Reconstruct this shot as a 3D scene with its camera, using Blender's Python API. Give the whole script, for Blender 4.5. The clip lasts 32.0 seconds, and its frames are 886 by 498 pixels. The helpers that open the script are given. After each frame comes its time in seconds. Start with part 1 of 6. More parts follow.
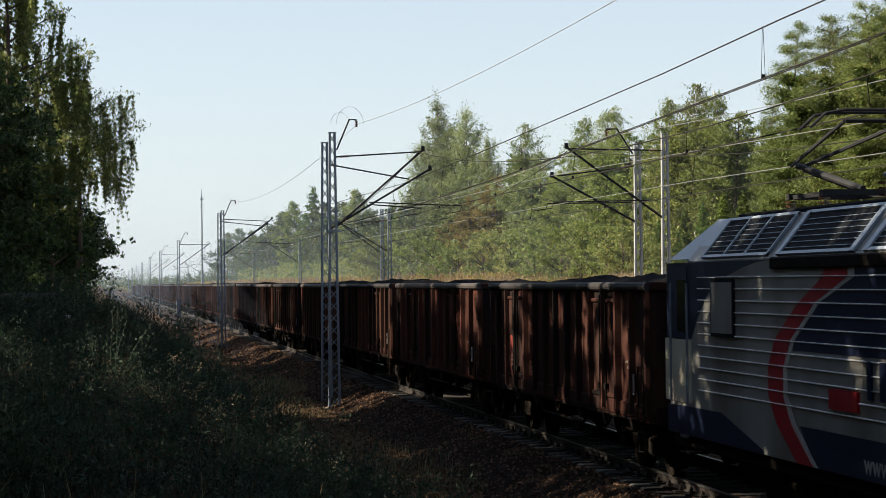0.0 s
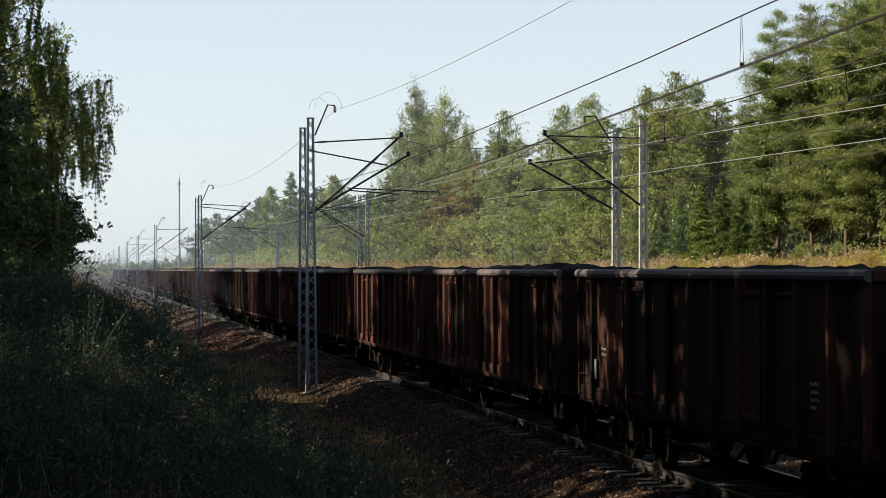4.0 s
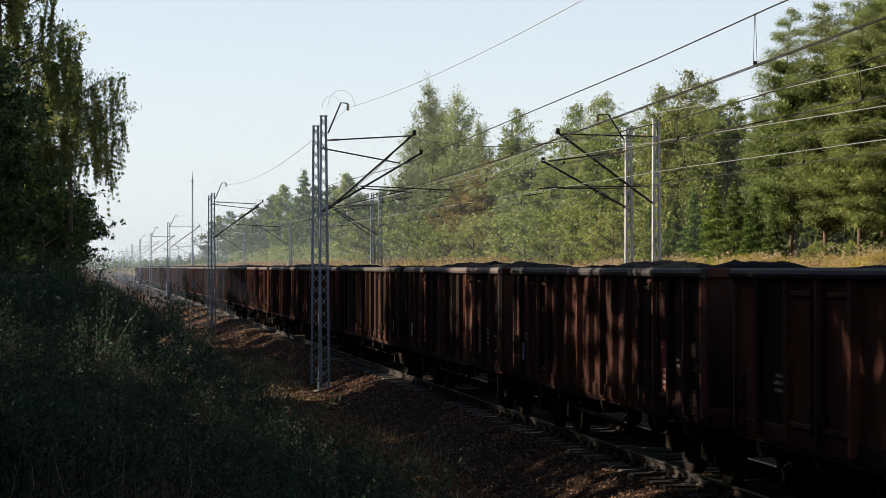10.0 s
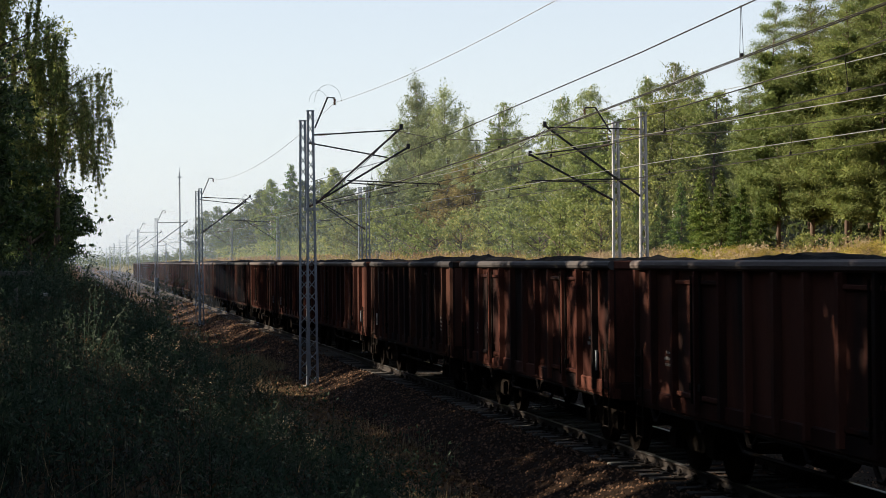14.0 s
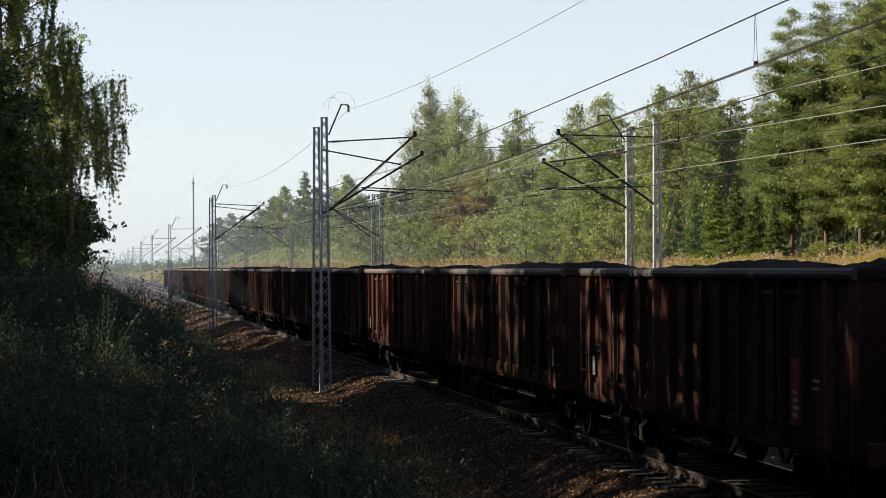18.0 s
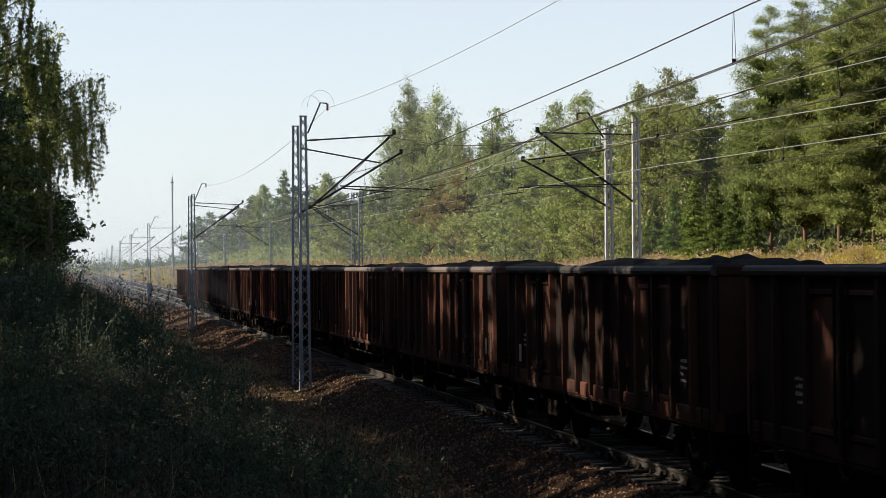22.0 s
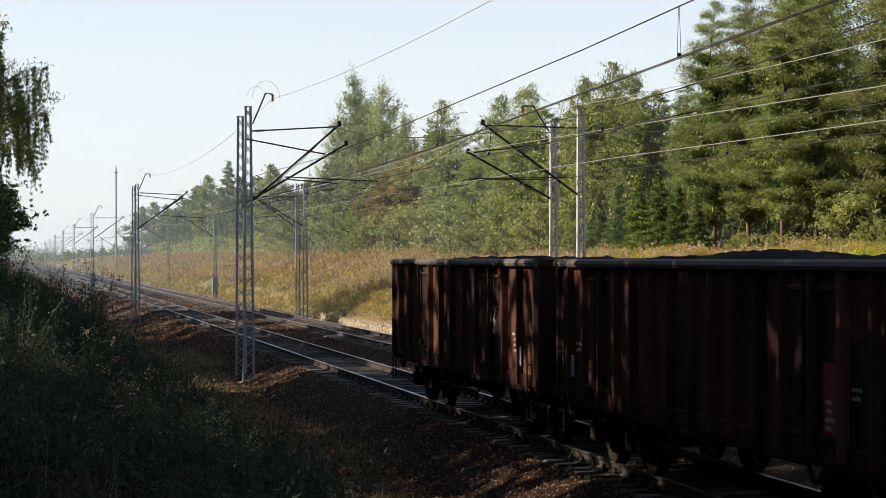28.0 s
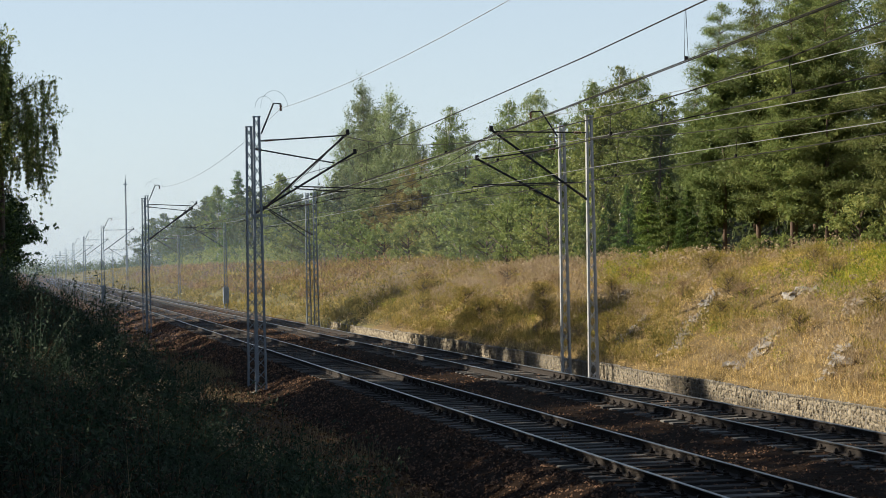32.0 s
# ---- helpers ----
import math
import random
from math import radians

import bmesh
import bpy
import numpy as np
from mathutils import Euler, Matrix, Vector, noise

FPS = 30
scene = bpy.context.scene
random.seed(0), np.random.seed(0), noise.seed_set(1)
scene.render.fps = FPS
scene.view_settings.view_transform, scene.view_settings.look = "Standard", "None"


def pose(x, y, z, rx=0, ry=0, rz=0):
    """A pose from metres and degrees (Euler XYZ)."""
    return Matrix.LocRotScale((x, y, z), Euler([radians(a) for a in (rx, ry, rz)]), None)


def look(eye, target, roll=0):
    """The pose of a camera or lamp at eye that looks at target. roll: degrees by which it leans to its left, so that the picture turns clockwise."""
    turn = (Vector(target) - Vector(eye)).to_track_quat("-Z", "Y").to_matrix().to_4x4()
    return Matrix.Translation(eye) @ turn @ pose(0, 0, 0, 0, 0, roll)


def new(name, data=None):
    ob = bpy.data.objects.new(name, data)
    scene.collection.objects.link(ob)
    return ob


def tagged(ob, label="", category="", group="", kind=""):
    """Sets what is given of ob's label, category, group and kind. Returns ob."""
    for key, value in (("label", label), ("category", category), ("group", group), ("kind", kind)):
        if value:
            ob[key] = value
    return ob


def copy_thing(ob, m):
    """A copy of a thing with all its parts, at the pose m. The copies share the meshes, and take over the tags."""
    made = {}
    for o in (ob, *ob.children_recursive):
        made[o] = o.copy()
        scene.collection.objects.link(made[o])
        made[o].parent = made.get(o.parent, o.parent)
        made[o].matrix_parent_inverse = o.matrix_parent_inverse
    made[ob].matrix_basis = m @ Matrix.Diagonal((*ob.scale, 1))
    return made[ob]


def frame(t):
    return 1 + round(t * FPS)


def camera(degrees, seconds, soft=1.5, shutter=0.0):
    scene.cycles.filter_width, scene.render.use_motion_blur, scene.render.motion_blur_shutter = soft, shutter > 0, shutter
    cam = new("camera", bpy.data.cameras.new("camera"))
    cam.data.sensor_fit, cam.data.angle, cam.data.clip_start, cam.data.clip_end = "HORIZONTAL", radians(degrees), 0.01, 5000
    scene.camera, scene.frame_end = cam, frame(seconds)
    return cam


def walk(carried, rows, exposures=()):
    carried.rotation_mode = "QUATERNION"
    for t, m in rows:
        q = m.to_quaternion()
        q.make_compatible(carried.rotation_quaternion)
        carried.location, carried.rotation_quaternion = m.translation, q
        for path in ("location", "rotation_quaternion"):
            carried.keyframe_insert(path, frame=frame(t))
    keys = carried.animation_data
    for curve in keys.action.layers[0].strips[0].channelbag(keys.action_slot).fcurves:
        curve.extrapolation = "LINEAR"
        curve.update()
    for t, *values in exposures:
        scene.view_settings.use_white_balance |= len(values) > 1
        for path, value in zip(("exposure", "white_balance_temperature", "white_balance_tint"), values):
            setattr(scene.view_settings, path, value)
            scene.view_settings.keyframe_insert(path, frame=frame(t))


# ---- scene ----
cam = camera(24.572, 32.0, soft=0.45, shutter=0.06)
EYE = (0.0, 0.0, 3.11)
# seconds and the camera's turn in degrees; it pans by hand from one spot
TURNS = (
    (0, 90.918, 0.613, -9.484), (0.5, 90.976, 0.623, -9.479), (1, 90.951, 0.591, -9.568), (1.5, 90.891, 0.547, -9.797),
    (2, 90.774, 0.525, -10.195), (2.5, 90.671, 0.406, -10.414), (3, 90.563, 0.461, -10.373), (3.5, 90.492, 0.407, -10.216),
    (5.5, 90.681, 0.081, -10.060), (6, 90.681, 0.018, -10.057), (6.5, 90.681, -0.000, -10.052), (7, 90.662, -0.008, -10.029),
    (7.5, 90.680, 0.001, -10.006), (8, 90.677, -0.059, -9.957), (8.5, 90.665, -0.102, -9.915), (9, 90.616, -0.106, -9.891),
    (9.5, 90.542, -0.002, -9.812), (10, 90.475, 0.164, -9.757), (10.5, 90.403, 0.266, -9.694), (11, 90.366, 0.343, -9.619),
    (11.5, 90.372, 0.408, -9.576), (12, 90.381, 0.517, -9.598), (12.5, 90.384, 0.504, -9.785), (13, 90.380, 0.549, -9.954),
    (13.5, 90.350, 0.506, -10.077), (14, 90.303, 0.543, -10.099), (14.5, 90.282, 0.581, -10.068), (16.5, 90.487, 0.544, -9.780),
    (17, 90.476, 0.443, -9.740), (17.5, 90.495, 0.421, -9.743), (18, 90.510, 0.369, -9.725), (18.5, 90.501, 0.355, -9.746),
    (19, 90.460, 0.362, -9.808), (19.5, 90.406, 0.332, -9.902), (20, 90.358, 0.357, -10.048), (20.5, 90.327, 0.469, -10.100),
    (21, 90.285, 0.554, -10.130), (21.5, 90.309, 0.558, -10.207), (22, 90.453, 0.563, -10.302), (22.5, 90.483, 0.546, -10.405),
    (23, 90.485, 0.493, -10.546), (23.5, 90.497, 0.387, -10.723), (24, 90.529, 0.258, -10.893), (24.5, 90.458, 0.269, -11.234),
    (25, 90.295, 0.218, -11.438), (25.5, 90.249, 0.181, -11.577), (27.5, 90.306, 0.050, -11.948), (28, 90.218, 0.191, -11.865),
    (28.5, 90.228, 0.461, -11.733), (29, 90.325, 0.616, -11.729), (29.5, 90.360, 0.766, -11.732), (30, 90.284, 0.856, -11.686),
    (30.5, 90.246, 0.884, -11.676), (31, 90.265, 0.966, -11.743), (31.5, 90.353, 0.949, -11.706), (32, 90.417, 1.072, -11.572),
)
walk(cam, [(t, pose(*EYE, rx, ry, rz)) for t, rx, ry, rz in TURNS],
     exposures=((0.0, 1.43, 6330, 12), (14.0, 1.49, 6480, 15), (25.0, 1.50, 6430, 14), (28.0, 1.56, 6540, 16), (29.2, 1.48, 6400, 14), (30.6, 1.28, 6170, 11), (32.0, 1.27, 6100, 10)))

# ---------------------------------------------------------------- light
SUN_AZ, SUN_EL = (-0.97, 0.22), 32.5
world = bpy.data.worlds.new("sky")
scene.world = world
world.use_nodes = True
wn, wl = world.node_tree.nodes, world.node_tree.links
sky = wn.new("ShaderNodeTexSky")
sky.sky_type = 'NISHITA'
sky.sun_disc = False
sky.sun_elevation = radians(SUN_EL)
sky.sun_rotation = math.atan2(SUN_AZ[0], SUN_AZ[1])
sky.air_density, sky.dust_density, sky.ozone_density = 0.88, 0.45, 1.0
wn["Background"].inputs[1].default_value = 0.058
# thin even haze over the clear sky
haze = wn.new("ShaderNodeMix")
haze.data_type = 'RGBA'
haze.inputs["B"].default_value = (5.15, 5.62, 5.60, 1)
# its depth along the line of sight: thick towards the horizon, thin overhead
way = wn.new("ShaderNodeTexCoord")
up = wn.new("ShaderNodeSeparateXYZ")
wl.new(way.outputs["Generated"], up.inputs[0])
rise = wn.new("ShaderNodeMapRange")
rise.inputs["From Min"].default_value, rise.inputs["From Max"].default_value = 0.0, 1.0
rise.inputs["To Min"].default_value, rise.inputs["To Max"].default_value = 0.07, 1.07
wl.new(up.outputs["Z"], rise.inputs[0])
deep = wn.new("ShaderNodeMath")
deep.operation = 'DIVIDE'
deep.inputs[0].default_value = -0.19
wl.new(rise.outputs[0], deep.inputs[1])
clear = wn.new("ShaderNodeMath")
clear.operation = 'EXPONENT'
wl.new(deep.outputs[0], clear.inputs[0])
thick = wn.new("ShaderNodeMath")
thick.operation = 'SUBTRACT'
thick.inputs[0].default_value = 1.0
wl.new(clear.outputs[0], thick.inputs[1])
wl.new(thick.outputs[0], haze.inputs["Factor"])
wl.new(sky.outputs[0], haze.inputs["A"])
wl.new(haze.outputs["Result"], wn["Background"].inputs[0])
sun_data = bpy.data.lights.new("sun", 'SUN')
sun_data.energy, sun_data.angle, sun_data.color = 5.0, radians(0.6), (1.0, 0.86, 0.64)
sun = new("sun", sun_data)
_n = math.hypot(*SUN_AZ)
SUN_DIR = Vector((SUN_AZ[0] / _n * math.cos(radians(SUN_EL)), SUN_AZ[1] / _n * math.cos(radians(SUN_EL)), math.sin(radians(SUN_EL))))
sun.matrix_world = look(tuple(SUN_DIR * 100), (0, 0, 0))


# ---------------------------------------------------------------- materials
def mat(name, cols, scale=3.0, rough=0.8, metal=0.0, bump=0.3, fine=40.0, stretch=(1, 1, 1), per="", bump_dist=0.02,
        translucent=0.0, alpha_noise=0.0, spec=0.5, rough_var=0.15, dirt=None, vary=0.0):
    """A surface of two or three colours blended by coarse and fine noise, with fine relief.
    per: 'object' or 'island' varies its tint piece by piece. dirt: a colour in streaks and blotches over it."""
    m = bpy.data.materials.new(name)
    m.use_nodes = True
    nt = m.node_tree
    n, l = nt.nodes, nt.links
    b = n["Principled BSDF"]
    tc = n.new("ShaderNodeTexCoord")
    oi = n.new("ShaderNodeObjectInfo")
    add = n.new("ShaderNodeVectorMath")
    add.operation = 'MULTIPLY_ADD'
    l.new(oi.outputs["Random"], add.inputs[0])
    add.inputs[1].default_value = (37.0, 53.0, 71.0)
    l.new(tc.outputs["Object"], add.inputs[2])
    mp = n.new("ShaderNodeMapping")
    mp.inputs["Scale"].default_value = stretch
    l.new(add.outputs[0], mp.inputs[0])
    big = n.new("ShaderNodeTexNoise")
    big.inputs["Scale"].default_value, big.inputs["Detail"].default_value = scale, 5.0
    l.new(mp.outputs[0], big.inputs["Vector"])
    small = n.new("ShaderNodeTexNoise")
    small.inputs["Scale"].default_value, small.inputs["Detail"].default_value = fine, 3.0
    l.new(mp.outputs[0], small.inputs["Vector"])
    mixf = n.new("ShaderNodeMath")
    mixf.operation = 'MULTIPLY_ADD'
    l.new(small.outputs["Fac"], mixf.inputs[0])
    mixf.inputs[1].default_value = 0.45
    sub = n.new("ShaderNodeMath")
    sub.operation = 'MULTIPLY'
    l.new(big.outputs["Fac"], sub.inputs[0])
    sub.inputs[1].default_value = 0.65
    l.new(sub.outputs[0], mixf.inputs[2])
    fac = mixf.outputs[0]
    if per:
        src = oi.outputs["Random"]
        if per == 'island':
            g = n.new("ShaderNodeNewGeometry")
            src = g.outputs["Random Per Island"]
        pa = n.new("ShaderNodeMath")
        pa.operation = 'MULTIPLY_ADD'
        l.new(src, pa.inputs[0])
        pa.inputs[1].default_value = 0.5
        ps = n.new("ShaderNodeMath")
        ps.operation = 'MULTIPLY_ADD'
        l.new(fac, ps.inputs[0])
        ps.inputs[1].default_value, ps.inputs[2].default_value = 0.7, -0.1
        l.new(ps.outputs[0], pa.inputs[2])
        fac = pa.outputs[0]
    ramp = n.new("ShaderNodeValToRGB")
    e = ramp.color_ramp.elements
    k = len(cols)
    lo, hi = 0.30, 0.74
    e[0].position, e[0].color = lo, (*cols[0], 1)
    e[1].position, e[1].color = hi, (*cols[-1], 1)
    for i in range(1, k - 1):
        x = e.new(lo + (hi - lo) * i / (k - 1))
        x.color = (*cols[i], 1)
    l.new(fac, ramp.inputs[0])
    col = ramp.outputs[0]
    if vary:
        # each tree a little lighter or darker, greener or duller than its neighbour
        vr = n.new("ShaderNodeMapRange")
        vr.inputs["To Min"].default_value, vr.inputs["To Max"].default_value = 1 - vary, 1 + vary
        l.new(oi.outputs["Random"], vr.inputs[0])
        r2 = n.new("ShaderNodeMath")
        r2.operation = 'FRACT'
        r3 = n.new("ShaderNodeMath")
        r3.operation = 'MULTIPLY'
        r3.inputs[1].default_value = 7.31
        l.new(oi.outputs["Random"], r3.inputs[0])
        l.new(r3.outputs[0], r2.inputs[0])
        hr = n.new("ShaderNodeMapRange")
        hr.inputs["To Min"].default_value, hr.inputs["To Max"].default_value = 0.5 - 0.035 * vary, 0.5 + 0.05 * vary
        l.new(r2.outputs[0], hr.inputs[0])
        hs = n.new("ShaderNodeHueSaturation")
        l.new(hr.outputs[0], hs.inputs["Hue"])
        l.new(vr.outputs[0], hs.inputs["Value"])
        l.new(col, hs.inputs["Color"])
        col = hs.outputs["Color"]
    if dirt:
        dn = n.new("ShaderNodeTexNoise")
        dn.inputs["Scale"].default_value, dn.inputs["Detail"].default_value = scale * 0.45, 6.0
        dm = n.new("ShaderNodeMapping")
        dm.inputs["Scale"].default_value = (1, 1, 0.25)
        l.new(add.outputs[0], dm.inputs[0])
        l.new(dm.outputs[0], dn.inputs["Vector"])
        dr = n.new("ShaderNodeValToRGB")
        dr.color_ramp.elements[0].position, dr.color_ramp.elements[1].position = 0.47, 0.66
        l.new(dn.outputs["Fac"], dr.inputs[0])
        dx = n.new("ShaderNodeMix")
        dx.data_type = 'RGBA'
        l.new(dr.outputs[0], dx.inputs["Factor"])
        l.new(col, dx.inputs["A"])
        dx.inputs["B"].default_value = (*dirt, 1)
        col = dx.outputs["Result"]
    l.new(col, b.inputs["Base Color"])
    rr = n.new("ShaderNodeMapRange")
    rr.inputs["To Min"].default_value, rr.inputs["To Max"].default_value = max(0.05, rough - rough_var), min(1.0, rough + rough_var)
    l.new(small.outputs["Fac"], rr.inputs[0])
    l.new(rr.outputs[0], b.inputs["Roughness"])
    b.inputs["Metallic"].default_value = metal
    b.inputs["Specular IOR Level"].default_value = spec
    if bump:
        bp = n.new("ShaderNodeBump")
        bp.inputs["Strength"].default_value, bp.inputs["Distance"].default_value = bump, bump_dist
        l.new(mixf.outputs[0], bp.inputs["Height"])
        l.new(bp.outputs[0], b.inputs["Normal"])
    if translucent:
        tr = n.new("ShaderNodeBsdfTranslucent")
        l.new(col, tr.inputs[0])
        ms = n.new("ShaderNodeMixShader")
        ms.inputs[0].default_value = translucent
        l.new(b.outputs[0], ms.inputs[1])
        l.new(tr.outputs[0], ms.inputs[2])
        l.new(ms.outputs[0], n["Material Output"].inputs[0])
    return m


M_SOIL = mat("soil", [(0.01677, 0.009619, 0.00495), (0.04062, 0.02299, 0.01107), (0.06187, 0.03706, 0.01664)], 0.35, 0.95, bump=0.8, fine=9, bump_dist=0.06, spec=0.04)
# Ballast browns set far darker than stone, to paint the shade over the tracks.
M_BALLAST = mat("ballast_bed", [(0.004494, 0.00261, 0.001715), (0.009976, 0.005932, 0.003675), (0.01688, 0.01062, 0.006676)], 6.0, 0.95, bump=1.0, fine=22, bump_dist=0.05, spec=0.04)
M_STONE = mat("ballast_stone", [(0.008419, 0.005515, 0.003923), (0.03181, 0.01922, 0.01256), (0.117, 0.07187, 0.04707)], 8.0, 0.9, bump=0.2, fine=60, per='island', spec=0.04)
M_RAILSIDE = mat("rusty_rail", [(0.003378, 0.002271, 0.00181), (0.008449, 0.005112, 0.00362), (0.01448, 0.008799, 0.005733)], 5.0, 0.85, 0.1, fine=70)
M_RAILHEAD = mat("polished_rail", [(0.1733, 0.1774, 0.1856), (0.2393, 0.2393, 0.2475)], 2.0, 0.38, 1.0, bump=0.05, rough_var=0.08)
M_SLEEPER = mat("weathered_sleeper", [(0.02622, 0.02497, 0.02372), (0.06242, 0.05993, 0.05743), (0.103, 0.09989, 0.09493)], 3.0, 0.9, bump=0.5, fine=45, stretch=(0.4, 2, 2), per='object', spec=0.04)
# Mast steel darkened and blued, with the near masts' shade in its colour.
M_GALV = mat("galvanised_steel", [(0.09594, 0.1153, 0.1448), (0.1461, 0.1729, 0.2088), (0.2009, 0.2306, 0.2673)], 2.2, 0.5, 0.25, bump=0.08)
# Lighter copy of the same steel, painting the sun on two masts.
M_GALVSUN = mat("bright_galvanised_steel", [(0.2081, 0.2142, 0.2203), (0.2876, 0.2938, 0.2999), (0.355, 0.3611, 0.3672)], 2.2, 0.5, 0.2, bump=0.08)
M_GALVDARK = mat("grey_painted_steel", [(0.09, 0.11, 0.13), (0.16, 0.19, 0.22), (0.24, 0.27, 0.30)], 2.2, 0.5, 0.3, bump=0.08)
# Near-white colour that paints the sky's glint along the locomotive's ribs.
M_RIBGLINT = mat("bright_trim", [(0.6325, 0.644, 0.644), (0.805, 0.8165, 0.8165)], 2.2, 0.35, 0.2, bump=0)
M_TUBE = mat("dark_tube", [(0.012, 0.0128, 0.014), (0.028, 0.0288, 0.0312)], 3, 0.7, 0.0, bump=0.05, spec=0.15)
M_WIRE = mat("copper_wire_dark", [(0.010, 0.010, 0.010), (0.022, 0.021, 0.019)], 3, 0.8, 0.0, bump=0, spec=0.1)
M_WIREGREY = mat("grey_wire", [(0.144, 0.1512, 0.1512), (0.2376, 0.2448, 0.2376)], 3, 0.45, 0.5, bump=0)
M_INSUL = mat("brown_insulator", [(0.05, 0.025, 0.018), (0.10, 0.05, 0.03)], 4, 0.25, bump=0.02)
M_CONC = mat("concrete_footing", [(0.1, 0.095, 0.085), (0.17, 0.16, 0.145), (0.22, 0.21, 0.19)], 3, 0.95, bump=0.5)
M_GABION = mat("gabion_stone", [(0.08784, 0.07221, 0.05086), (0.1581, 0.1341, 0.09478), (0.2284, 0.198, 0.1474)], 5, 0.95, bump=0.4, fine=50, per='island')
# Darker copy of the stone, painting the shadow in the gaps between stones.
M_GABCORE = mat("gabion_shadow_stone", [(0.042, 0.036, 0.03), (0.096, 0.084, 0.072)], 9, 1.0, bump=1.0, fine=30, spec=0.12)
M_MESH = mat("basket_mesh", [(0.14, 0.145, 0.15), (0.2, 0.205, 0.21)], 4, 0.5, 0.7, bump=0)
M_ROCK = mat("slope_rock", [(0.08308, 0.07313, 0.0653), (0.1766, 0.162, 0.1437), (0.2804, 0.2611, 0.2341)], 2.5, 0.95, bump=0.7, fine=25)
M_DRYGRASS = mat("dry_grass", [(0.204, 0.1334, 0.0432), (0.456, 0.3306, 0.126), (0.672, 0.5104, 0.252)], 0.35, 0.85, bump=0, fine=3, per='island', translucent=0.35, spec=0.2)
M_THATCH = mat("trodden_thatch", [(0.052, 0.03515, 0.0165), (0.096, 0.06845, 0.0315), (0.144, 0.1054, 0.0495)], 0.8, 0.95, bump=0.9, fine=14, stretch=(0.4, 1.6, 1), bump_dist=0.06, spec=0.12)
M_MEADOW = mat("far_meadow", [(0.035, 0.034, 0.014), (0.07, 0.062, 0.026), (0.115, 0.095, 0.045)], 0.3, 0.95, bump=0.6, fine=5, bump_dist=0.1, spec=0.05)
M_BROWN = mat("withered_stalks", [(0.108, 0.069, 0.0345), (0.204, 0.1323, 0.06325), (0.312, 0.207, 0.1035)], 0.35, 0.85, bump=0, fine=3, per='island', translucent=0.3)
M_REED = mat("pale_seedheads", [(0.1974, 0.1373, 0.07605), (0.2763, 0.2092, 0.1287), (0.3619, 0.2941, 0.1989)], 0.5, 0.9, bump=0, fine=3, per='island', translucent=0.3)
M_GREENGRASS = mat("green_weeds", [(0.07567, 0.1196, 0.01296), (0.1893, 0.2252, 0.02419), (0.3783, 0.3237, 0.0432)], 0.4, 0.7, bump=0, fine=3, per='island', translucent=0.4, spec=0.2)
M_OLIVE = mat("olive_weeds", [(0.10, 0.095, 0.025), (0.21, 0.175, 0.045), (0.36, 0.27, 0.08)], 0.5, 0.8, bump=0, fine=3, per='island', translucent=0.3, spec=0.15)
M_GOLDROD = mat("yellow_flowering_weeds", [(0.18, 0.16, 0.02), (0.33, 0.27, 0.03), (0.45, 0.36, 0.06)], 0.5, 0.8, bump=0, fine=3, per='island', translucent=0.35)
# Greens darkened and blued: the verge's shade is put into this colour.
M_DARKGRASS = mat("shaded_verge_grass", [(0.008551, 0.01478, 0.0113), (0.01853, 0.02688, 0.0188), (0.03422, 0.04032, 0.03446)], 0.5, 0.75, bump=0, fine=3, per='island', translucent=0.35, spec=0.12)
M_STRAW = mat("verge_straw", [(0.0918, 0.06885, 0.03825), (0.176, 0.1378, 0.0765), (0.2525, 0.2065, 0.1224)], 0.5, 0.9, bump=0, fine=3, per='island', translucent=0.3, spec=0.12)
M_SEED = mat("dark_seedheads", [(0.02, 0.012, 0.008), (0.05, 0.03, 0.018), (0.09, 0.055, 0.03)], 0.6, 0.9, bump=0, fine=3, per='island', spec=0.1)
# Weed green lowered the same way to carry the verge's shade.
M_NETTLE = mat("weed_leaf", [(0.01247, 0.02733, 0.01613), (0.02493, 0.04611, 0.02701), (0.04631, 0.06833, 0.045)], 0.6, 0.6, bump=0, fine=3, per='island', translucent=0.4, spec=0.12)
M_LITTER = mat("leaf_litter", [(0.039, 0.0234, 0.013), (0.0975, 0.0585, 0.0286), (0.208, 0.13, 0.065)], 1.5, 0.9, bump=0, fine=3, per='island', spec=0.12)
M_BARK = mat("brown_bark", [(0.03, 0.022, 0.016), (0.075, 0.055, 0.04), (0.12, 0.09, 0.065)], 3, 0.95, bump=0.8, fine=18, stretch=(3, 3, 0.6))
M_PINEBARK = mat("pine_bark", [(0.03, 0.0204, 0.0144), (0.072, 0.0468, 0.0312), (0.114, 0.075, 0.051)], 2, 0.95, bump=0.8, fine=14, stretch=(3, 3, 0.7))
M_BIRCHBARK = mat("birch_bark", [(0.06, 0.055, 0.05), (0.50, 0.48, 0.44), (0.66, 0.64, 0.60)], 2.2, 0.8, bump=0.3, fine=12, stretch=(1, 1, 4))
M_PINE = mat("pine_needles", [(0.08486, 0.1165, 0.03448), (0.1163, 0.1503, 0.04106), (0.1708, 0.1882, 0.05089)], 0.25, 0.6, bump=0, fine=2, per='island', translucent=0.2, spec=0.2, vary=0.28)
M_SPRUCE = mat("spruce_needles", [(0.0466, 0.08921, 0.01829), (0.07992, 0.1319, 0.0244), (0.1397, 0.1792, 0.03658)], 0.3, 0.6, bump=0, fine=2, per='island', translucent=0.25, spec=0.2, vary=0.3)
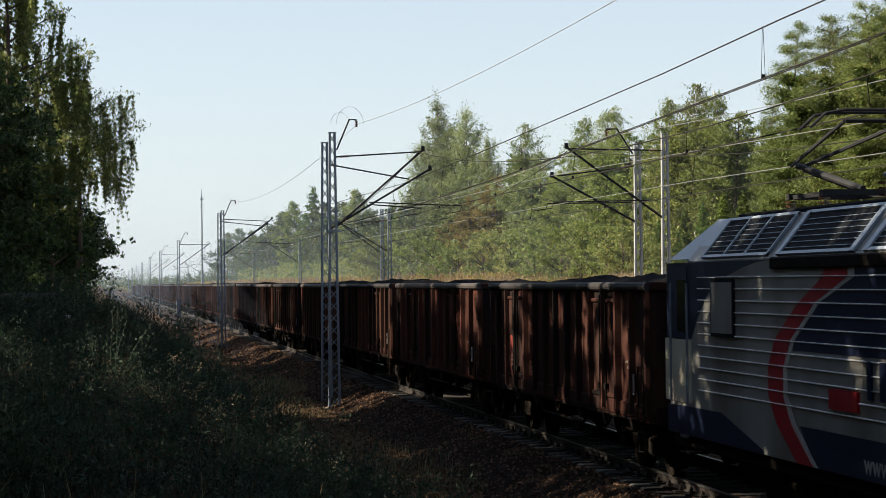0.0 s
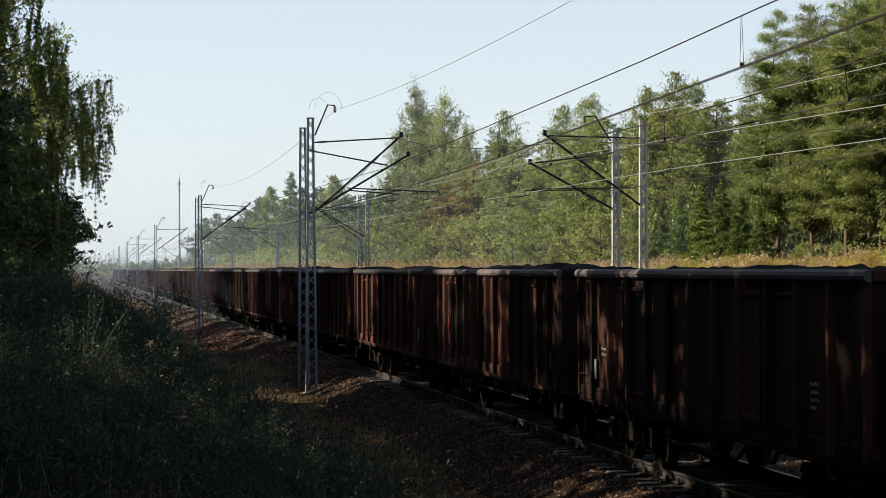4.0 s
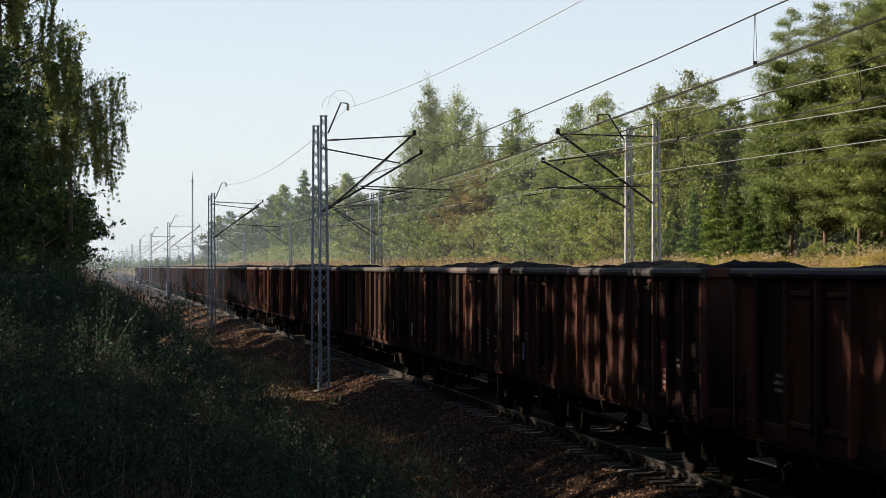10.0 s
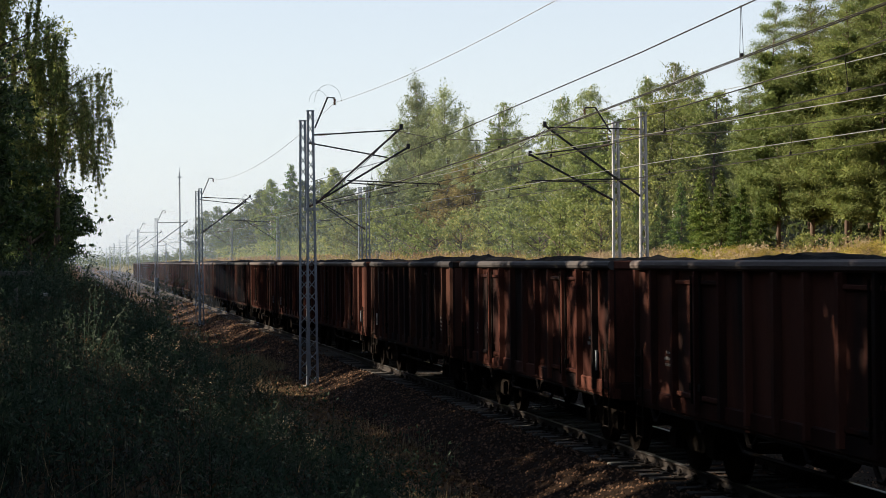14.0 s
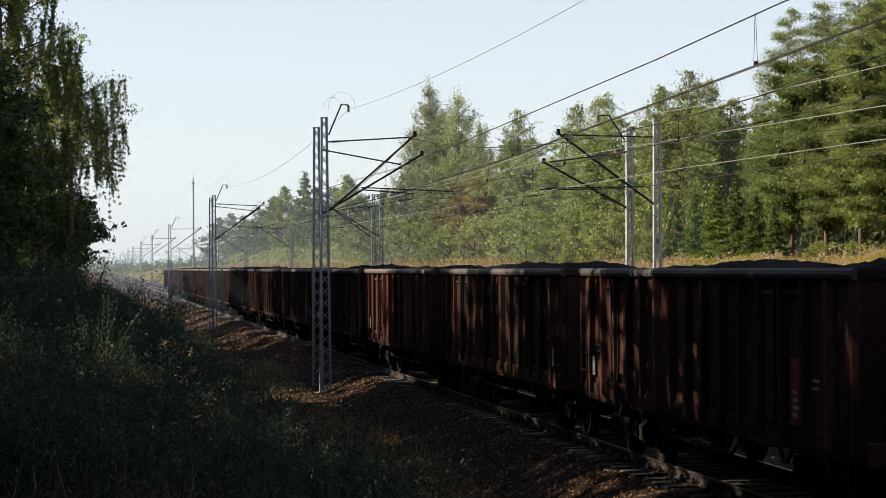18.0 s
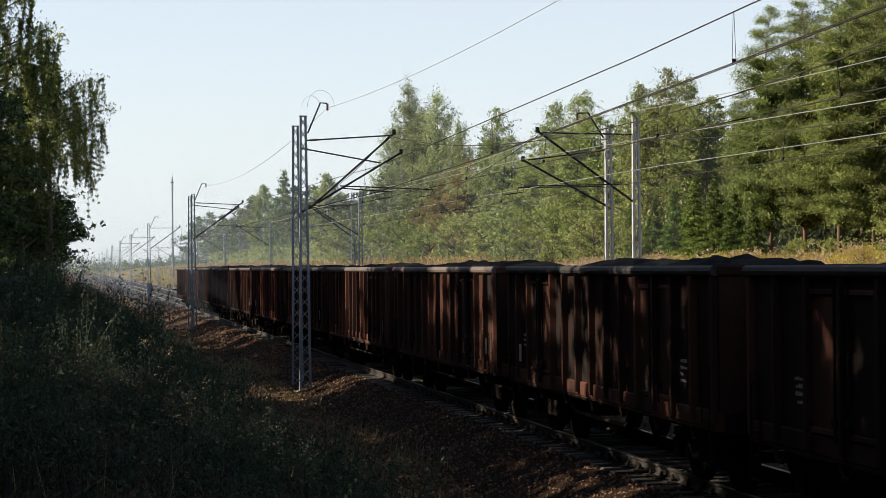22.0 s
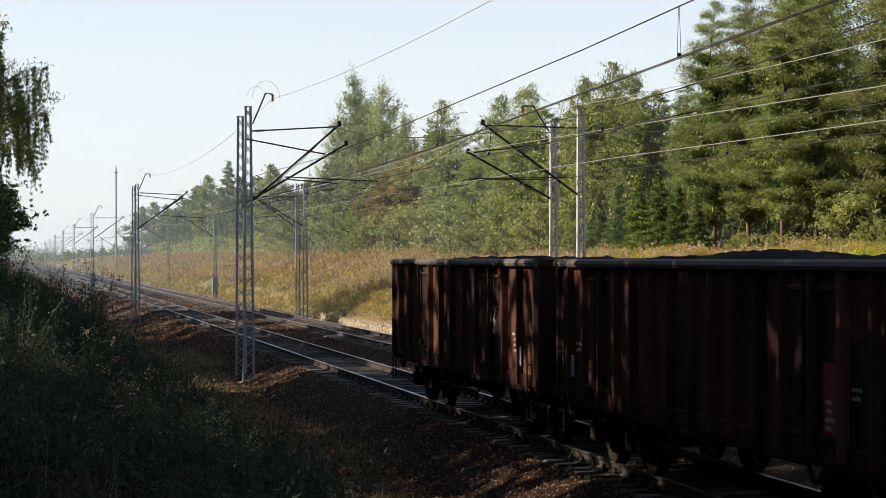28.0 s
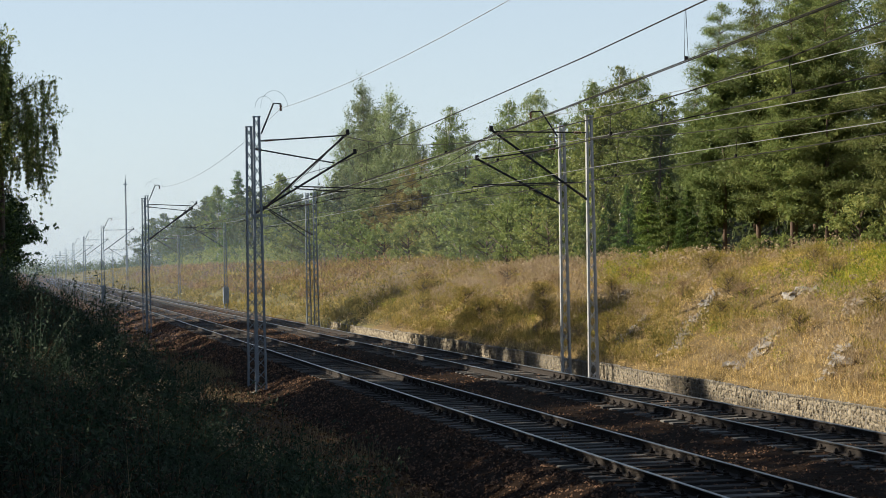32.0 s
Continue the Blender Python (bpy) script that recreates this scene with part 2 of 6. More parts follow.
M_BIRCH = mat("birch_leaves", [(0.12, 0.1561, 0.04207), (0.1514, 0.187, 0.04999), (0.1968, 0.2214, 0.05977)], 0.22, 0.55, bump=0, fine=2, per='island', translucent=0.34, spec=0.2, vary=0.32)
# Yellow sunlight on the verge birch's top is put into this leaf colour.
M_YELLOWBIRCH = mat("yellowing_birch_leaves", [(0.09875, 0.1417, 0.04325), (0.1763, 0.2149, 0.06686), (0.2822, 0.2923, 0.09045)], 0.22, 0.55, bump=0, fine=2, per='island', translucent=0.5, spec=0.2)
M_ASPEN = mat("poplar_leaves", [(0.1409, 0.1806, 0.07458), (0.1739, 0.2158, 0.08928), (0.2208, 0.256, 0.1107)], 0.22, 0.5, bump=0, fine=2, per='island', translucent=0.34, spec=0.2, vary=0.25)
M_AUTUMN = mat("browning_leaves", [(0.1161, 0.1033, 0.03232), (0.1469, 0.1272, 0.03802), (0.191, 0.151, 0.04942)], 0.22, 0.6, bump=0, fine=2, per='island', translucent=0.34, spec=0.2, vary=0.25)
M_FARLEAF = mat("far_wood_leaves", [(0.055, 0.080, 0.034), (0.085, 0.112, 0.045), (0.125, 0.145, 0.062)], 0.22, 0.6, bump=0, fine=2, per='island', translucent=0.3, spec=0.1, vary=0.3)
# Leaf green darkened to carry the backlit shade of the verge trees.
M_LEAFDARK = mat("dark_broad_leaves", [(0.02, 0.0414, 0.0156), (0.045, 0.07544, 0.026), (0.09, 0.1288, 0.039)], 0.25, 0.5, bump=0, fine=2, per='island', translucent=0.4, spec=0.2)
M_INNER = mat("inner_wood_leaves", [(0.035, 0.0545, 0.0215), (0.05, 0.0725, 0.0275), (0.071, 0.092, 0.0365)], 0.25, 0.6, bump=0, fine=2, per='island', translucent=0.5, spec=0.2)
M_COAL = mat("coal", [(0.00156, 0.00156, 0.00195), (0.00351, 0.00351, 0.0039), (0.0078, 0.0078, 0.00858)], 5, 0.85, bump=1.0, fine=18, bump_dist=0.05, spec=0.03)
M_WAGON = [mat("wagon_brown_paint", [(0.01807, 0.008317, 0.006773), (0.03695, 0.01588, 0.01279), (0.06981, 0.03174, 0.02406)], 1.6, 0.75, bump=0.25, fine=24, stretch=(1, 1, 0.3), per='object', spec=0.04, dirt=(0.010, 0.009, 0.009)),
           mat("wagon_oxide_red_paint", [(0.01922, 0.00736, 0.00599), (0.04484, 0.0162, 0.01197), (0.07692, 0.03092, 0.02248)], 1.6, 0.75, bump=0.25, fine=24, stretch=(1, 1, 0.3), per='object', spec=0.04, dirt=(0.011, 0.009, 0.009)),
           mat("wagon_dark_umber_paint", [(0.01426, 0.007628, 0.006143), (0.02849, 0.01398, 0.01061), (0.057, 0.02542, 0.01844)], 1.6, 0.78, bump=0.25, fine=24, stretch=(1, 1, 0.3), per='object', spec=0.04, dirt=(0.009, 0.009, 0.009))]
# Rim lifted to a paler grey, painting the sky light it catches.
M_RIM = mat("coal_dusted_rim", [(0.02, 0.019, 0.02), (0.045, 0.042, 0.042), (0.085, 0.07, 0.066)], 1.4, 0.7, bump=0.3, fine=20, stretch=(1, 0.4, 1), per='object', spec=0.12)
# Dusty steel, darkened further to paint the shade under the train.
M_UNDER = mat("brake_dust_steel", [(0.004459, 0.003822, 0.003504), (0.009555, 0.007963, 0.007007), (0.01752, 0.01401, 0.01147)], 3, 0.9, 0.1, bump=0.4, spec=0.04)
M_WHITE = mat("white_marking", [(0.2352, 0.2296, 0.2184), (0.3472, 0.3416, 0.3248)], 6, 0.8, bump=0)
M_LOCOSILVER = mat("silver_grey_paint", [(0.1579, 0.159, 0.1521), (0.1974, 0.1972, 0.1892), (0.2291, 0.2295, 0.2179)], 1.2, 0.42, bump=0.04, dirt=(0.10, 0.095, 0.085), spec=0.15)
M_LOCOBLUE = mat("navy_blue_paint", [(0.0066, 0.0099, 0.02475), (0.011, 0.0165, 0.04125), (0.0165, 0.02475, 0.055)], 1.2, 0.38, bump=0.04, spec=0.12)
M_LOCORED = mat("red_paint", [(0.2293, 0.01092, 0.01638), (0.3003, 0.01638, 0.02457)], 1.5, 0.4, bump=0.04, spec=0.15)
M_LOCOCREAM = mat("cream_grey_paint", [(0.3872, 0.3562, 0.2753), (0.4817, 0.4473, 0.3518)], 1.4, 0.45, bump=0.04)
M_LOCOROOF = mat("roof_grey_paint", [(0.1913, 0.2295, 0.2741), (0.2677, 0.306, 0.357)], 1.2, 0.4, bump=0.04)
M_GRILLE = mat("black_grille", [(0.006, 0.007, 0.009), (0.012, 0.013, 0.016)], 4, 0.7, 0.0, bump=0.1, spec=0.03)
M_GLASS = mat("dark_window_glass", [(0.006, 0.007, 0.008), (0.010, 0.011, 0.012)], 2, 0.06, 0.0, bump=0, rough_var=0.02)
M_FADED = mat("faded_marking", [(0.13, 0.12, 0.11), (0.24, 0.23, 0.21)], 9, 0.85, bump=0)
M_NOTICE = mat("faded_red_panel", [(0.10, 0.018, 0.016), (0.19, 0.035, 0.03)], 5, 0.7, bump=0.1, spec=0.1)
M_GRAFFITI = mat("sprayed_paint", [(0.07, 0.085, 0.07), (0.13, 0.15, 0.13)], 8, 0.7, bump=0)
M_FENCE = mat("grey_fence_wood", [(0.048, 0.046, 0.042), (0.096, 0.092, 0.084)], 3, 0.9, bump=0.4)


def haze_sheet_material(strength):
    """Coating of flat sheets that stand in for distance haze: mostly clear, denser near the ground and in patches."""
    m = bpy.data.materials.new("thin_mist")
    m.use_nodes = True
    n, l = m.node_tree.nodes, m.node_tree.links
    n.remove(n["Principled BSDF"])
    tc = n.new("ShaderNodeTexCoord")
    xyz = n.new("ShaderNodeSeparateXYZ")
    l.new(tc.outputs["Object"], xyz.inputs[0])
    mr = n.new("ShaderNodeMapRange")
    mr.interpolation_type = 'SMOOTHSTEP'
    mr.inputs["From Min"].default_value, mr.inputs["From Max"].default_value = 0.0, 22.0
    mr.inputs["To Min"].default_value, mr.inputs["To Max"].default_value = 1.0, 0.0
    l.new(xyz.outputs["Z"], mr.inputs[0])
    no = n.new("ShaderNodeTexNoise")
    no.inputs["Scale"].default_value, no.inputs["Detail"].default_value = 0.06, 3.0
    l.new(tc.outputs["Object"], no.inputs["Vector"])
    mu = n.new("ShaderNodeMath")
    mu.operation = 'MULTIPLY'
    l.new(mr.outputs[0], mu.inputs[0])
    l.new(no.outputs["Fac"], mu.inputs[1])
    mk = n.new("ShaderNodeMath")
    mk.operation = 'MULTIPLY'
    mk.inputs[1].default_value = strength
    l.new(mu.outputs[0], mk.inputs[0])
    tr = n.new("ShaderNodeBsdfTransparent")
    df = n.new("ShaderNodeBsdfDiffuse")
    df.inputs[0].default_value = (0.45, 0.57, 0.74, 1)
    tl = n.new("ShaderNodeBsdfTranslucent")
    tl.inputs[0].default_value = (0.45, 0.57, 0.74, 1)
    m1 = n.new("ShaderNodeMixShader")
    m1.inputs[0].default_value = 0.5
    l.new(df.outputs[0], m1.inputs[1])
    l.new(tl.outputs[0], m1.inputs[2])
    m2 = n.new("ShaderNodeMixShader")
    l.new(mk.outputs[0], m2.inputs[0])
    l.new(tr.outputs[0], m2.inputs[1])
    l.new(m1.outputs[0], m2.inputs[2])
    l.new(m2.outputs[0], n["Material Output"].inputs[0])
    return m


M_HAZE, M_HAZE_THIN, M_HAZE_FAINT = haze_sheet_material(0.115), haze_sheet_material(0.08), haze_sheet_material(0.045)


# ---------------------------------------------------------------- mesh tools
class Geo:
    """Collects vertices and faces of one mesh."""

    def __init__(self):
        self.v, self.f, self.mi = [], [], []

    def add(self, verts, faces, mi=0):
        o = len(self.v)
        self.v += [tuple(p) for p in verts]
        self.f += [tuple(i + o for i in f) for f in faces]
        self.mi += [mi] * len(faces)
        return self

    def box(self, x0, x1, y0, y1, z0, z1, c=0.0, mi=0):
        """A box, its long edges chamfered by c."""
        d = (x1 - x0, y1 - y0, z1 - z0)
        ax = d.index(max(d))
        lo, hi = (x0, y0, z0), (x1, y1, z1)
        a, b = [i for i in range(3) if i != ax]
        c = min(c, 0.45 * min(d[a], d[b]))
        if c > 0:
            ring = [(lo[a] + c, lo[b]), (hi[a] - c, lo[b]), (hi[a], lo[b] + c), (hi[a], hi[b] - c),
                    (hi[a] - c, hi[b]), (lo[a] + c, hi[b]), (lo[a], hi[b] - c), (lo[a], lo[b] + c)]
        else:
            ring = [(lo[a], lo[b]), (hi[a], lo[b]), (hi[a], hi[b]), (lo[a], hi[b])]
        n = len(ring)
        vs = []
        for e in (lo[ax], hi[ax]):
            for p, q in ring:
                w = [0, 0, 0]
                w[a], w[b], w[ax] = p, q, e
                vs.append(tuple(w))
        fs = [(i, (i + 1) % n, n + (i + 1) % n, n + i) for i in range(n)]
        fs += [tuple(range(n))[::-1], tuple(range(n, 2 * n))]
        if ax == 1:
            fs = [f[::-1] for f in fs]
        return self.add(vs, fs, mi)

    def rod(self, p, q, r, n=6, r2=None, mi=0, caps=True):
        """A round bar from p to q."""
        p, q = Vector(p), Vector(q)
        r2 = r if r2 is None else r2
        w = (q - p).normalized()
        u = w.orthogonal().normalized()
        t = w.cross(u)
        vs = []
        for c, rr in ((p, r), (q, r2)):
            for i in range(n):
                a = 2 * math.pi * i / n
                vs.append(c + (u * math.cos(a) + t * math.sin(a)) * rr)
        fs = [(i, (i + 1) % n, n + (i + 1) % n, n + i) for i in range(n)]
        if caps:
            fs += [tuple(range(n))[::-1], tuple(range(n, 2 * n))]
        return self.add(vs, fs, mi)

    def tube(self, pts, r, n=5, mi=0):
        """A round bar along several points."""
        pts = [Vector(p) for p in pts]
        rings = []
        u = None
        for i, c in enumerate(pts):
            w = (pts[min(i + 1, len(pts) - 1)] - pts[max(i - 1, 0)]).normalized()
            if u is None:
                u = w.orthogonal()
            u = (u - w * u.dot(w)).normalized()
            t = w.cross(u)
            rr = r[i] if isinstance(r, (list, tuple)) else r
            rings.append([c + (u * math.cos(2 * math.pi * k / n) + t * math.sin(2 * math.pi * k / n)) * rr for k in range(n)])
        vs = [p for g in rings for p in g]
        fs = [(j * n + i, j * n + (i + 1) % n, (j + 1) * n + (i + 1) % n, (j + 1) * n + i) for j in range(len(pts) - 1) for i in range(n)]
        fs += [tuple(range(n))[::-1], tuple(range((len(pts) - 1) * n, len(pts) * n))]
        return self.add(vs, fs, mi)

    def prism(self, outline, axis, a, b, mi=0):
        """An outline of 2D points drawn out along an axis from a to b."""
        n = len(outline)
        vs = []
        for e in (a, b):
            for p, q in outline:
                vs.append({'x': (e, p, q), 'y': (p, e, q), 'z': (p, q, e)}[axis])
        fs = [(i, (i + 1) % n, n + (i + 1) % n, n + i) for i in range(n)]
        fs += [tuple(range(n))[::-1], tuple(range(n, 2 * n))]
        return self.add(vs, fs, mi)

    def mesh(self, name, *mats, smooth=False):
        me = bpy.data.meshes.new(name)
        me.from_pydata(self.v, [], self.f)
        for m in mats:
            me.materials.append(m)
        if len(mats) > 1:
            me.polygons.foreach_set("material_index", self.mi)
        if smooth:
            me.polygons.foreach_set("use_smooth", [True] * len(me.polygons))
        bm = bmesh.new()
        bm.from_mesh(me)
        bmesh.ops.recalc_face_normals(bm, faces=bm.faces)
        bm.to_mesh(me)
        bm.free()
        return me


def faces_mesh(name, corners, mats):
    """A mesh of loose faces: corners has the shape (faces, corners of one face, 3)."""
    n, k = corners.shape[:2]
    me = bpy.data.meshes.new(name)
    me.vertices.add(n * k)
    me.vertices.foreach_set("co", np.ascontiguousarray(corners, dtype=np.float32).ravel())
    me.loops.add(n * k)
    me.loops.foreach_set("vertex_index", np.arange(n * k, dtype=np.int32))
    me.polygons.add(n)
    me.polygons.foreach_set("loop_start", np.arange(0, n * k, k, dtype=np.int32))
    for m in mats:
        me.materials.append(m)
    me.update(calc_edges=True)
    return me


def part(name, geo, material, parent, label="", at=None, smooth=False):
    """Links a mesh as one part under a thing or a part."""
    me = geo if isinstance(geo, bpy.types.Mesh) else geo.mesh(name, material, smooth=smooth)
    ob = new(name, me)
    ob.parent = parent
    if at is not None:
        ob.matrix_basis = at
    if label:
        ob["label"] = label
    return ob


def thing(name, label, category, at=None, group="", kind=""):
    ob = new(name)
    ob.empty_display_size = 0.3
    if at is not None:
        ob.matrix_basis = at
    return tagged(ob, label, category, group, kind)


def solid(name, geo, material, label, category, group="", kind="", smooth=False, at=None):
    me = geo if isinstance(geo, bpy.types.Mesh) else geo.mesh(name, material, smooth=smooth)
    ob = new(name, me)
    if at is not None:
        ob.matrix_basis = at
    return tagged(ob, label, category, group, kind)


# ---------------------------------------------------------------- ground
LEFT_X, RIGHT_X = 9.64, 13.93          # centre lines of the two tracks; rail tops lie at height 0
PROFILE = ((-60, 2.3), (-8, 2.0), (-3, 1.75), (0.0, 1.35), (1.6, 0.75), (3.2, 0.05), (4.6, -0.58), (5.4, -0.78), (6.4, -0.76),
           (7.0, -0.76), (7.4, -0.84), (15.9, -0.84), (17.2, -0.66), (17.58, -0.62), (17.66, -0.14), (18.3, 0.08), (19.5, 0.75), (22.0, 1.85), (25.0, 2.80), (27.0, 3.02), (28.6, 3.25), (60, 3.6))


def ground_z(x, y):
    px = [p[0] for p in PROFILE]
    z = float(np.interp(x, px, [p[1] for p in PROFILE]))
    far = min(max((y - 116) / 12.0, 0.0), 1.0)
    if 16.5 < x < 26:
        z2 = float(np.interp(x, (16.5, 17.6, 20, 25, 27), (-0.62, -0.45, 0.75, 2.9, 3.25)))
        z = z * (1 - far) + z2 * far
    if 19 < x < 28:
        z -= 0.28 * min(max((y - 80) / 30.0, 0.0), 1.0) * min(1.0, (x - 19) / 4.0, (28 - x) / 1.5)
    if x < 3.5:
        z += 0.55 * min(max((y - 18) / 38.0, 0.0), 1.0) * min(1.0, (3.5 - x) / 3.0)
    if x > 18.4:
        z += 0.29 * min(1.0, (x - 18.4) / 1.2) * noise.noise((x * 0.08 + 3.0, (y - 0.7 * x) * 0.55, 8.2))
    rough_ = 0.16 if x < 4.5 else (0.36 if x > 18.6 else (0.10 if x > 17.62 else 0.03))
    z += rough_ * noise.noise((x * 0.35, y * 0.22, 1.7)) + rough_ * 0.6 * noise.noise((x * 1.1, y * 0.9, 5.1))
    return z


def sheet(xs, ys, zf, name, *mats):
    nx, ny = len(xs), len(ys)
    v = [(x, y, zf(x, y)) for y in ys for x in xs]
    f = [(j * nx + i, j * nx + i + 1, (j + 1) * nx + i + 1, (j + 1) * nx + i) for j in range(ny - 1) for i in range(nx - 1)]
    me = bpy.data.meshes.new(name)
    me.from_pydata(v, [], f)
    for m in mats:
        me.materials.append(m)
    me.polygons.foreach_set("use_smooth", [True] * len(f))
    return me


def steps(*runs):
    out = []
    for a, b, s in runs:
        out += list(np.arange(a, b, s))
    out.append(runs[-1][1])
    return [float(q) for q in out]


gx = steps((-1500, -60, 240), (-60, -12, 6), (-12, 7.4, 0.45), (7.4, 17.2, 1.2), (17.2, 17.6, 0.19), (17.66, 28, 0.4), (28, 60, 4), (60, 1500, 240))
gy = steps((-400, -40, 40), (-40, 10, 5), (10, 100, 0.7), (100, 130, 1.0), (130, 260, 3), (260, 700, 20), (700, 3500, 400))
ground_mesh = sheet(gx, gy, ground_z, "ground", M_SOIL, M_THATCH, M_MEADOW)
ground_mesh.polygons.foreach_set("material_index", [0 if p.center.x < 17.4 else (1 if p.center.y < 105 and p.center.x < 60 else 2) for p in ground_mesh.polygons])
tagged(new("ground", ground_mesh), "bare brown earth and leaf litter beside the railway", "ground", kind="structure")

BED = ((6.55, -0.80), (7.15, -0.62), (7.9, -0.30), (8.2, -0.21), (11.0, -0.20), (11.8, -0.30), (12.6, -0.20), (15.25, -0.20), (15.6, -0.26), (16.5, -0.66))


def bed_z(x, y):
    z = float(np.interp(x, [p[0] for p in BED], [p[1] for p in BED]))
    return z + 0.035 * noise.noise((x * 2.3, y * 1.9, 0.3)) + 0.02 * noise.noise((x * 7, y * 6, 3.0)) - (0.40 if x in (6.55, 16.5) else 0)


bx = steps((6.55, 16.5, 0.2))
by = steps((-60, 14, 4), (14, 90, 0.35), (90, 200, 1.5), (200, 900, 25))
tagged(new("ballast", sheet(bx, by, bed_z, "ballast", M_BALLAST)), "brown crushed stone ballast under the tracks, darkened for shade", "ballast", kind="structure")


# ---------------------------------------------------------------- tracks
def rail_profile(cx):
    return [(cx - 0.062, -0.165), (cx + 0.062, -0.165), (cx + 0.062, -0.150), (cx + 0.010, -0.128), (cx + 0.010, -0.045),
            (cx + 0.036, -0.030), (cx + 0.036, -0.012), (cx - 0.036, -0.012), (cx - 0.036, -0.030), (cx - 0.010, -0.045),
            (cx - 0.010, -0.128), (cx - 0.062, -0.150)]


def head_profile(cx):
    return [(cx - 0.036, -0.011), (cx + 0.036, -0.011), (cx + 0.034, -0.004), (cx + 0.022, 0.0), (cx - 0.022, 0.0), (cx - 0.034, -0.004)]


g = Geo()
g.prism([(-1.28, -0.36), (1.28, -0.36), (1.28, -0.185), (1.25, -0.172), (-1.25, -0.172), (-1.28, -0.185)], 'y', -0.13, 0.13)
SLEEPER = g.mesh("sleeper", M_SLEEPER)
g = Geo()
g.box(-0.20, 0.20, -0.085, 0.085, -0.175, -0.150, 0.01)
for s in (-1, 1):
    g.rod((s * 0.085, 0.0, -0.15), (s * 0.085, 0.0, -0.075), 0.030, 7)
    g.rod((s * 0.085, 0.0, -0.075), (s * 0.085, 0.0, -0.055), 0.016, 6)
    g.box(min(s * 0.03, s * 0.12), max(s * 0.03, s * 0.12), -0.045, 0.045, -0.140, -0.115, 0.008)
FASTENER = g.mesh("rail_fastener", M_RAILSIDE)


def railway_track(cx, label):
    tr = thing("railway_track", label, "railway track", pose(cx, 0, 0), group="railway tracks")
    for s in (-1, 1):
        r = part("rail", Geo().prism(rail_profile(s * 0.753), 'y', -80, 900), M_RAILSIDE, tr)
        part("rail_head", Geo().prism(head_profile(s * 0.753), 'y', -80, 900), M_RAILHEAD, r, "polished running surface")
    rest = Geo()
    y = -60.0
    while y < 420:
        j = random.uniform(-0.03, 0.03)
        if 18 < y < 150:
            sl = part("sleeper", SLEEPER, None, tr, at=pose(random.uniform(-0.03, 0.03), y + j, random.uniform(-0.006, 0.006), 0, random.uniform(-0.3, 0.3), random.uniform(-1.2, 1.2)))
            if y < 56:
                for s in (-1, 1):
                    part("rail_fastener", FASTENER, None, sl, at=pose(s * 0.753, 0, 0))
        else:
            rest.box(-1.28, 1.28, y + j - 0.13, y + j + 0.13, -0.3, -0.172)
        y += 0.62
    ob = part("distant_sleepers", rest, M_SLEEPER, tr)
    ob["kind"] = "stuff"
    return tr


railway_track(LEFT_X, "straight steel railway track on grey weathered sleepers")
railway_track(RIGHT_X, "second railway track with rusty rails beside the stone wall")


# ---------------------------------------------------------------- masts and wires
def lattice_mast(name, x, y, z0, z1, w0, w1, side, label, material=None, two=True):
    """A tapered mast of two channels laced together; side: +1 when its arms reach towards +x."""
    material = material or M_GALV
    m = thing(name, label, "mast", pose(x, y, z0), group="overhead line masts")
    h = z1 - z0
    for s in (-1, 1):
        g = Geo()
        # channel section, leaning inwards to the top
        sec = ((-0.07, -0.006), (0.07, -0.006), (0.07, 0.055), (0.058, 0.055), (0.058, 0.006), (-0.058, 0.006), (-0.058, 0.055), (-0.07, 0.055))
        vs = [(s * w / 2 - s * q, p, zz) for zz, w in ((0.0, w0), (h, w1)) for p, q in sec]
        fs = [(i, (i + 1) % 8, (i + 1) % 8 + 8, i + 8) for i in range(8)] + [(7, 6, 5, 4, 3, 2, 1, 0), (8, 9, 10, 11, 12, 13, 14, 15)]
        g.add(vs, fs)
        part("channel", g, material, m)
    n = int(h / 0.36)
    for yy in (-0.064, 0.064):
        for s in (-1, 1):
            zig = [((1 if i % 2 else -1) * s * (w0 + (w1 - w0) * i / n) / 2, yy, h * i / n) for i in range(n + 1)]
            part("lacing", Geo().tube(zig, 0.0115, 4), material, m)
    part("cap_plate", Geo().box(-w1 / 2 - 0.02, w1 / 2 + 0.02, -0.09, 0.09, h - 0.01, h + 0.02), material, m)
    part("footing", Geo().box(-w0 / 2 - 0.1, w0 / 2 + 0.1, -0.26, 0.26, -0.6, 0.03, 0.04), M_CONC, m, "weathered concrete footing")
    return m


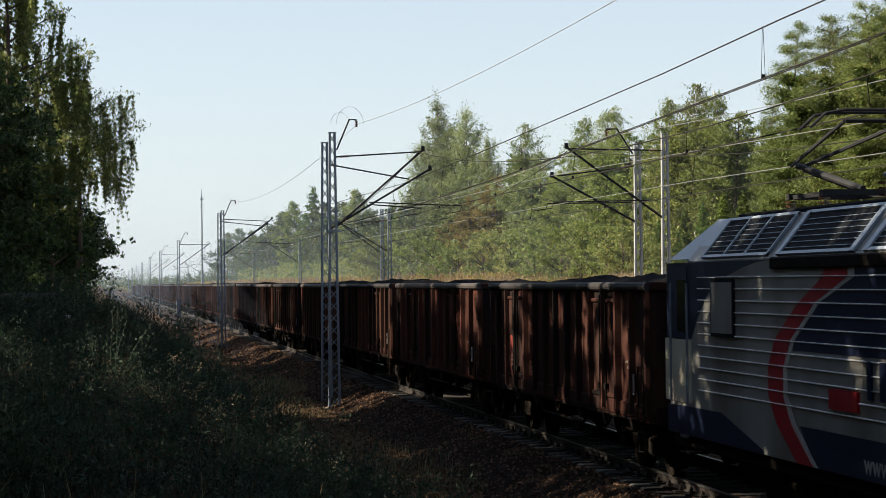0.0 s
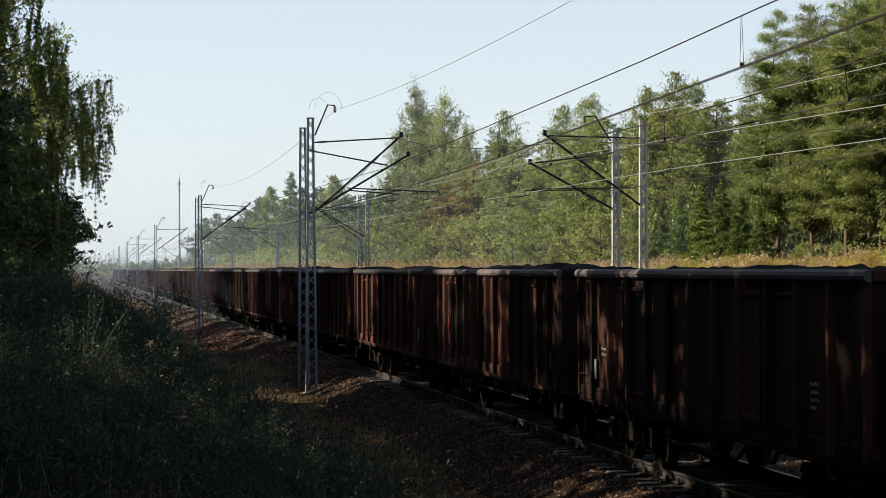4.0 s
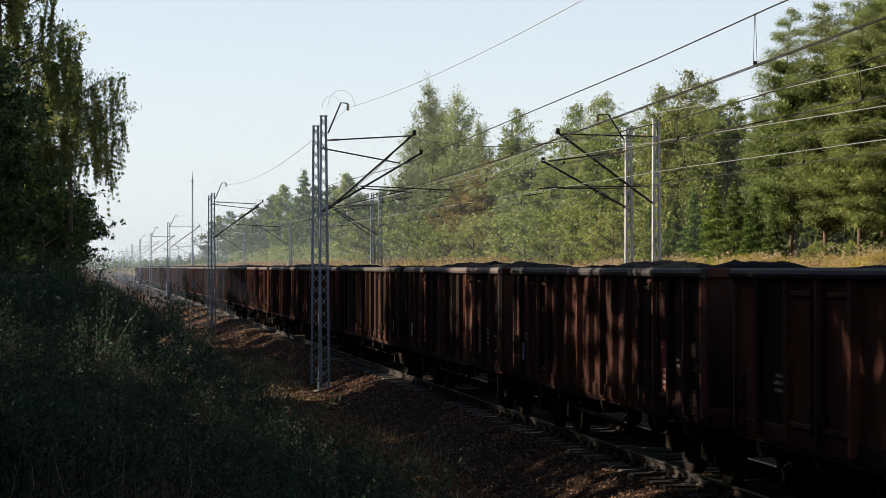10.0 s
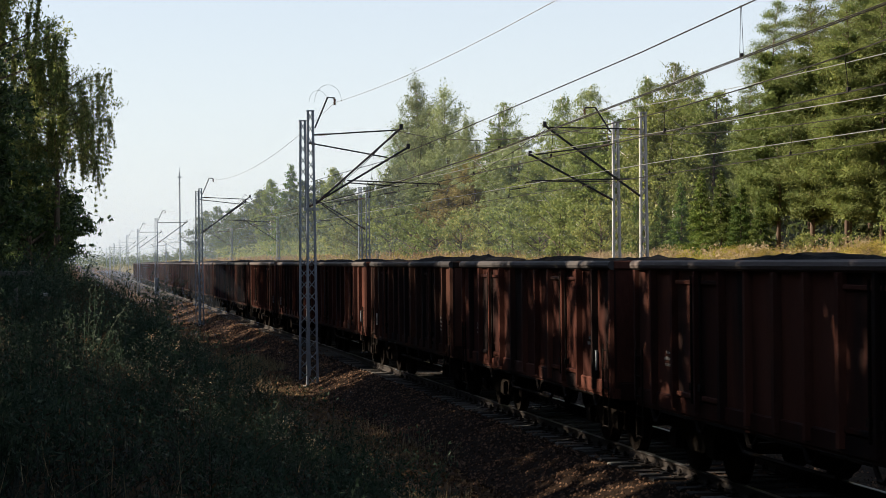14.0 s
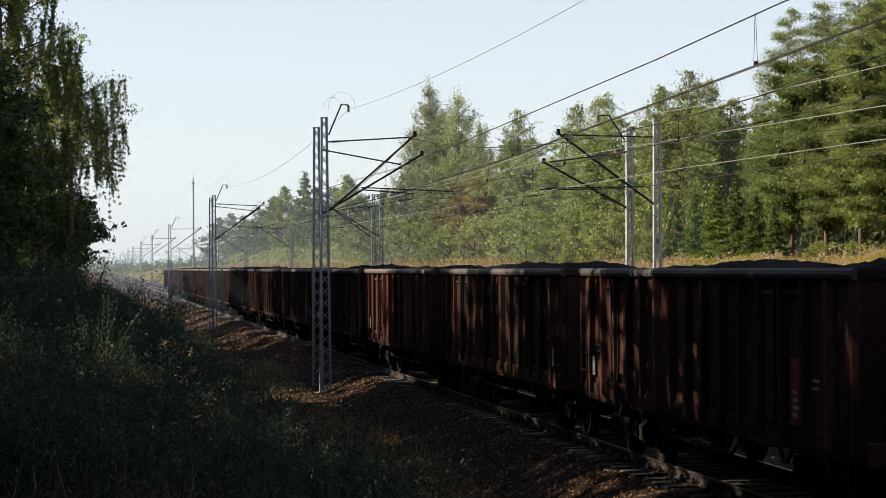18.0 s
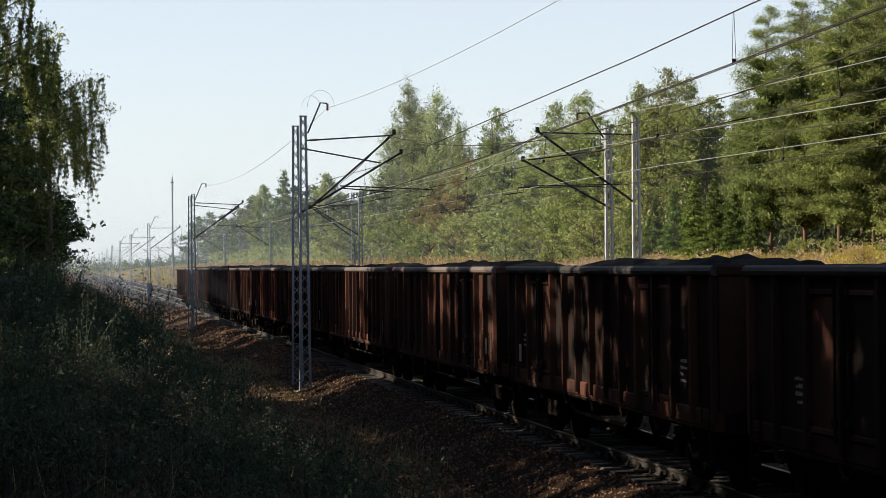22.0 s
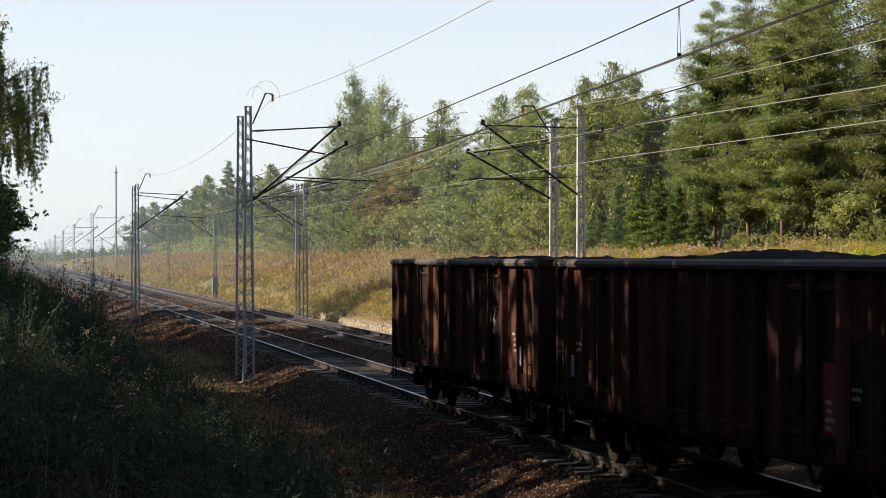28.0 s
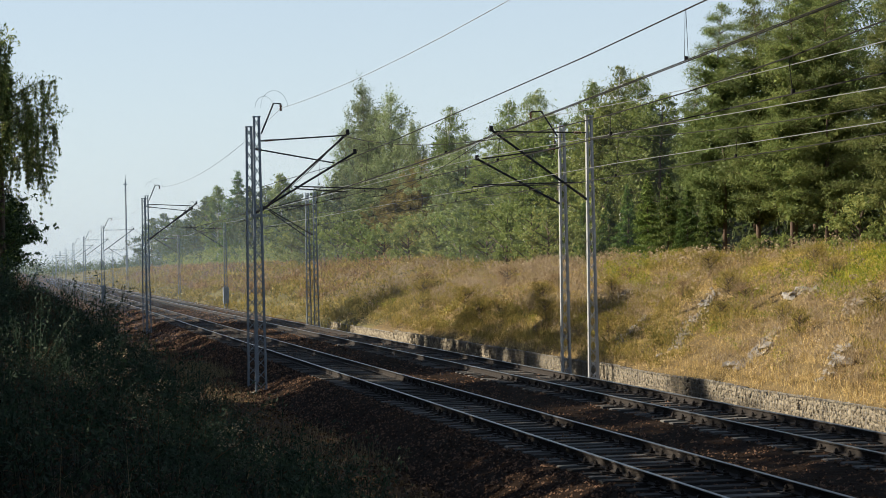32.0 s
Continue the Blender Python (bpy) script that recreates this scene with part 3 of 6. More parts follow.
def cantilever(m, tie0, tie1, strut0, strut1, reg=None):
    """Bracket of tubes on a mast, given in the world's x and z."""
    ox, oz = m.matrix_basis.translation.x, m.matrix_basis.translation.z

    def loc(p, dy=0.0):
        return (p[0] - ox, dy, p[1] - oz)
    b = part("bracket", Geo().rod(loc(strut0), loc(strut1), 0.034, 8), M_TUBE, m, "dark steel bracket tube")
    part("tie_tube", Geo().rod(loc(tie0), loc(tie1), 0.024, 7), M_TUBE, b)
    for p, q in ((tie0, tie1), (strut0, strut1)):
        P, Q = Vector(loc(p)), Vector(loc(q))
        u = (Q - P).normalized()
        part("insulator", Geo().tube([P + u * (0.14 + 0.0125 * k) for k in range(21)], [0.045 if k % 4 in (1, 2) else 0.026 for k in range(21)], 8), M_INSUL, b, "ribbed insulator")
    if reg:
        part("registration_arm", Geo().rod(loc(reg[0]), loc(reg[1]), 0.020, 6), M_TUBE, b)
        t = Vector(loc(reg[1]))
        part("steady_arm", Geo().tube([t, t + Vector((-0.05, 0, -0.18)), t + Vector((-0.5, 0, -0.24))], 0.012, 5), M_TUBE, b)
    g = Geo()
    P = loc(strut1)
    g.rod((P[0], -0.05, P[2]), (P[0], 0.05, P[2]), 0.06, 7)
    g.box(P[0] - 0.05, P[0] + 0.05, -0.04, 0.04, P[2], P[2] + 0.12)
    part("clamp", g, M_TUBE, b)
    return b


def feeder_bracket(m, p0, p1, p2, hoop=True):
    ox, oz = m.matrix_basis.translation.x, m.matrix_basis.translation.z
    s = 1 if p2[0] > p0[0] else -1
    pts = [(p[0] - ox, 0, p[1] - oz) for p in (p0, p1, p2)]
    b = part("feeder_bracket", Geo().tube(pts, 0.026, 6), M_TUBE, m)
    part("insulator", Geo().tube([(pts[2][0], 0, pts[2][2] - 0.02 - 0.0125 * k) for k in range(17)], [0.05 if k % 4 in (1, 2) else 0.025 for k in range(17)], 8), M_INSUL, b)
    if hoop:
        for r, dx in ((0.42, 0.12), (0.28, -0.05)):
            arc = [(pts[0][0] + s * (dx + r - r * math.cos(a)) - s * 0.1, 0.2, pts[1][2] - 0.12 + 1.25 * r * math.sin(a)) for a in np.linspace(0, math.pi, 14)]
            part("jumper_wire", Geo().tube(arc, 0.006, 4), M_WIREGREY, b)
    return b


GALV = "tall galvanised lattice steel mast carrying overhead wires"
mA = lattice_mast("catenary_mast", 6.98, 62.2, -0.74, 7.72, 0.36, 0.20, 1, GALV)
cantilever(mA, (7.08, 6.98), (9.73, 7.14), (7.12, 4.86), (9.80, 7.20), ((8.1, 5.58), (11.0, 5.46)))
feeder_bracket(mA, (7.12, 7.2), (7.52, 8.14), (7.74, 8.12))
mB = lattice_mast("catenary_mast", 7.07, 65.2, -0.74, 7.62, 0.36, 0.20, 1, GALV)
cantilever(mB, (7.1, 6.94), (9.82, 6.44), (7.15, 4.80), (10.5, 6.77), ((8.6, 5.62), (10.2, 5.5)))
g = Geo()
for z in (5.4, 5.45):
    g.box(-0.24, 0.24, -0.11, 0.11, z, z + 0.035)
part("collar", g, M_GALVDARK, mA)
m2 = lattice_mast("catenary_mast", 6.98, 120.6, -0.72, 7.43, 0.33, 0.20, 1, GALV)
cantilever(m2, (7.08, 6.93), (9.75, 6.80), (7.1, 4.85), (9.9, 6.95), ((8.3, 5.6), (10.9, 5.45)))
feeder_bracket(m2, (7.1, 7.1), (7.5, 8.05), (7.75, 8.05))
m2b = lattice_mast("catenary_mast", 6.98, 124.0, -0.72, 7.40, 0.33, 0.20, 1, GALV)
cantilever(m2b, (7.1, 6.9), (9.7, 6.6), (7.15, 4.85), (9.9, 6.75))
for i, y in enumerate((190, 250, 308, 370, 430, 495, 560)):
    m3 = lattice_mast("catenary_mast", 6.9, y, -0.5, 7.2, 0.34, 0.24, 1, "distant lattice mast in haze beside the track", M_GALVDARK)
    cantilever(m3, (7.05, 6.8), (9.7, 6.8), (7.05, 4.9), (9.75, 6.85))
    if i < 3:
        feeder_bracket(m3, (7.05, 6.9), (7.5, 7.9), (7.75, 7.9), hoop=False)
    if i == 0:
        part("signal_box", Geo().box(-0.22, 0.22, -0.26, -0.12, 0.6, 2.2, 0.02), M_GALVDARK, m3, "dark equipment cabinet on the mast")

r1 = lattice_mast("catenary_mast", 16.75, 62.6, -0.55, 7.42, 0.31, 0.19, -1, "galvanised lattice mast standing at the stone wall", M_GALVSUN)
cantilever(r1, (16.66, 6.72), (14.15, 6.40), (16.64, 4.96), (13.97, 6.40), ((16.52, 5.56), (13.82, 5.53)))
feeder_bracket(r1, (16.6, 7.1), (16.1, 7.89), (15.75, 7.88))
r2 = lattice_mast("catenary_mast", 16.75, 59.4, -0.55, 7.50, 0.31, 0.19, -1, "galvanised lattice mast standing at the stone wall", M_GALVSUN)
cantilever(r2, (16.65, 7.0), (13.85, 7.05), (16.64, 4.98), (13.71, 7.10), ((16.5, 5.5), (13.3, 5.45)))
r3 = lattice_mast("catenary_mast", 16.75, 122.6, -0.5, 7.55, 0.31, 0.19, -1, "galvanised lattice mast below the grassy slope")
cantilever(r3, (16.66, 6.8), (14.0, 6.8), (16.6, 4.95), (13.9, 6.9), ((15.5, 5.6), (13.2, 5.5)))
r3b = lattice_mast("catenary_mast", 16.75, 119.3, -0.5, 7.45, 0.31, 0.19, -1, "galvanised lattice mast below the grassy slope")
cantilever(r3b, (16.66, 6.8), (14.0, 6.5), (16.6, 4.95), (13.9, 6.6))
for i, y in enumerate((175.5, 230, 290, 350, 410)):
    m4 = lattice_mast("catenary_mast", 16.8, y, -0.45, 6.9, 0.31, 0.2, -1, "distant lattice mast in haze beside the track", M_GALVDARK)
    cantilever(m4, (16.7, 6.5), (14.0, 6.6), (16.7, 4.9), (13.9, 6.7))
    if i == 0:
        part("cabinet", Geo().box(-0.25, 0.25, -0.22, 0.22, 0.5, 1.9, 0.03), M_GALVDARK, m4, "dark equipment cabinet")


def span(pts, r, material, name, label, sag=None):
    """A wire over given supports (x, y, z), with sag between them."""
    out = []
    for i in range(len(pts) - 1):
        a, b = pts[i], pts[i + 1]
        n = 14 if sag else 4
        for k in range(n):
            t = k / n
            s = (sag[i] if isinstance(sag, (list, tuple)) else sag) if sag else 0.0
            out.append((a[0] + (b[0] - a[0]) * t, a[1] + (b[1] - a[1]) * t, a[2] + (b[2] - a[2]) * t - 4 * s * t * (1 - t)))
    out.append(pts[-1])
    return solid(name, Geo().tube(out, r, 4), material, label, "wire", "overhead wires"), out


def catenary(x, ys, zc, zm, low, z_pair=None, dy=0.0):
    """Contact wire, carrier wire and droppers along a track."""
    c, _ = span([(x + (0.18 if i % 2 else -0.18), y + dy, zc) for i, y in enumerate(ys)], 0.012, M_WIRE, "contact_wire", "thin dark contact wire above the track")
    m, line = span([(x, y + dy, zm) for y in ys], 0.011, M_WIRE, "carrier_wire", "dark carrier wire sagging between masts", sag=zm - low)
    for i in range(len(ys) - 1):
        for k in range(7):
            t = (k + 0.6) / 7.2
            y = ys[i] + (ys[i + 1] - ys[i]) * t + dy
            z = zm - 4 * (zm - low) * t * (1 - t)
            xx = x + (-0.18 + 0.36 * t) * (1 if i % 2 == 0 else -1)
            if z - zc > 0.12:
                part("dropper", Geo().rod((x, y, z), (xx, y, zc), 0.006, 4).box(xx - 0.02, xx + 0.02, y - 0.03, y + 0.03, zc, zc + 0.06), M_WIRE, m)


Y_LEFT = (-56, 3.5, 62.2, 121, 190, 250, 308, 370, 430, 495)
Y_RIGHT = (-58, 0.5, 60, 120, 175.5, 230, 290, 350, 410)
catenary(LEFT_X, Y_LEFT, 5.21, 7.12, 5.56)
catenary(RIGHT_X, Y_RIGHT, 5.12, 7.05, 5.60)
# overlap wires that rise out of use towards their anchors
for dx in (-0.03, 0.03):
    span([(9.6 + dx, 125, 5.5), (9.72 + dx, 65.2, 5.5), (9.64 + dx, 46, 5.69), (9.64 + dx, 33.5, 5.95), (9.64 + dx, 22.8, 6.18), (9.4 + dx, -60, 7.6)], 0.010, M_WIRE, "anchor_contact_wire", "one of twin dark contact wires rising to their anchor")
a_wire, _ = span([(9.7, 125, 6.8), (9.75, 65.2, 6.34), (9.64, 53, 6.42), (9.64, 47, 6.51), (9.64, 34.2, 6.69), (9.64, 28.0, 6.83), (9.4, -60, 8.0)], 0.012, M_WIRE, "anchor_carrier_wire", "dark carrier wire rising to its anchor")
for y, za, zb in ((28.8, 6.83, 6.06), (46.5, 6.52, 5.69), (12.0, 7.06, 6.36)):
    part("dropper", Geo().rod((9.635, y, za), (9.61, y, zb), 0.0045, 4).rod((9.645, y, za), (9.67, y, zb), 0.0045, 4).box(9.615, 9.665, y - 0.02, y + 0.02, zb, zb + 0.06), M_WIRE, a_wire)
span([(7.74, y, z) for y, z in ((-56, 7.9), (3.5, 7.95), (62.2, 7.98), (120.6, 7.95), (190, 7.8), (250, 7.8), (308, 7.7))], 0.007, M_WIREGREY, "feeder_wire", "thin grey feeder wire along the mast tops", sag=0.60)
span([(15.78, y, z) for y, z in ((-58, 7.7), (2, 7.7), (62.6, 7.66), (120, 7.6), (175, 7.0), (230, 7.0), (290, 7.0))], 0.010, M_WIREGREY, "feeder_wire", "thin grey feeder wire along the mast tops", sag=0.57)
span([(13.93, -60, 5.6), (13.93, 31.3, 5.32), (13.93, 47, 5.45), (13.93, 60, 5.47), (13.9, 122, 5.5)], 0.010, M_WIREGREY, "anchor_contact_wire", "pale grey contact wire out of use")
span([(14.0, -60, 6.3), (13.93, 31.3, 5.89), (13.93, 45, 6.13), (13.95, 62.6, 6.42), (13.9, 122, 6.5)], 0.010, M_WIREGREY, "anchor_wire", "grey wire rising to its anchor")

# tall radio mast far off
rm = thing("radio_mast", "slender grey radio mast standing far off in haze", "mast", pose(24.2, 506, 0.0))
part("pole", Geo().rod((0, 0, -0.5), (0, 0, 25.4), 0.30, 10, 0.16), M_GALVDARK, rm)
part("antenna", Geo().box(-0.5, 0.5, -0.12, 0.12, 24.0, 24.3).box(-0.35, 0.35, -0.1, 0.1, 22.4, 22.6), M_GALVDARK, rm)
part("tip", Geo().rod((0, 0, 25.4), (0, 0, 26.6), 0.05, 6), M_GALVDARK, rm)


# ---------------------------------------------------------------- coal train
HALF = 6.35                      # half a wagon's body
PITCH = 14.04                    # wagon to wagon
WALL_X = 1.40


def wheelset(bogie, y):
    g = Geo()
    g.rod((-0.85, y, 0.46), (0.85, y, 0.46), 0.08, 8)
    part("axle", g, M_UNDER, bogie)
    for s in (-1, 1):
        g = Geo()
        g.rod((s * 0.69, y, 0.46), (s * 0.82, y, 0.46), 0.46, 20)
        g.rod((s * 0.66, y, 0.46), (s * 0.69, y, 0.46), 0.49, 20)
        g.rod((s * 0.82, y, 0.46), (s * 0.85, y, 0.46), 0.15, 12)
        part("wheel", g, M_UNDER, bogie)


def bogie(wagon, y):
    b = part("bogie", Geo().box(-0.95, 0.95, y - 0.2, y + 0.2, 0.50, 0.80, 0.05), M_UNDER, wagon, "brake-dusted steel bogie, darkened for the shade beneath the wagon")
    for s in (-1, 1):
        g = Geo()
        out = [(y - 1.30, 0.62), (y - 1.22, 0.74), (y - 0.55, 0.76), (y - 0.35, 0.88), (y + 0.35, 0.88), (y + 0.55, 0.76), (y + 1.22, 0.74), (y + 1.30, 0.62),
               (y + 0.60, 0.56), (y + 0.38, 0.36), (y - 0.38, 0.36), (y - 0.60, 0.56)]
        x0, x1 = sorted((s * 0.93, s * 1.06))
        g.prism(out, 'x', x0, x1)
        part("side_frame", g, M_UNDER, b)
        for dy in (-0.9, 0.9):
            x0, x1 = sorted((s * 0.90, s * 1.14))
            part("axle_box", Geo().box(x0, x1, y + dy - 0.15, y + dy + 0.15, 0.33, 0.62, 0.04), M_UNDER, b)
            g = Geo().tube([(s * 1.0, y + dy - 0.24, 0.60), (s * 1.0, y + dy - 0.24, 0.38), (s * 1.0, y + dy + 0.24, 0.38), (s * 1.0, y + dy + 0.24, 0.60)], 0.065, 6)
            part("spring", g, M_UNDER, b)
    for dy in (-0.9, 0.9):
        wheelset(b, y + dy)


def coal_mesh(seed, top):
    nx, ny = 15, 64
    v, f = [], []
    for j in range(ny):
        for i in range(nx):
            u, w = i / (nx - 1) * 2 - 1, j / (ny - 1) * 2 - 1
            x, y = u * (WALL_X - 0.03), w * (HALF - 0.05)
            ridge = (1 - abs(u) ** 2.2) * min(1.0, (1 - abs(w)) * 4.5)
            lump = 0.55 + 0.6 * noise.noise((y * 0.35 + seed * 9.1, seed * 3.3, 0.2))
            z = 2.74 + ridge * (0.30 + 0.58 * top * max(0.1, lump)) + 0.07 * noise.noise((x * 3, y * 3, seed)) + 0.06 * noise.noise((x * 9, y * 9, seed + 4))
            v.append((x, y, z))
    for j in range(ny - 1):
        for i in range(nx - 1):
            f.append((j * nx + i, j * nx + i + 1, (j + 1) * nx + i + 1, (j + 1) * nx + i))
    me = bpy.data.meshes.new("coal_load")
    me.from_pydata(v, [], f)
    me.materials.append(M_COAL)
    me.polygons.foreach_set("use_smooth", [True] * len(f))
    return me


def coal_wagon(paint, seed, ribs, top, label):
    rnd = random.Random(seed)
    w = thing("coal_wagon", label, "freight wagon", group="wagons of the coal train")
    part("floor", Geo().box(-WALL_X, WALL_X, -HALF, HALF, 1.06, 1.16), paint, w)
    pitch = 2 * HALF / (ribs - 1)
    door_at = [k for k in range(ribs - 1) if k in (2, 3, ribs - 5, ribs - 4)]
    for s in (-1, 1):
        x0, x1 = sorted((s * (WALL_X - 0.035), s * WALL_X))
        part("side_panel", Geo().box(x0, x1, -HALF, HALF, 1.16, 2.97), paint, w)
        g = Geo()
        ox = s * (WALL_X + 0.02)
        prof = [(ox + 0.078 * math.cos(a), 3.0 + 0.075 * math.sin(a)) for a in np.linspace(0, 2 * math.pi, 11)[:-1]]
        g.prism(prof, 'y', -HALF - 0.03, HALF + 0.03)
        part("top_rim", g, M_RIM, w, "worn rounded top rim, greyed for the light it catches")
        x0, x1 = sorted((s * (WALL_X - 0.10), s * (WALL_X + 0.035)))
        part("sole_bar", Geo().box(x0, x1, -HALF, HALF, 0.93, 1.17, 0.02).box(min(s * 1.2, s * 1.42), max(s * 1.2, s * 1.42), -HALF, HALF, 0.90, 0.935), paint, w)
        for k in range(ribs):
            y = -HALF + k * pitch
            y = min(max(y, -HALF + 0.075), HALF - 0.075)
            wd = 0.085 if k % 2 == 0 else 0.065
            dp = 0.095 if 0 < k < ribs - 1 else 0.06
            g = Geo()
            q = [(s * WALL_X, y - wd), (s * WALL_X, y + wd), (s * (WALL_X + dp), y + wd * 0.62), (s * (WALL_X + dp), y - wd * 0.62)]
            g.prism(q, 'z', 1.0, 2.93)
            part("rib", g, paint, w)
        for k in door_at:
            ya, yb = -HALF + k * pitch + 0.10, -HALF + (k + 1) * pitch - 0.10
            x0, x1 = sorted((s * WALL_X, s * (WALL_X + 0.022)))
            d = part("side_door", Geo().box(x0, x1, ya, yb, 1.2, 2.78), paint, w)
            x0, x1 = sorted((s * (WALL_X + 0.02), s * (WALL_X + 0.055)))
            part("top_hinge_bar", Geo().box(x0, x1, ya, yb, 2.74, 2.80, 0.01), paint, d)
            part("bottom_bar", Geo().box(x0, x1, ya, yb, 1.18, 1.25, 0.01), paint, d)
            ym = yb - 0.10 if k % 2 == 0 else ya + 0.10
            g = Geo().rod((s * (WALL_X + 0.06), ym, 1.12), (s * (WALL_X + 0.06), ym, 2.86), 0.020, 6)
            g.box(min(s * WALL_X, s * (WALL_X + 0.09)), max(s * WALL_X, s * (WALL_X + 0.09)), ym - 0.05, ym + 0.05, 1.30, 1.40)
            part("lock_rod", g, M_UNDER, d)
        # lettering panels as plain bars
        for yl, zl in ((-HALF + 1.55 * pitch, 1.78), (HALF - 1.5 * pitch, 1.74)):
            xs_ = s * (WALL_X + 0.003)
            xe = s * (WALL_X + 0.007)
            g = Geo()
            z = zl
            for r in range(rnd.choice((2, 3, 4))):
                ln = rnd.uniform(0.14, 0.32)
                y0 = yl - 0.24
                while y0 < yl - 0.24 + ln:
                    bw = rnd.uniform(0.025, 0.06)
                    g.box(min(xs_, xe), max(xs_, xe), y0, y0 + bw, z, z + rnd.choice((0.03, 0.04, 0.05)))
                    y0 += bw + 0.025
                z -= 0.09
            part("lettering", g, M_FADED, w, "faded white lettering")["kind"] = "stuff"
        if seed in (1, 4):
            yr_ = HALF - 2.46 * pitch
            x0, x1 = sorted((s * (WALL_X + 0.023), s * (WALL_X + 0.030)))
            rp = part("notice_panel", Geo().box(x0, x1, yr_ - 0.17, yr_ + 0.17, 1.26, 2.0), M_NOTICE, w, "faded red panel with white writing")
            g = Geo()
            x0, x1 = sorted((s * (WALL_X + 0.030), s * (WALL_X + 0.034)))
            for k in range(4):
                g.box(x0, x1, yr_ - rnd.uniform(0.05, 0.13), yr_ + rnd.uniform(0.05, 0.13), 1.30 + 0.09 * k, 1.345 + 0.09 * k)
            part("writing", g, M_FADED, rp)["kind"] = "stuff"
        part("label_plate", Geo().box(min(s * 1.43, s * 1.45), max(s * 1.43, s * 1.45), -HALF + 0.9 * pitch, -HALF + 0.9 * pitch + 0.26, 1.30, 1.62), M_WHITE if seed % 2 else M_GALVDARK, w, "small label plate")
        for e in (-1, 1):
            y = e * (HALF - 0.32)
            g = Geo()
            for dy in (-0.17, 0.17):
                g.rod((s * 1.46, y + dy, 0.42), (s * 1.46, y + dy, 1.75), 0.014, 5)
            for z in (0.45, 0.75, 1.05, 1.35, 1.65):
                g.rod((s * 1.46, y - 0.17, z), (s * 1.46, y + 0.17, z), 0.012, 5)
            part("ladder", g, M_UNDER, w)
        # brake rigging and hopper latch gear under the sole bar
        zig = []
        for k in range(1, ribs - 1, 2):
            y = -HALF + k * pitch
            zig += [(s * 1.40, y - 0.25, 0.90), (s * 1.41, y - 0.08, 0.74), (s * 1.41, y + 0.08, 0.74), (s * 1.40, y + 0.25, 0.90)]
        part("latch_gear", Geo().tube(zig, 0.032, 5), M_UNDER, w)
        g = Geo().tube([(s * 1.30, -2.2, 0.95), (s * 1.32, -1.6, 0.62), (s * 1.32, 1.6, 0.62), (s * 1.30, 2.2, 0.95)], 0.03, 5)
        part("truss_bar", g, M_UNDER, w)
    for e in (-1, 1):
        y0, y1 = sorted((e * (HALF - 0.035), e * HALF))
        p = part("end_panel", Geo().box(-WALL_X + 0.04, WALL_X - 0.04, y0, y1, 1.16, 2.97), paint, w)
        g = Geo()
        for x in (-0.9, -0.3, 0.3, 0.9):
            g.box(x - 0.06, x + 0.06, min(e * HALF, e * (HALF + 0.09)), max(e * HALF, e * (HALF + 0.09)), 1.0, 2.93, 0.02)
        g.box(-WALL_X, WALL_X, min(e * (HALF - 0.06), e * (HALF + 0.05)), max(e * (HALF - 0.06), e * (HALF + 0.05)), 2.932, 3.07, 0.02)
        part("end_ribs", g, paint, p)
        y0, y1 = sorted((e * (HALF - 0.1), e * (HALF + 0.02)))
        part("buffer_beam", Geo().box(-1.30, 1.30, y0, y1, 0.86, 1.15, 0.02), paint, w)
        for s in (-0.875, 0.875):
            g = Geo().rod((s, e * HALF, 1.04), (s, e * (HALF + 0.42), 1.04), 0.10, 12)
            g.rod((s, e * (HALF + 0.42), 1.04), (s, e * (HALF + 0.66), 1.04), 0.075, 12)
            g.rod((s, e * (HALF + 0.64), 1.04), (s, e * (HALF + 0.668), 1.04), 0.22, 16)
            part("buffer", g, M_UNDER, w)
        part("coupling", Geo().rod((0, e * HALF, 0.98), (0, e * (HALF + 0.665), 0.90), 0.05, 8), M_UNDER, w)
        bogie(w, e * (HALF - 1.85))
    part("centre_sill", Geo().box(-0.25, 0.25, -HALF, HALF, 0.78, 1.06), M_UNDER, w)
    part("brake_cylinder", Geo().rod((-0.75, -0.5, 0.72), (-0.75, 0.5, 0.72), 0.20, 12), M_UNDER, w)
    part("coal_load", coal_mesh(seed, top), None, w, "heaped black coal load")
    return w


LOCO_REAR0, SPEED = 28.9, 20.0   # where the locomotive's tail is at the start; metres a second
kinds = [coal_wagon(M_WAGON[0], 1, 15, 0.34, "rust-brown ribbed open wagon heaped with coal"),
         coal_wagon(M_WAGON[1], 2, 13, 0.22, "red-oxide ribbed open wagon loaded with coal"),
         coal_wagon(M_WAGON[2], 3, 15, 0.30, "sooty dark-brown ribbed open wagon heaped with coal"),
         coal_wagon(M_WAGON[0], 4, 17, 0.26, "grimy maroon ribbed open wagon heaped with coal"),
         coal_wagon(M_WAGON[2], 6, 13, 0.14, "blackened brown ribbed open wagon filled with coal")]
order = random.Random(5)
train = []
N_WAGONS = 41
for i in range(N_WAGONS):
    y = LOCO_REAR0 + 1.30 + HALF + i * PITCH
    if i < len(kinds):
        ob = kinds[i]
    else:
        ob = copy_thing(kinds[order.randrange(len(kinds))], pose(0, 0, 0))
    turn = 180 if order.random() < 0.4 else 0
    train.append((ob, y, turn))


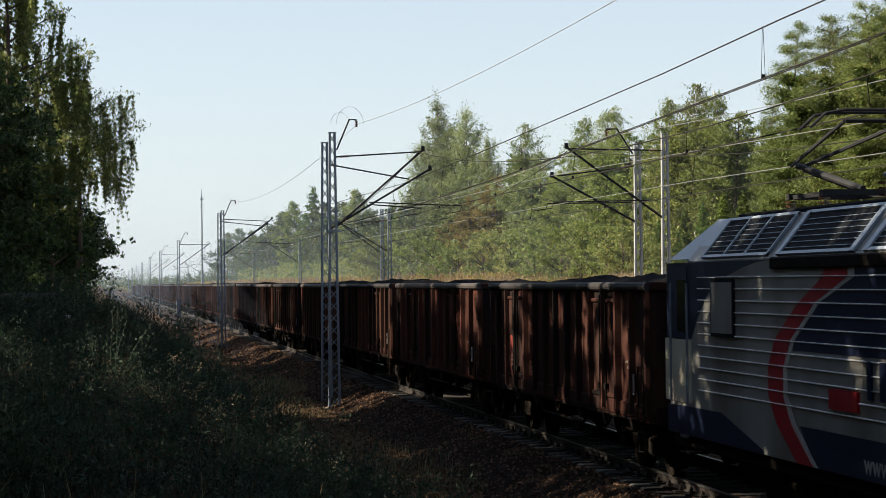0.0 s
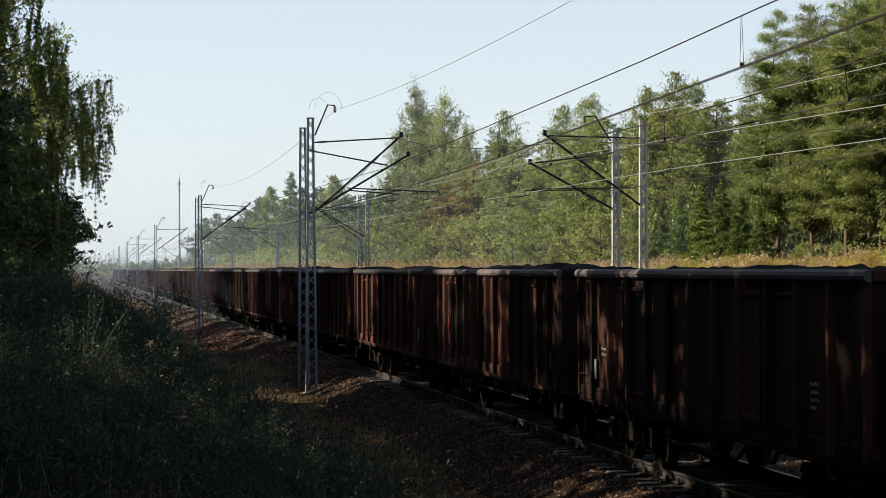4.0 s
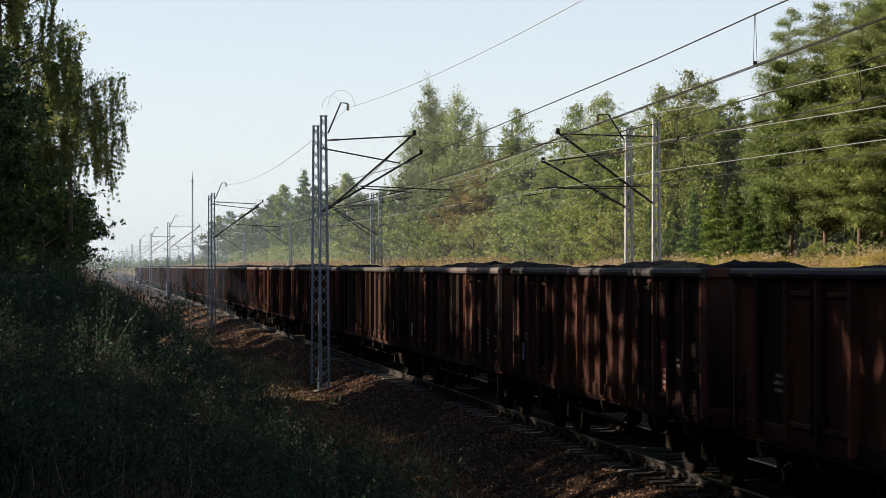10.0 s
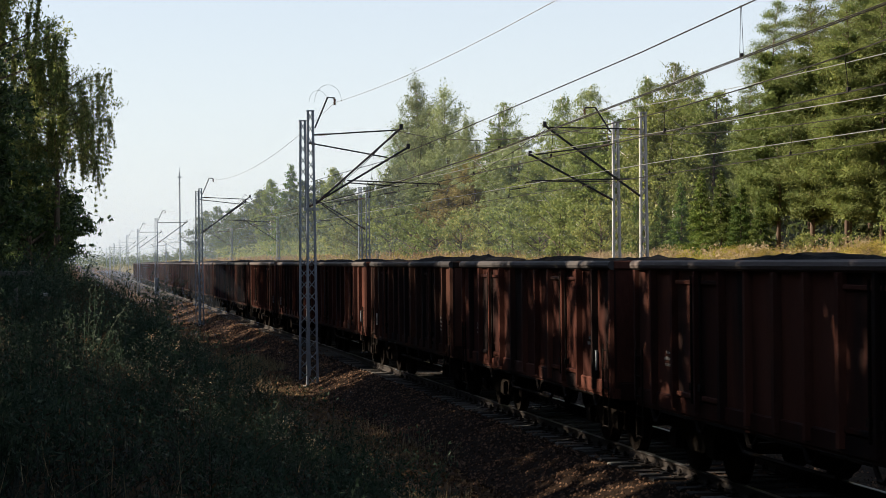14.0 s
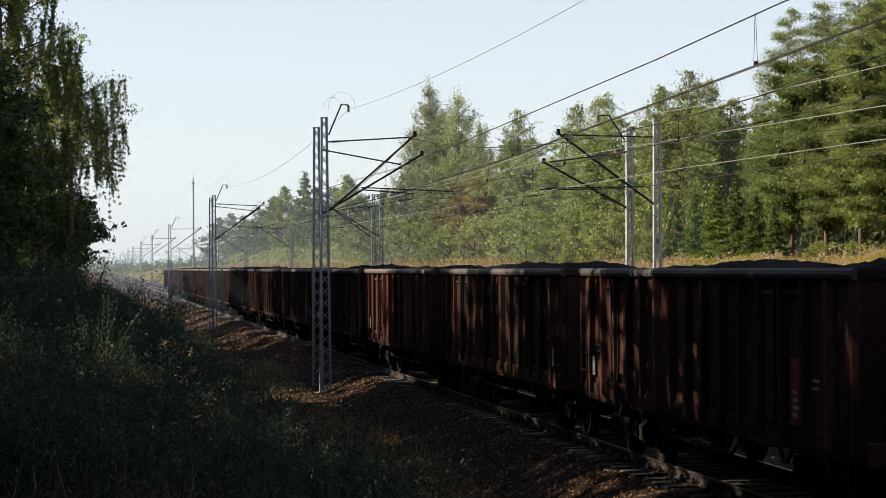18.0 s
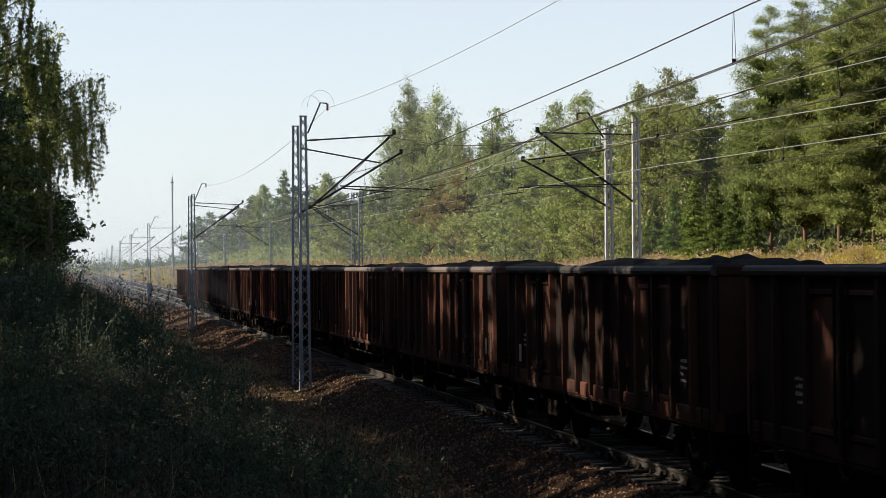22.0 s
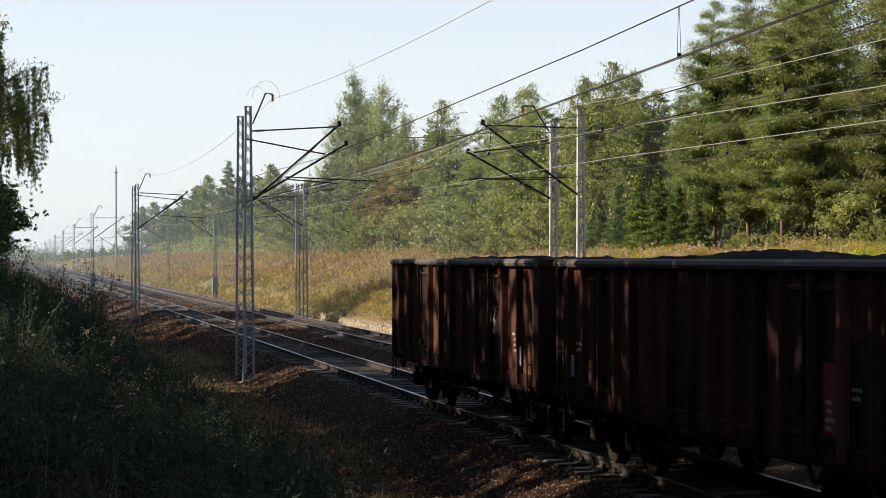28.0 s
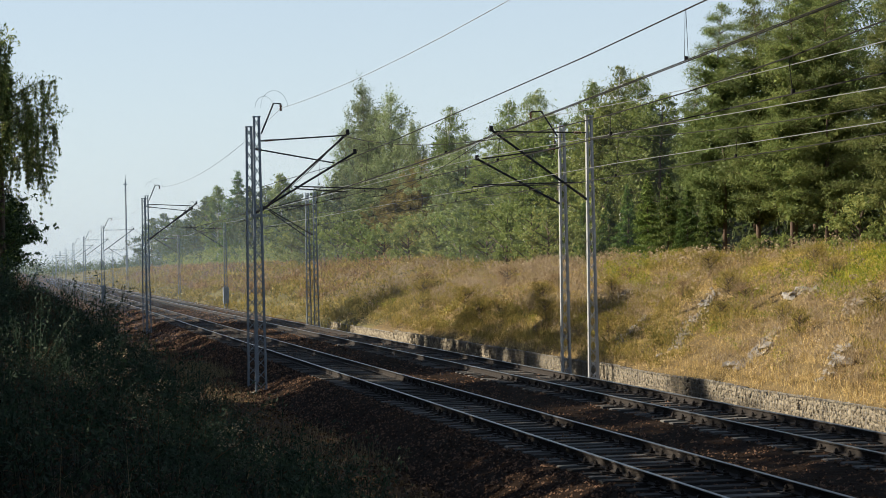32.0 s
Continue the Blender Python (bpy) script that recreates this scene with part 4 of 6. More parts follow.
# ---------------------------------------------------------------- locomotive
def locomotive():
    lo = thing("electric_locomotive", "grey and navy electric locomotive with a red sweep", "locomotive")
    L = 9.45
    S = 1.49
    # body shell: straight sides, leaning roof shoulders; its rear end points to +y
    sec = [(-S, 0.90), (-S, 3.36), (-1.02, 3.93), (1.02, 3.93), (S, 3.36), (S, 0.90)]

    def slice_(y, k=1.0, top=1.0):
        return [(x * k, y, 0.90 + (z - 0.90) * top) for x, z in sec]
    g = Geo()
    rings = [slice_(-L, 0.90, 0.60), slice_(-L + 0.35, 0.97, 0.80), slice_(-L + 1.35, 1.0, 1.0), slice_(L - 1.35, 1.0, 1.0), slice_(L - 0.32, 0.985, 0.845), slice_(L, 0.93, 0.80)]
    vs = [p for r in rings for p in r]
    n = 6
    fs = [(j * n + i, j * n + (i + 1) % n, (j + 1) * n + (i + 1) % n, (j + 1) * n + i) for j in range(len(rings) - 1) for i in range(n)]
    fs += [tuple(range(n))[::-1], tuple(range((len(rings) - 1) * n, len(rings) * n))]
    g.add(vs, fs)
    body = part("body", g, M_LOCOSILVER, lo)
    part("underframe", Geo().box(-1.40, 1.40, -L + 0.2, L - 0.2, 0.70, 0.91, 0.03), M_UNDER, lo)
    part("roof_hood", Geo().prism([(-S + 0.02, 3.37), (-1.03, 3.945), (1.03, 3.945), (S - 0.02, 3.37)], 'y', L - 2.0, L - 1.36), M_LOCOROOF, lo, "light grey cab roof hood")
    for s in (-1, 1):
        def strip(name, y0, y1, z0, z1, material, d0=0.0, d1=0.006, label="", under=None):
            x0, x1 = sorted((s * (S + d0), s * (S + d1)))
            return part(name, Geo().box(x0, x1, y0, y1, z0, z1), material, under or body, label)
        # paint fields, each a thin layer proud of the one below
        def field(name, outline, material, d, label=""):
            x0, x1 = sorted((s * S, s * (S + d)))
            return part(name, Geo().prism(outline, 'x', x0, x1), material, body, label)
        arc = [(5.0, 3.32), (5.7, 3.24), (6.42, 3.12), (7.14, 2.91), (7.65, 2.59), (7.97, 2.27)]
        field("upper_field", [(9.2, 3.34), (4.4, 3.34)] + arc + [(9.2, 2.26)], M_LOCOBLUE, 0.004, "navy blue paint field")
        field("lower_corner", [(9.2, 1.30), (6.62, 1.32), (4.85, 0.95), (4.85, 0.90), (9.2, 0.90)], M_LOCOBLUE, 0.004, "navy blue corner panel")
        field("middle_field", [(2.35, 3.33), (3.0, 2.95), (3.7, 2.45), (3.85, 2.24), (-6.0, 2.24), (-6.0, 3.33)], M_LOCOBLUE, 0.004, "navy blue paint field")
        field("lower_band", [(3.5, 1.35), (2.95, 0.90), (-8.6, 0.90), (-8.6, 1.35)], M_LOCOBLUE, 0.004, "navy blue lower band")
        edge = [(2.61, 3.33), (2.61, 3.12), (3.48, 2.82), (4.34, 2.37), (4.63, 2.01), (4.63, 1.67), (4.34, 1.34), (3.60, 0.90)]
        for name, material, o0, o1, d in (("red_sweep", M_LOCORED, 0.0, -0.56, 0.009), ("white_sweep", M_WHITE, -0.57, -0.72, 0.008)):
            v, f = [], []
            for py, pz in edge:
                k = 1.0 if pz < 2.9 else 1.35
                for oo in (o0 * k, o1 * k):
                    v.append((s * S, py + oo, pz))
                    v.append((s * (S + d), py + oo, pz))
            for i in range(len(edge) - 1):
                q = 4 * i
                f += [(q + 1, q + 3, q + 7, q + 5), (q, q + 1, q + 5, q + 4), (q + 2, q + 6, q + 7, q + 3)]
            part(name, Geo().add(v, f), material, body)
        part("gutter_ledge", Geo().box(min(s * S, s * (S + 0.05)), max(s * S, s * (S + 0.05)), -7.5, 4.4, 3.22, 3.37, 0.02), M_UNDER, body, "dark gutter ledge")
        # ribs along the side, coloured near white for their glint
        z = 1.56
        while z < 3.2:
            x0, x1 = sorted((s * S, s * (S + 0.020)))
            part("side_rib", Geo().prism([(x0 if s > 0 else x1, z), (x1 if s > 0 else x0, z + 0.005), (x1 if s > 0 else x0, z + 0.013), (x0 if s > 0 else x1, z + 0.018)], 'y', -L + 2.1, 7.62), M_RIBGLINT, body)
            z += 0.156
        # cab door, window, steps
        d = strip("cab_door", L - 1.30, L - 0.62, 1.36, 3.28, M_LOCOBLUE, 0.0, 0.014, "navy and cream cab door")
        strip("door_panel", L - 1.30, L - 0.62, 1.36, 2.25, M_LOCOCREAM, 0.014, 0.018, "cream lower door panel", d)
        strip("cab_panel", L - 1.48, L - 1.31, 1.36, 2.25, M_LOCOCREAM, 0.0, 0.010)
        strip("cab_panel", L - 0.61, L - 0.14, 1.36, 2.25, M_LOCOCREAM, -0.04, 0.004)
        strip("door_window", L - 1.25, L - 0.82, 2.36, 3.10, M_GLASS, 0.014, 0.02, "dark glass", d)
        for yy in (L - 1.45, L - 0.62):
            part("grab_rail", Geo().rod((s * (S + 0.06), yy, 1.35), (s * (S + 0.06), yy, 3.05), 0.018, 6), M_GALV, lo)
        strip("side_hatch", L - 3.45, L - 2.55, 2.38, 3.06, M_LOCOSILVER, 0.004, 0.040, "silver-grey side hatch")
        strip("hatch_frame", L - 3.50, L - 2.50, 2.33, 3.11, M_GRILLE, 0.0, 0.034)
        strip("sign_plate", 1.54, 2.43, 1.62, 1.85, M_LOCORED, 0.0, 0.034, "red maker's plate")
        for k in range(3):
            part("step", Geo().box(min(s * 1.2, s * 1.48), max(s * 1.2, s * 1.48), L - 1.28, L - 0.80, 0.35 + 0.28 * k, 0.38 + 0.28 * k), M_UNDER, lo)
        strip("tread_box", L - 1.0, L - 0.72, 0.84, 1.02, M_GALVDARK, -0.1, -0.04)
        # roof shoulder grilles
        slope = Vector((-s * 0.47, 0, 0.57)).normalized()
        nrm = Vector((s * 0.57, 0, 0.47)).normalized()

        def shoulder(name, y0, y1, u0, u1, lift, th, material, label="", under=None):
            base = Vector((s * S, 0, 3.36))
            vs = []
            for dd in (lift, lift + th):
                for yy, uu in ((y0, u0), (y1, u0), (y1, u1), (y0, u1)):
                    p = base + slope * uu + nrm * dd
                    vs.append((p.x, yy, p.z))
            gg = Geo().add(vs, [(0, 1, 2, 3), (4, 7, 6, 5), (0, 4, 5, 1), (1, 5, 6, 2), (2, 6, 7, 3), (3, 7, 4, 0)])
            return part(name, gg, material, under or lo, label)
        y = 7.42
        for i, ln in enumerate((2.75, 2.5, 2.9, 2.9)):
            gr = shoulder("roof_grille", y - ln, y, 0.08, 0.68, 0.004, 0.012, M_GRILLE, "black louvred roof grille")
            for k in range(6):
                shoulder("louvre", y - ln + 0.06, y - 0.06, 0.13 + 0.09 * k, 0.139 + 0.09 * k, 0.016, 0.010, M_GALVDARK, "", gr)
            shoulder("grille_frame", y - ln - 0.02, y + 0.02, 0.03, 0.075, 0.004, 0.03, M_LOCOROOF, "", gr)
            shoulder("grille_frame", y - ln - 0.02, y + 0.02, 0.685, 0.73, 0.004, 0.03, M_LOCOROOF, "", gr)
            for k in ((0, 0.33, 0.66, 1.0) if i == 0 else (0, 1.0)):
                yy = y - ln * k
                wdt = 0.04 if i == 0 else 0.14
                shoulder("grille_frame", yy - wdt / 2, yy + wdt / 2, 0.03, 0.72, 0.004, 0.034, M_LOCOROOF, "", gr)
            y -= ln + 0.42
        # lettering along the lower band
        curve = bpy.data.curves.new("lettering", 'FONT')
        curve.body = "www."
        curve.size = 0.34
        curve.extrude = 0.002
        curve.materials.append(M_WHITE)
        tx = new("lettering", curve)
        tx.parent = body
        tx.matrix_basis = (pose(-S - 0.008, 1.42, 0.97, 90, 0, -90) if s < 0 else pose(S + 0.008, 0.6, 0.97, 90, 0, 90))
        tx["label"] = "white lettering"
        gg = Geo()
        rn = random.Random(3)
        yy = 0.55
        while yy > -3.0:
            wdt = rn.uniform(0.10, 0.2)
            gg.box(min(s * S, s * (S + 0.012)), max(s * S, s * (S + 0.012)), yy - wdt, yy, 0.98, 1.20)
            yy -= wdt + 0.07
        part("lettering_bars", gg, M_WHITE, body)
        gg = Geo()
        for k, (hh, ww) in enumerate(((0.42, 0.10), (0.42, 0.22), (0.42, 0.22), (0.42, 0.22))):
            gg.box(min(s * S, s * (S + 0.03)), max(s * S, s * (S + 0.03)), 1.25 - 0.36 * k - ww, 1.25 - 0.36 * k, 1.78, 1.78 + hh)
        part("number_bars", gg, M_LOCOBLUE, body)
        for e in (-1, 1):
            yb = e * 5.0
            out = [(yb - 2.0, 0.55), (yb - 1.7, 0.82), (yb + 1.7, 0.82), (yb + 2.0, 0.55), (yb + 0.9, 0.38), (yb - 0.9, 0.38)]
            bo = part("bogie_frame", Geo().prism(out, 'x', min(s * 1.0, s * 1.15), max(s * 1.0, s * 1.15)), M_UNDER, lo)
            for dy in (-1.3, 1.3):
                gg = Geo().rod((s * 0.70, yb + dy, 0.62), (s * 0.83, yb + dy, 0.62), 0.62, 30)
                gg.rod((s * 0.83, yb + dy, 0.62), (s * 0.95, yb + dy, 0.62), 0.2, 12)
                part("wheel", gg, M_UNDER, bo)
                gg = Geo()
                for k in range(5):
                    gg.rod((s * 1.08, yb + dy - 0.45, 0.42 + 0.07 * k), (s * 1.08, yb + dy - 0.45, 0.46 + 0.07 * k), 0.10, 10)
                part("spring", gg, M_UNDER, bo)
            # wide corner panel below the cab
    # rear face: windscreen, lamps, buffers
    for e in (1,):
        v = [(-S + 0.03, L - 0.30, 3.39), (S - 0.03, L - 0.30, 3.39), (1.02, L - 1.36, 3.955), (-1.02, L - 1.36, 3.955), (-S + 0.03, L - 1.36, 3.39), (S - 0.03, L - 1.36, 3.39)]
        part("roof_slope", Geo().add(v, [(0, 1, 2, 3), (0, 3, 4), (1, 5, 2), (0, 4, 5, 1), (4, 3, 2, 5)]), M_LOCOROOF, lo, "pale blue-grey sloping cab roof")
    part("windscreen", Geo().box(-1.15, 1.15, L - 0.02, L + 0.02, 2.35, 3.1, 0.02), M_GLASS, lo)
    part("face_panel", Geo().box(-1.36, 1.36, L - 0.02, L + 0.012, 1.1, 2.2, 0.02), M_LOCOBLUE, lo)
    for e in (-1, 1):
        for s in (-0.875, 0.875):
            gg = Geo().rod((s, e * (L - 0.1), 1.05), (s, e * (L + 0.36), 1.05), 0.11, 12).rod((s, e * (L + 0.36), 1.05), (s, e * (L + 0.40), 1.05), 0.24, 16)
            part("buffer", gg, M_UNDER, lo)
            part("lamp", Geo().rod((s, e * (L + 0.0), 1.6), (s, e * (L + 0.05), 1.6), 0.09, 12), M_GALV, lo)
        part("coupling", Geo().rod((0, e * (L - 0.1), 0.98), (0, e * (L + 0.6), 0.92), 0.05, 8), M_UNDER, lo)
    # roof gear and two pantographs, the rear one raised to the wire
    part("roof_deck", Geo().box(-0.95, 0.95, -L + 1.8, L - 2.0, 3.93, 4.0, 0.02), M_GRILLE, lo)
    gg = Geo()
    for yy in (-5.2, -3.0, -0.6, 1.6, 3.2):
        for x in (-0.5, 0.5):
            for k in range(4):
                gg.rod((x, yy, 4.0 + 0.07 * k), (x, yy, 4.03 + 0.07 * k), 0.085, 9)
    part("roof_insulators", gg, M_INSUL, lo)
    part("roof_conductor", Geo().tube([(-0.5, -5.2, 4.32), (-0.5, -0.6, 4.34), (-0.5, 3.2, 4.32)], 0.03, 6), M_GALV, lo)
    part("roof_box", Geo().box(-0.75, 0.75, -2.6, -1.0, 4.0, 4.32, 0.04).box(-0.6, 0.6, 0.6, 1.4, 4.0, 4.25, 0.04), M_GRILLE, lo)
    for yb, up in ((5.9, True), (-L + 4.4, False)):
        top_ = 5.2 if up else 4.42
        p = part("pantograph", Geo().box(-0.55, 0.55, yb - 0.7, yb - 0.58, 4.16, 4.24).box(-0.55, 0.55, yb + 0.58, yb + 0.7, 4.16, 4.24).box(-0.5, -0.42, yb - 0.6, yb + 0.6, 4.16, 4.22).box(0.42, 0.5, yb - 0.6, yb + 0.6, 4.16, 4.22), M_TUBE, lo, "single-arm pantograph")
        knee = (0, yb + 1.75, 4.16 + (top_ - 4.16) * 0.50)
        part("lower_arm", Geo().rod((0, yb - 0.7, 4.24), knee, 0.048, 8), M_TUBE, p)
        part("coupling_rod", Geo().rod((0.12, yb - 0.3, 4.22), (0.12, knee[1] + 0.12, knee[2] - 0.06), 0.025, 6), M_TUBE, p)
        part("upper_arm", Geo().rod((-0.10, knee[1], knee[2]), (-0.42, yb - 1.2, top_ - 0.12), 0.028, 6).rod((0.10, knee[1], knee[2]), (0.42, yb - 1.2, top_ - 0.12), 0.028, 6).rod((-0.42, yb - 1.2, top_ - 0.12), (0.42, yb - 1.2, top_ - 0.12), 0.03, 6), M_TUBE, p)
        gg = Geo()
        for dy in (-0.2, 0.2):
            gg.tube([(-0.95, yb - 1.2 + dy, top_ - 0.22), (-0.75, yb - 1.2 + dy, top_ - 0.04), (-0.5, yb - 1.2 + dy, top_), (0.5, yb - 1.2 + dy, top_), (0.75, yb - 1.2 + dy, top_ - 0.04), (0.95, yb - 1.2 + dy, top_ - 0.22)], 0.022, 6)
        part("contact_head", gg, M_TUBE, p)
        gg = Geo()
        for x in (-0.5, 0.5):
            for e in (-0.64, 0.64):
                for k in range(3):
                    gg.rod((x, yb + e, 4.0 + 0.055 * k), (x, yb + e, 4.03 + 0.055 * k), 0.075, 9)
        part("insulator", gg, M_INSUL, p)
    return lo


loco = locomotive()
train.append((loco, LOCO_REAR0 - 9.23, 0))


# sprayed scrawl on one of the last wagons
gw, _, gturn = train[-2]
gs = -1 if abs(gturn) < 90 else 1
for k in range(3):
    pts = [(gs * (WALL_X + 0.030), gs * (3.55 - 0.24 * k + 0.10 * math.sin(2.6 * u)) , 1.70 + 0.17 * u + 0.04 * math.sin(5 * u + k)) for u in np.linspace(0, 3.1, 12)]
    part("graffiti", Geo().tube(pts, 0.026, 5), M_GRAFFITI, gw, "grey-green sprayed scrawl")


def motions():
    """The whole train rolls along the near track at a steady speed, towards the camera's side and past it."""
    for ob, y, turn in train:
        walk(ob, [(0.0, pose(LEFT_X, y, 0, 0, 0, turn)), (16.0, pose(LEFT_X, y - SPEED * 16.0, 0, 0, 0, turn)), (32.0, pose(LEFT_X, y - SPEED * 32.0, 0, 0, 0, turn))])


# ---------------------------------------------------------------- trees
def leaf_faces(centres, sizes, rng, aspect=0.6, droop=0.0, broad=False):
    """Small pointed faces at the given centres, turned at random; droop pulls their long side downwards."""
    n = len(centres)
    a = rng.normal(size=(n, 3))
    a[:, 2] -= droop * 2.5
    a /= np.linalg.norm(a, axis=1)[:, None]
    b = np.cross(a, rng.normal(size=(n, 3)))
    b /= np.linalg.norm(b, axis=1)[:, None] + 1e-9
    s = np.asarray(sizes)[:, None]
    if broad:
        return np.stack([centres - a * s, centres + b * s * aspect, centres + a * s * 1.2, centres - b * s * aspect], axis=1)
    return np.stack([centres - a * s + b * s * aspect, centres - a * s - b * s * aspect, centres + a * s * 1.3], axis=1)


def tree(name, seed, h, kind, n_leaf, size, leaf, bark, label, category="tree", wide=None, low=None, loose=1.0):
    """A tapered trunk with limbs, and a crown of many small leaves gathered along the limbs."""
    rng = np.random.default_rng(seed)
    t = thing(name, label, category, group="trees beside the railway")
    r0 = (h * 0.011 + 0.05) * (0.66 if kind == "pine" else 1.0)
    bend = rng.normal(0, 0.015 * h, (5, 2))
    zs = np.linspace(-0.3, h * 0.97, 9)
    bx_ = np.interp(zs, np.linspace(0, h, 5), bend[:, 0]) * np.clip(zs / h, 0, 1)
    by_ = np.interp(zs, np.linspace(0, h, 5), bend[:, 1]) * np.clip(zs / h, 0, 1)
    g = Geo()
    g.tube([(bx_[i], by_[i], zs[i]) for i in range(9)], [r0 * (1 - 0.9 * i / 8) for i in range(9)], 7)
    part("trunk", g, bark, t, smooth=True)

    def axis(z):
        return np.array([np.interp(z, zs, bx_), np.interp(z, zs, by_), z])
    limbs, cents, wts, odds = Geo(), [], [], []

    def spray(p, q, k, rad):
        for u in np.linspace(0.35, 1.0, k):
            cents.append(np.asarray(p) + (np.asarray(q) - np.asarray(p)) * u)
            wts.append(rad * (1.15 - 0.4 * u))
            odds.append(max(0.02, float(np.linalg.norm(np.asarray(q) - np.asarray(p)))) ** 1.2)
    if kind in ("pine", "spruce"):
        nl = 62
        for i in range(nl):
            u = (i + rng.random()) / nl
            if kind == "pine":
                z = h * (0.13 + 0.85 * u)
                L = h * (0.175 * min(1.0, 0.55 + 1.2 * u) * (1 - u) ** 0.6 + 0.025) * rng.uniform(0.65, 1.2)
                up = L * rng.uniform(-0.1, 0.75) * (0.4 + u)
            else:
                z = h * (0.04 + 0.94 * u)
                L = h * (0.24 * (1 - u) + 0.015) * rng.uniform(0.8, 1.15)
                up = -L * 0.22
            a = i * 2.4 + rng.normal(0, 0.5)
            p = axis(z)
            q = p + np.array([math.cos(a) * L, math.sin(a) * L, up])
            limbs.rod(p, q, 0.02 + 0.004 * L * 2, 3, 0.008, caps=False)
            spray(p, q, 5 if kind == "pine" else 6, 0.29 * L ** 0.5 + 0.08 if kind == "pine" else 0.10 + 0.16 * L)
            if kind == "pine":
                for e in (-1, 1):
                    a2 = a + e * rng.uniform(0.4, 0.9)
                    m = p + (q - p) * rng.uniform(0.35, 0.6)
                    q2 = m + np.array([math.cos(a2), math.sin(a2), 0.25]) * L * 0.5
                    limbs.rod(m, q2, 0.014, 3, 0.006, caps=False)
                    spray(m, q2, 4, 0.27 * L ** 0.5 + 0.07)
    else:
        wide = wide or {"birch": 0.15, "weeping": 0.24, "broad": 0.27, "poplar": 0.13, "shrub": 0.48}[kind]
        low = low or {"birch": 0.14, "weeping": 0.10, "broad": 0.06, "poplar": 0.06, "shrub": 0.02}[kind]
        nl = {"birch": 40, "weeping": 40, "broad": 46, "poplar": 54, "shrub": 22}[kind]
        rise = {"birch": 0.75, "weeping": 0.35, "broad": 0.35, "poplar": 1.5, "shrub": 0.8}[kind]
        hang = {"birch": -0.55, "broad": 0.1, "poplar": 0.9, "shrub": 0.5}.get(kind, 0.0)
        for i in range(nl):
            u = (i + rng.random()) / nl
            z = h * (low + (0.96 - low) * u)
            shape = math.sin(math.pi * (0.16 + 0.84 * u) ** 0.9) ** 0.75 * (1.0 if kind == "shrub" else 1.2 - 0.5 * u)
            L = h * wide * (shape + 0.05) * rng.uniform(0.6, 1.3)
            a = i * 2.4 + rng.normal(0, 0.6)
            p = axis(z)
            q = p + np.array([math.cos(a) * L, math.sin(a) * L, L * rise * rng.uniform(0.5, 1.3)])
            limbs.rod(p, q, 0.025 + 0.01 * L, 3, 0.008, caps=False)
            if kind == "weeping":
                spray(p, q, 6, 0.10 + 0.08 * L)
            for e in range(2 if kind == "weeping" else 6):
                a2 = a + rng.uniform(-1.2, 1.2)
                m = p + (q - p) * rng.uniform(0.2, 1.0)
                q2 = m + np.array([math.cos(a2), math.sin(a2), rng.uniform(-0.2, 0.7) + 0.4 * rise * (kind == "poplar")]) * L * rng.uniform(0.25, 0.6)
                if n_leaf > 9000:
                    limbs.rod(m, q2, 0.012, 3, 0.005, caps=False)
                if kind == "weeping":
                    spray(m, q2, 4, 0.11 + 0.10 * L)
                    for s_ in range(4):
                        drop = 1.15 * rng.uniform(0.4, 1.6)
                        b0 = m + (q2 - m) * rng.uniform(0.5, 1.0)
                        b1 = b0 + np.array([rng.normal(0, 0.12), rng.normal(0, 0.12), -drop])
                        limbs.rod(b0, b1, 0.007, 3, 0.003, caps=False)
                        for u2 in np.linspace(0.05, 1, 9):
                            cents.append(b0 + (b1 - b0) * u2)
                            wts.append(0.045)
                            odds.append(0.75)
                else:
                    # twigs, bare of wood but hung with leaves along their length
                    for s_ in range(5):
                        tl = (0.20 + 0.022 * h) * rng.uniform(0.5, 1.5) * (1.5 if kind in ("birch", "poplar") else 1.0)
                        b0 = m + (q2 - m) * rng.uniform(0.2, 1.0)
                        w_ = rng.normal(size=3)
                        w_[2] = w_[2] * 0.6 + hang * 1.4
                        b1 = b0 + w_ / np.linalg.norm(w_) * tl
                        for u2 in (0.15, 0.5, 0.85):
                            cents.append(b0 + (b1 - b0) * u2)
                            wts.append(0.04 + (0.10 if kind in ("birch", "poplar") else 0.16) * tl)
                            odds.append(tl * (0.4 + L))
            if kind == "poplar" and u > 0.25:
                for s_ in range(4):
                    b0 = p + (q - p) * rng.uniform(0.6, 1.0)
                    b1 = b0 + np.array([rng.normal(0, 0.12), rng.normal(0, 0.12), rng.uniform(0.8, 2.1)])
                    for u2 in np.linspace(0.0, 1.0, 8):
                        cents.append(b0 + (b1 - b0) * u2)
                        wts.append(0.16 * (1.1 - u2))
                        odds.append(1.3 * (1.15 - u2))
    part("branchwork", limbs, bark, t)["kind"] = "stuff"
    C, Wt = np.array(cents), np.array(wts)
    pr = np.array(odds)
    idx = rng.choice(len(C), size=n_leaf, p=pr / pr.sum())
    flat = 0.55 if kind == "pine" else (0.4 if kind == "spruce" else 0.85)
    P = C[idx] + rng.normal(size=(n_leaf, 3)) * Wt[idx][:, None] * loose * np.array([0.62, 0.62, 0.62 * flat])
    sz = size * rng.uniform(0.6, 1.35, n_leaf)
    asp = {"pine": 0.20, "spruce": 0.24, "weeping": 0.5, "birch": 0.6, "broad": 0.66, "poplar": 0.55, "shrub": 0.6}[kind]
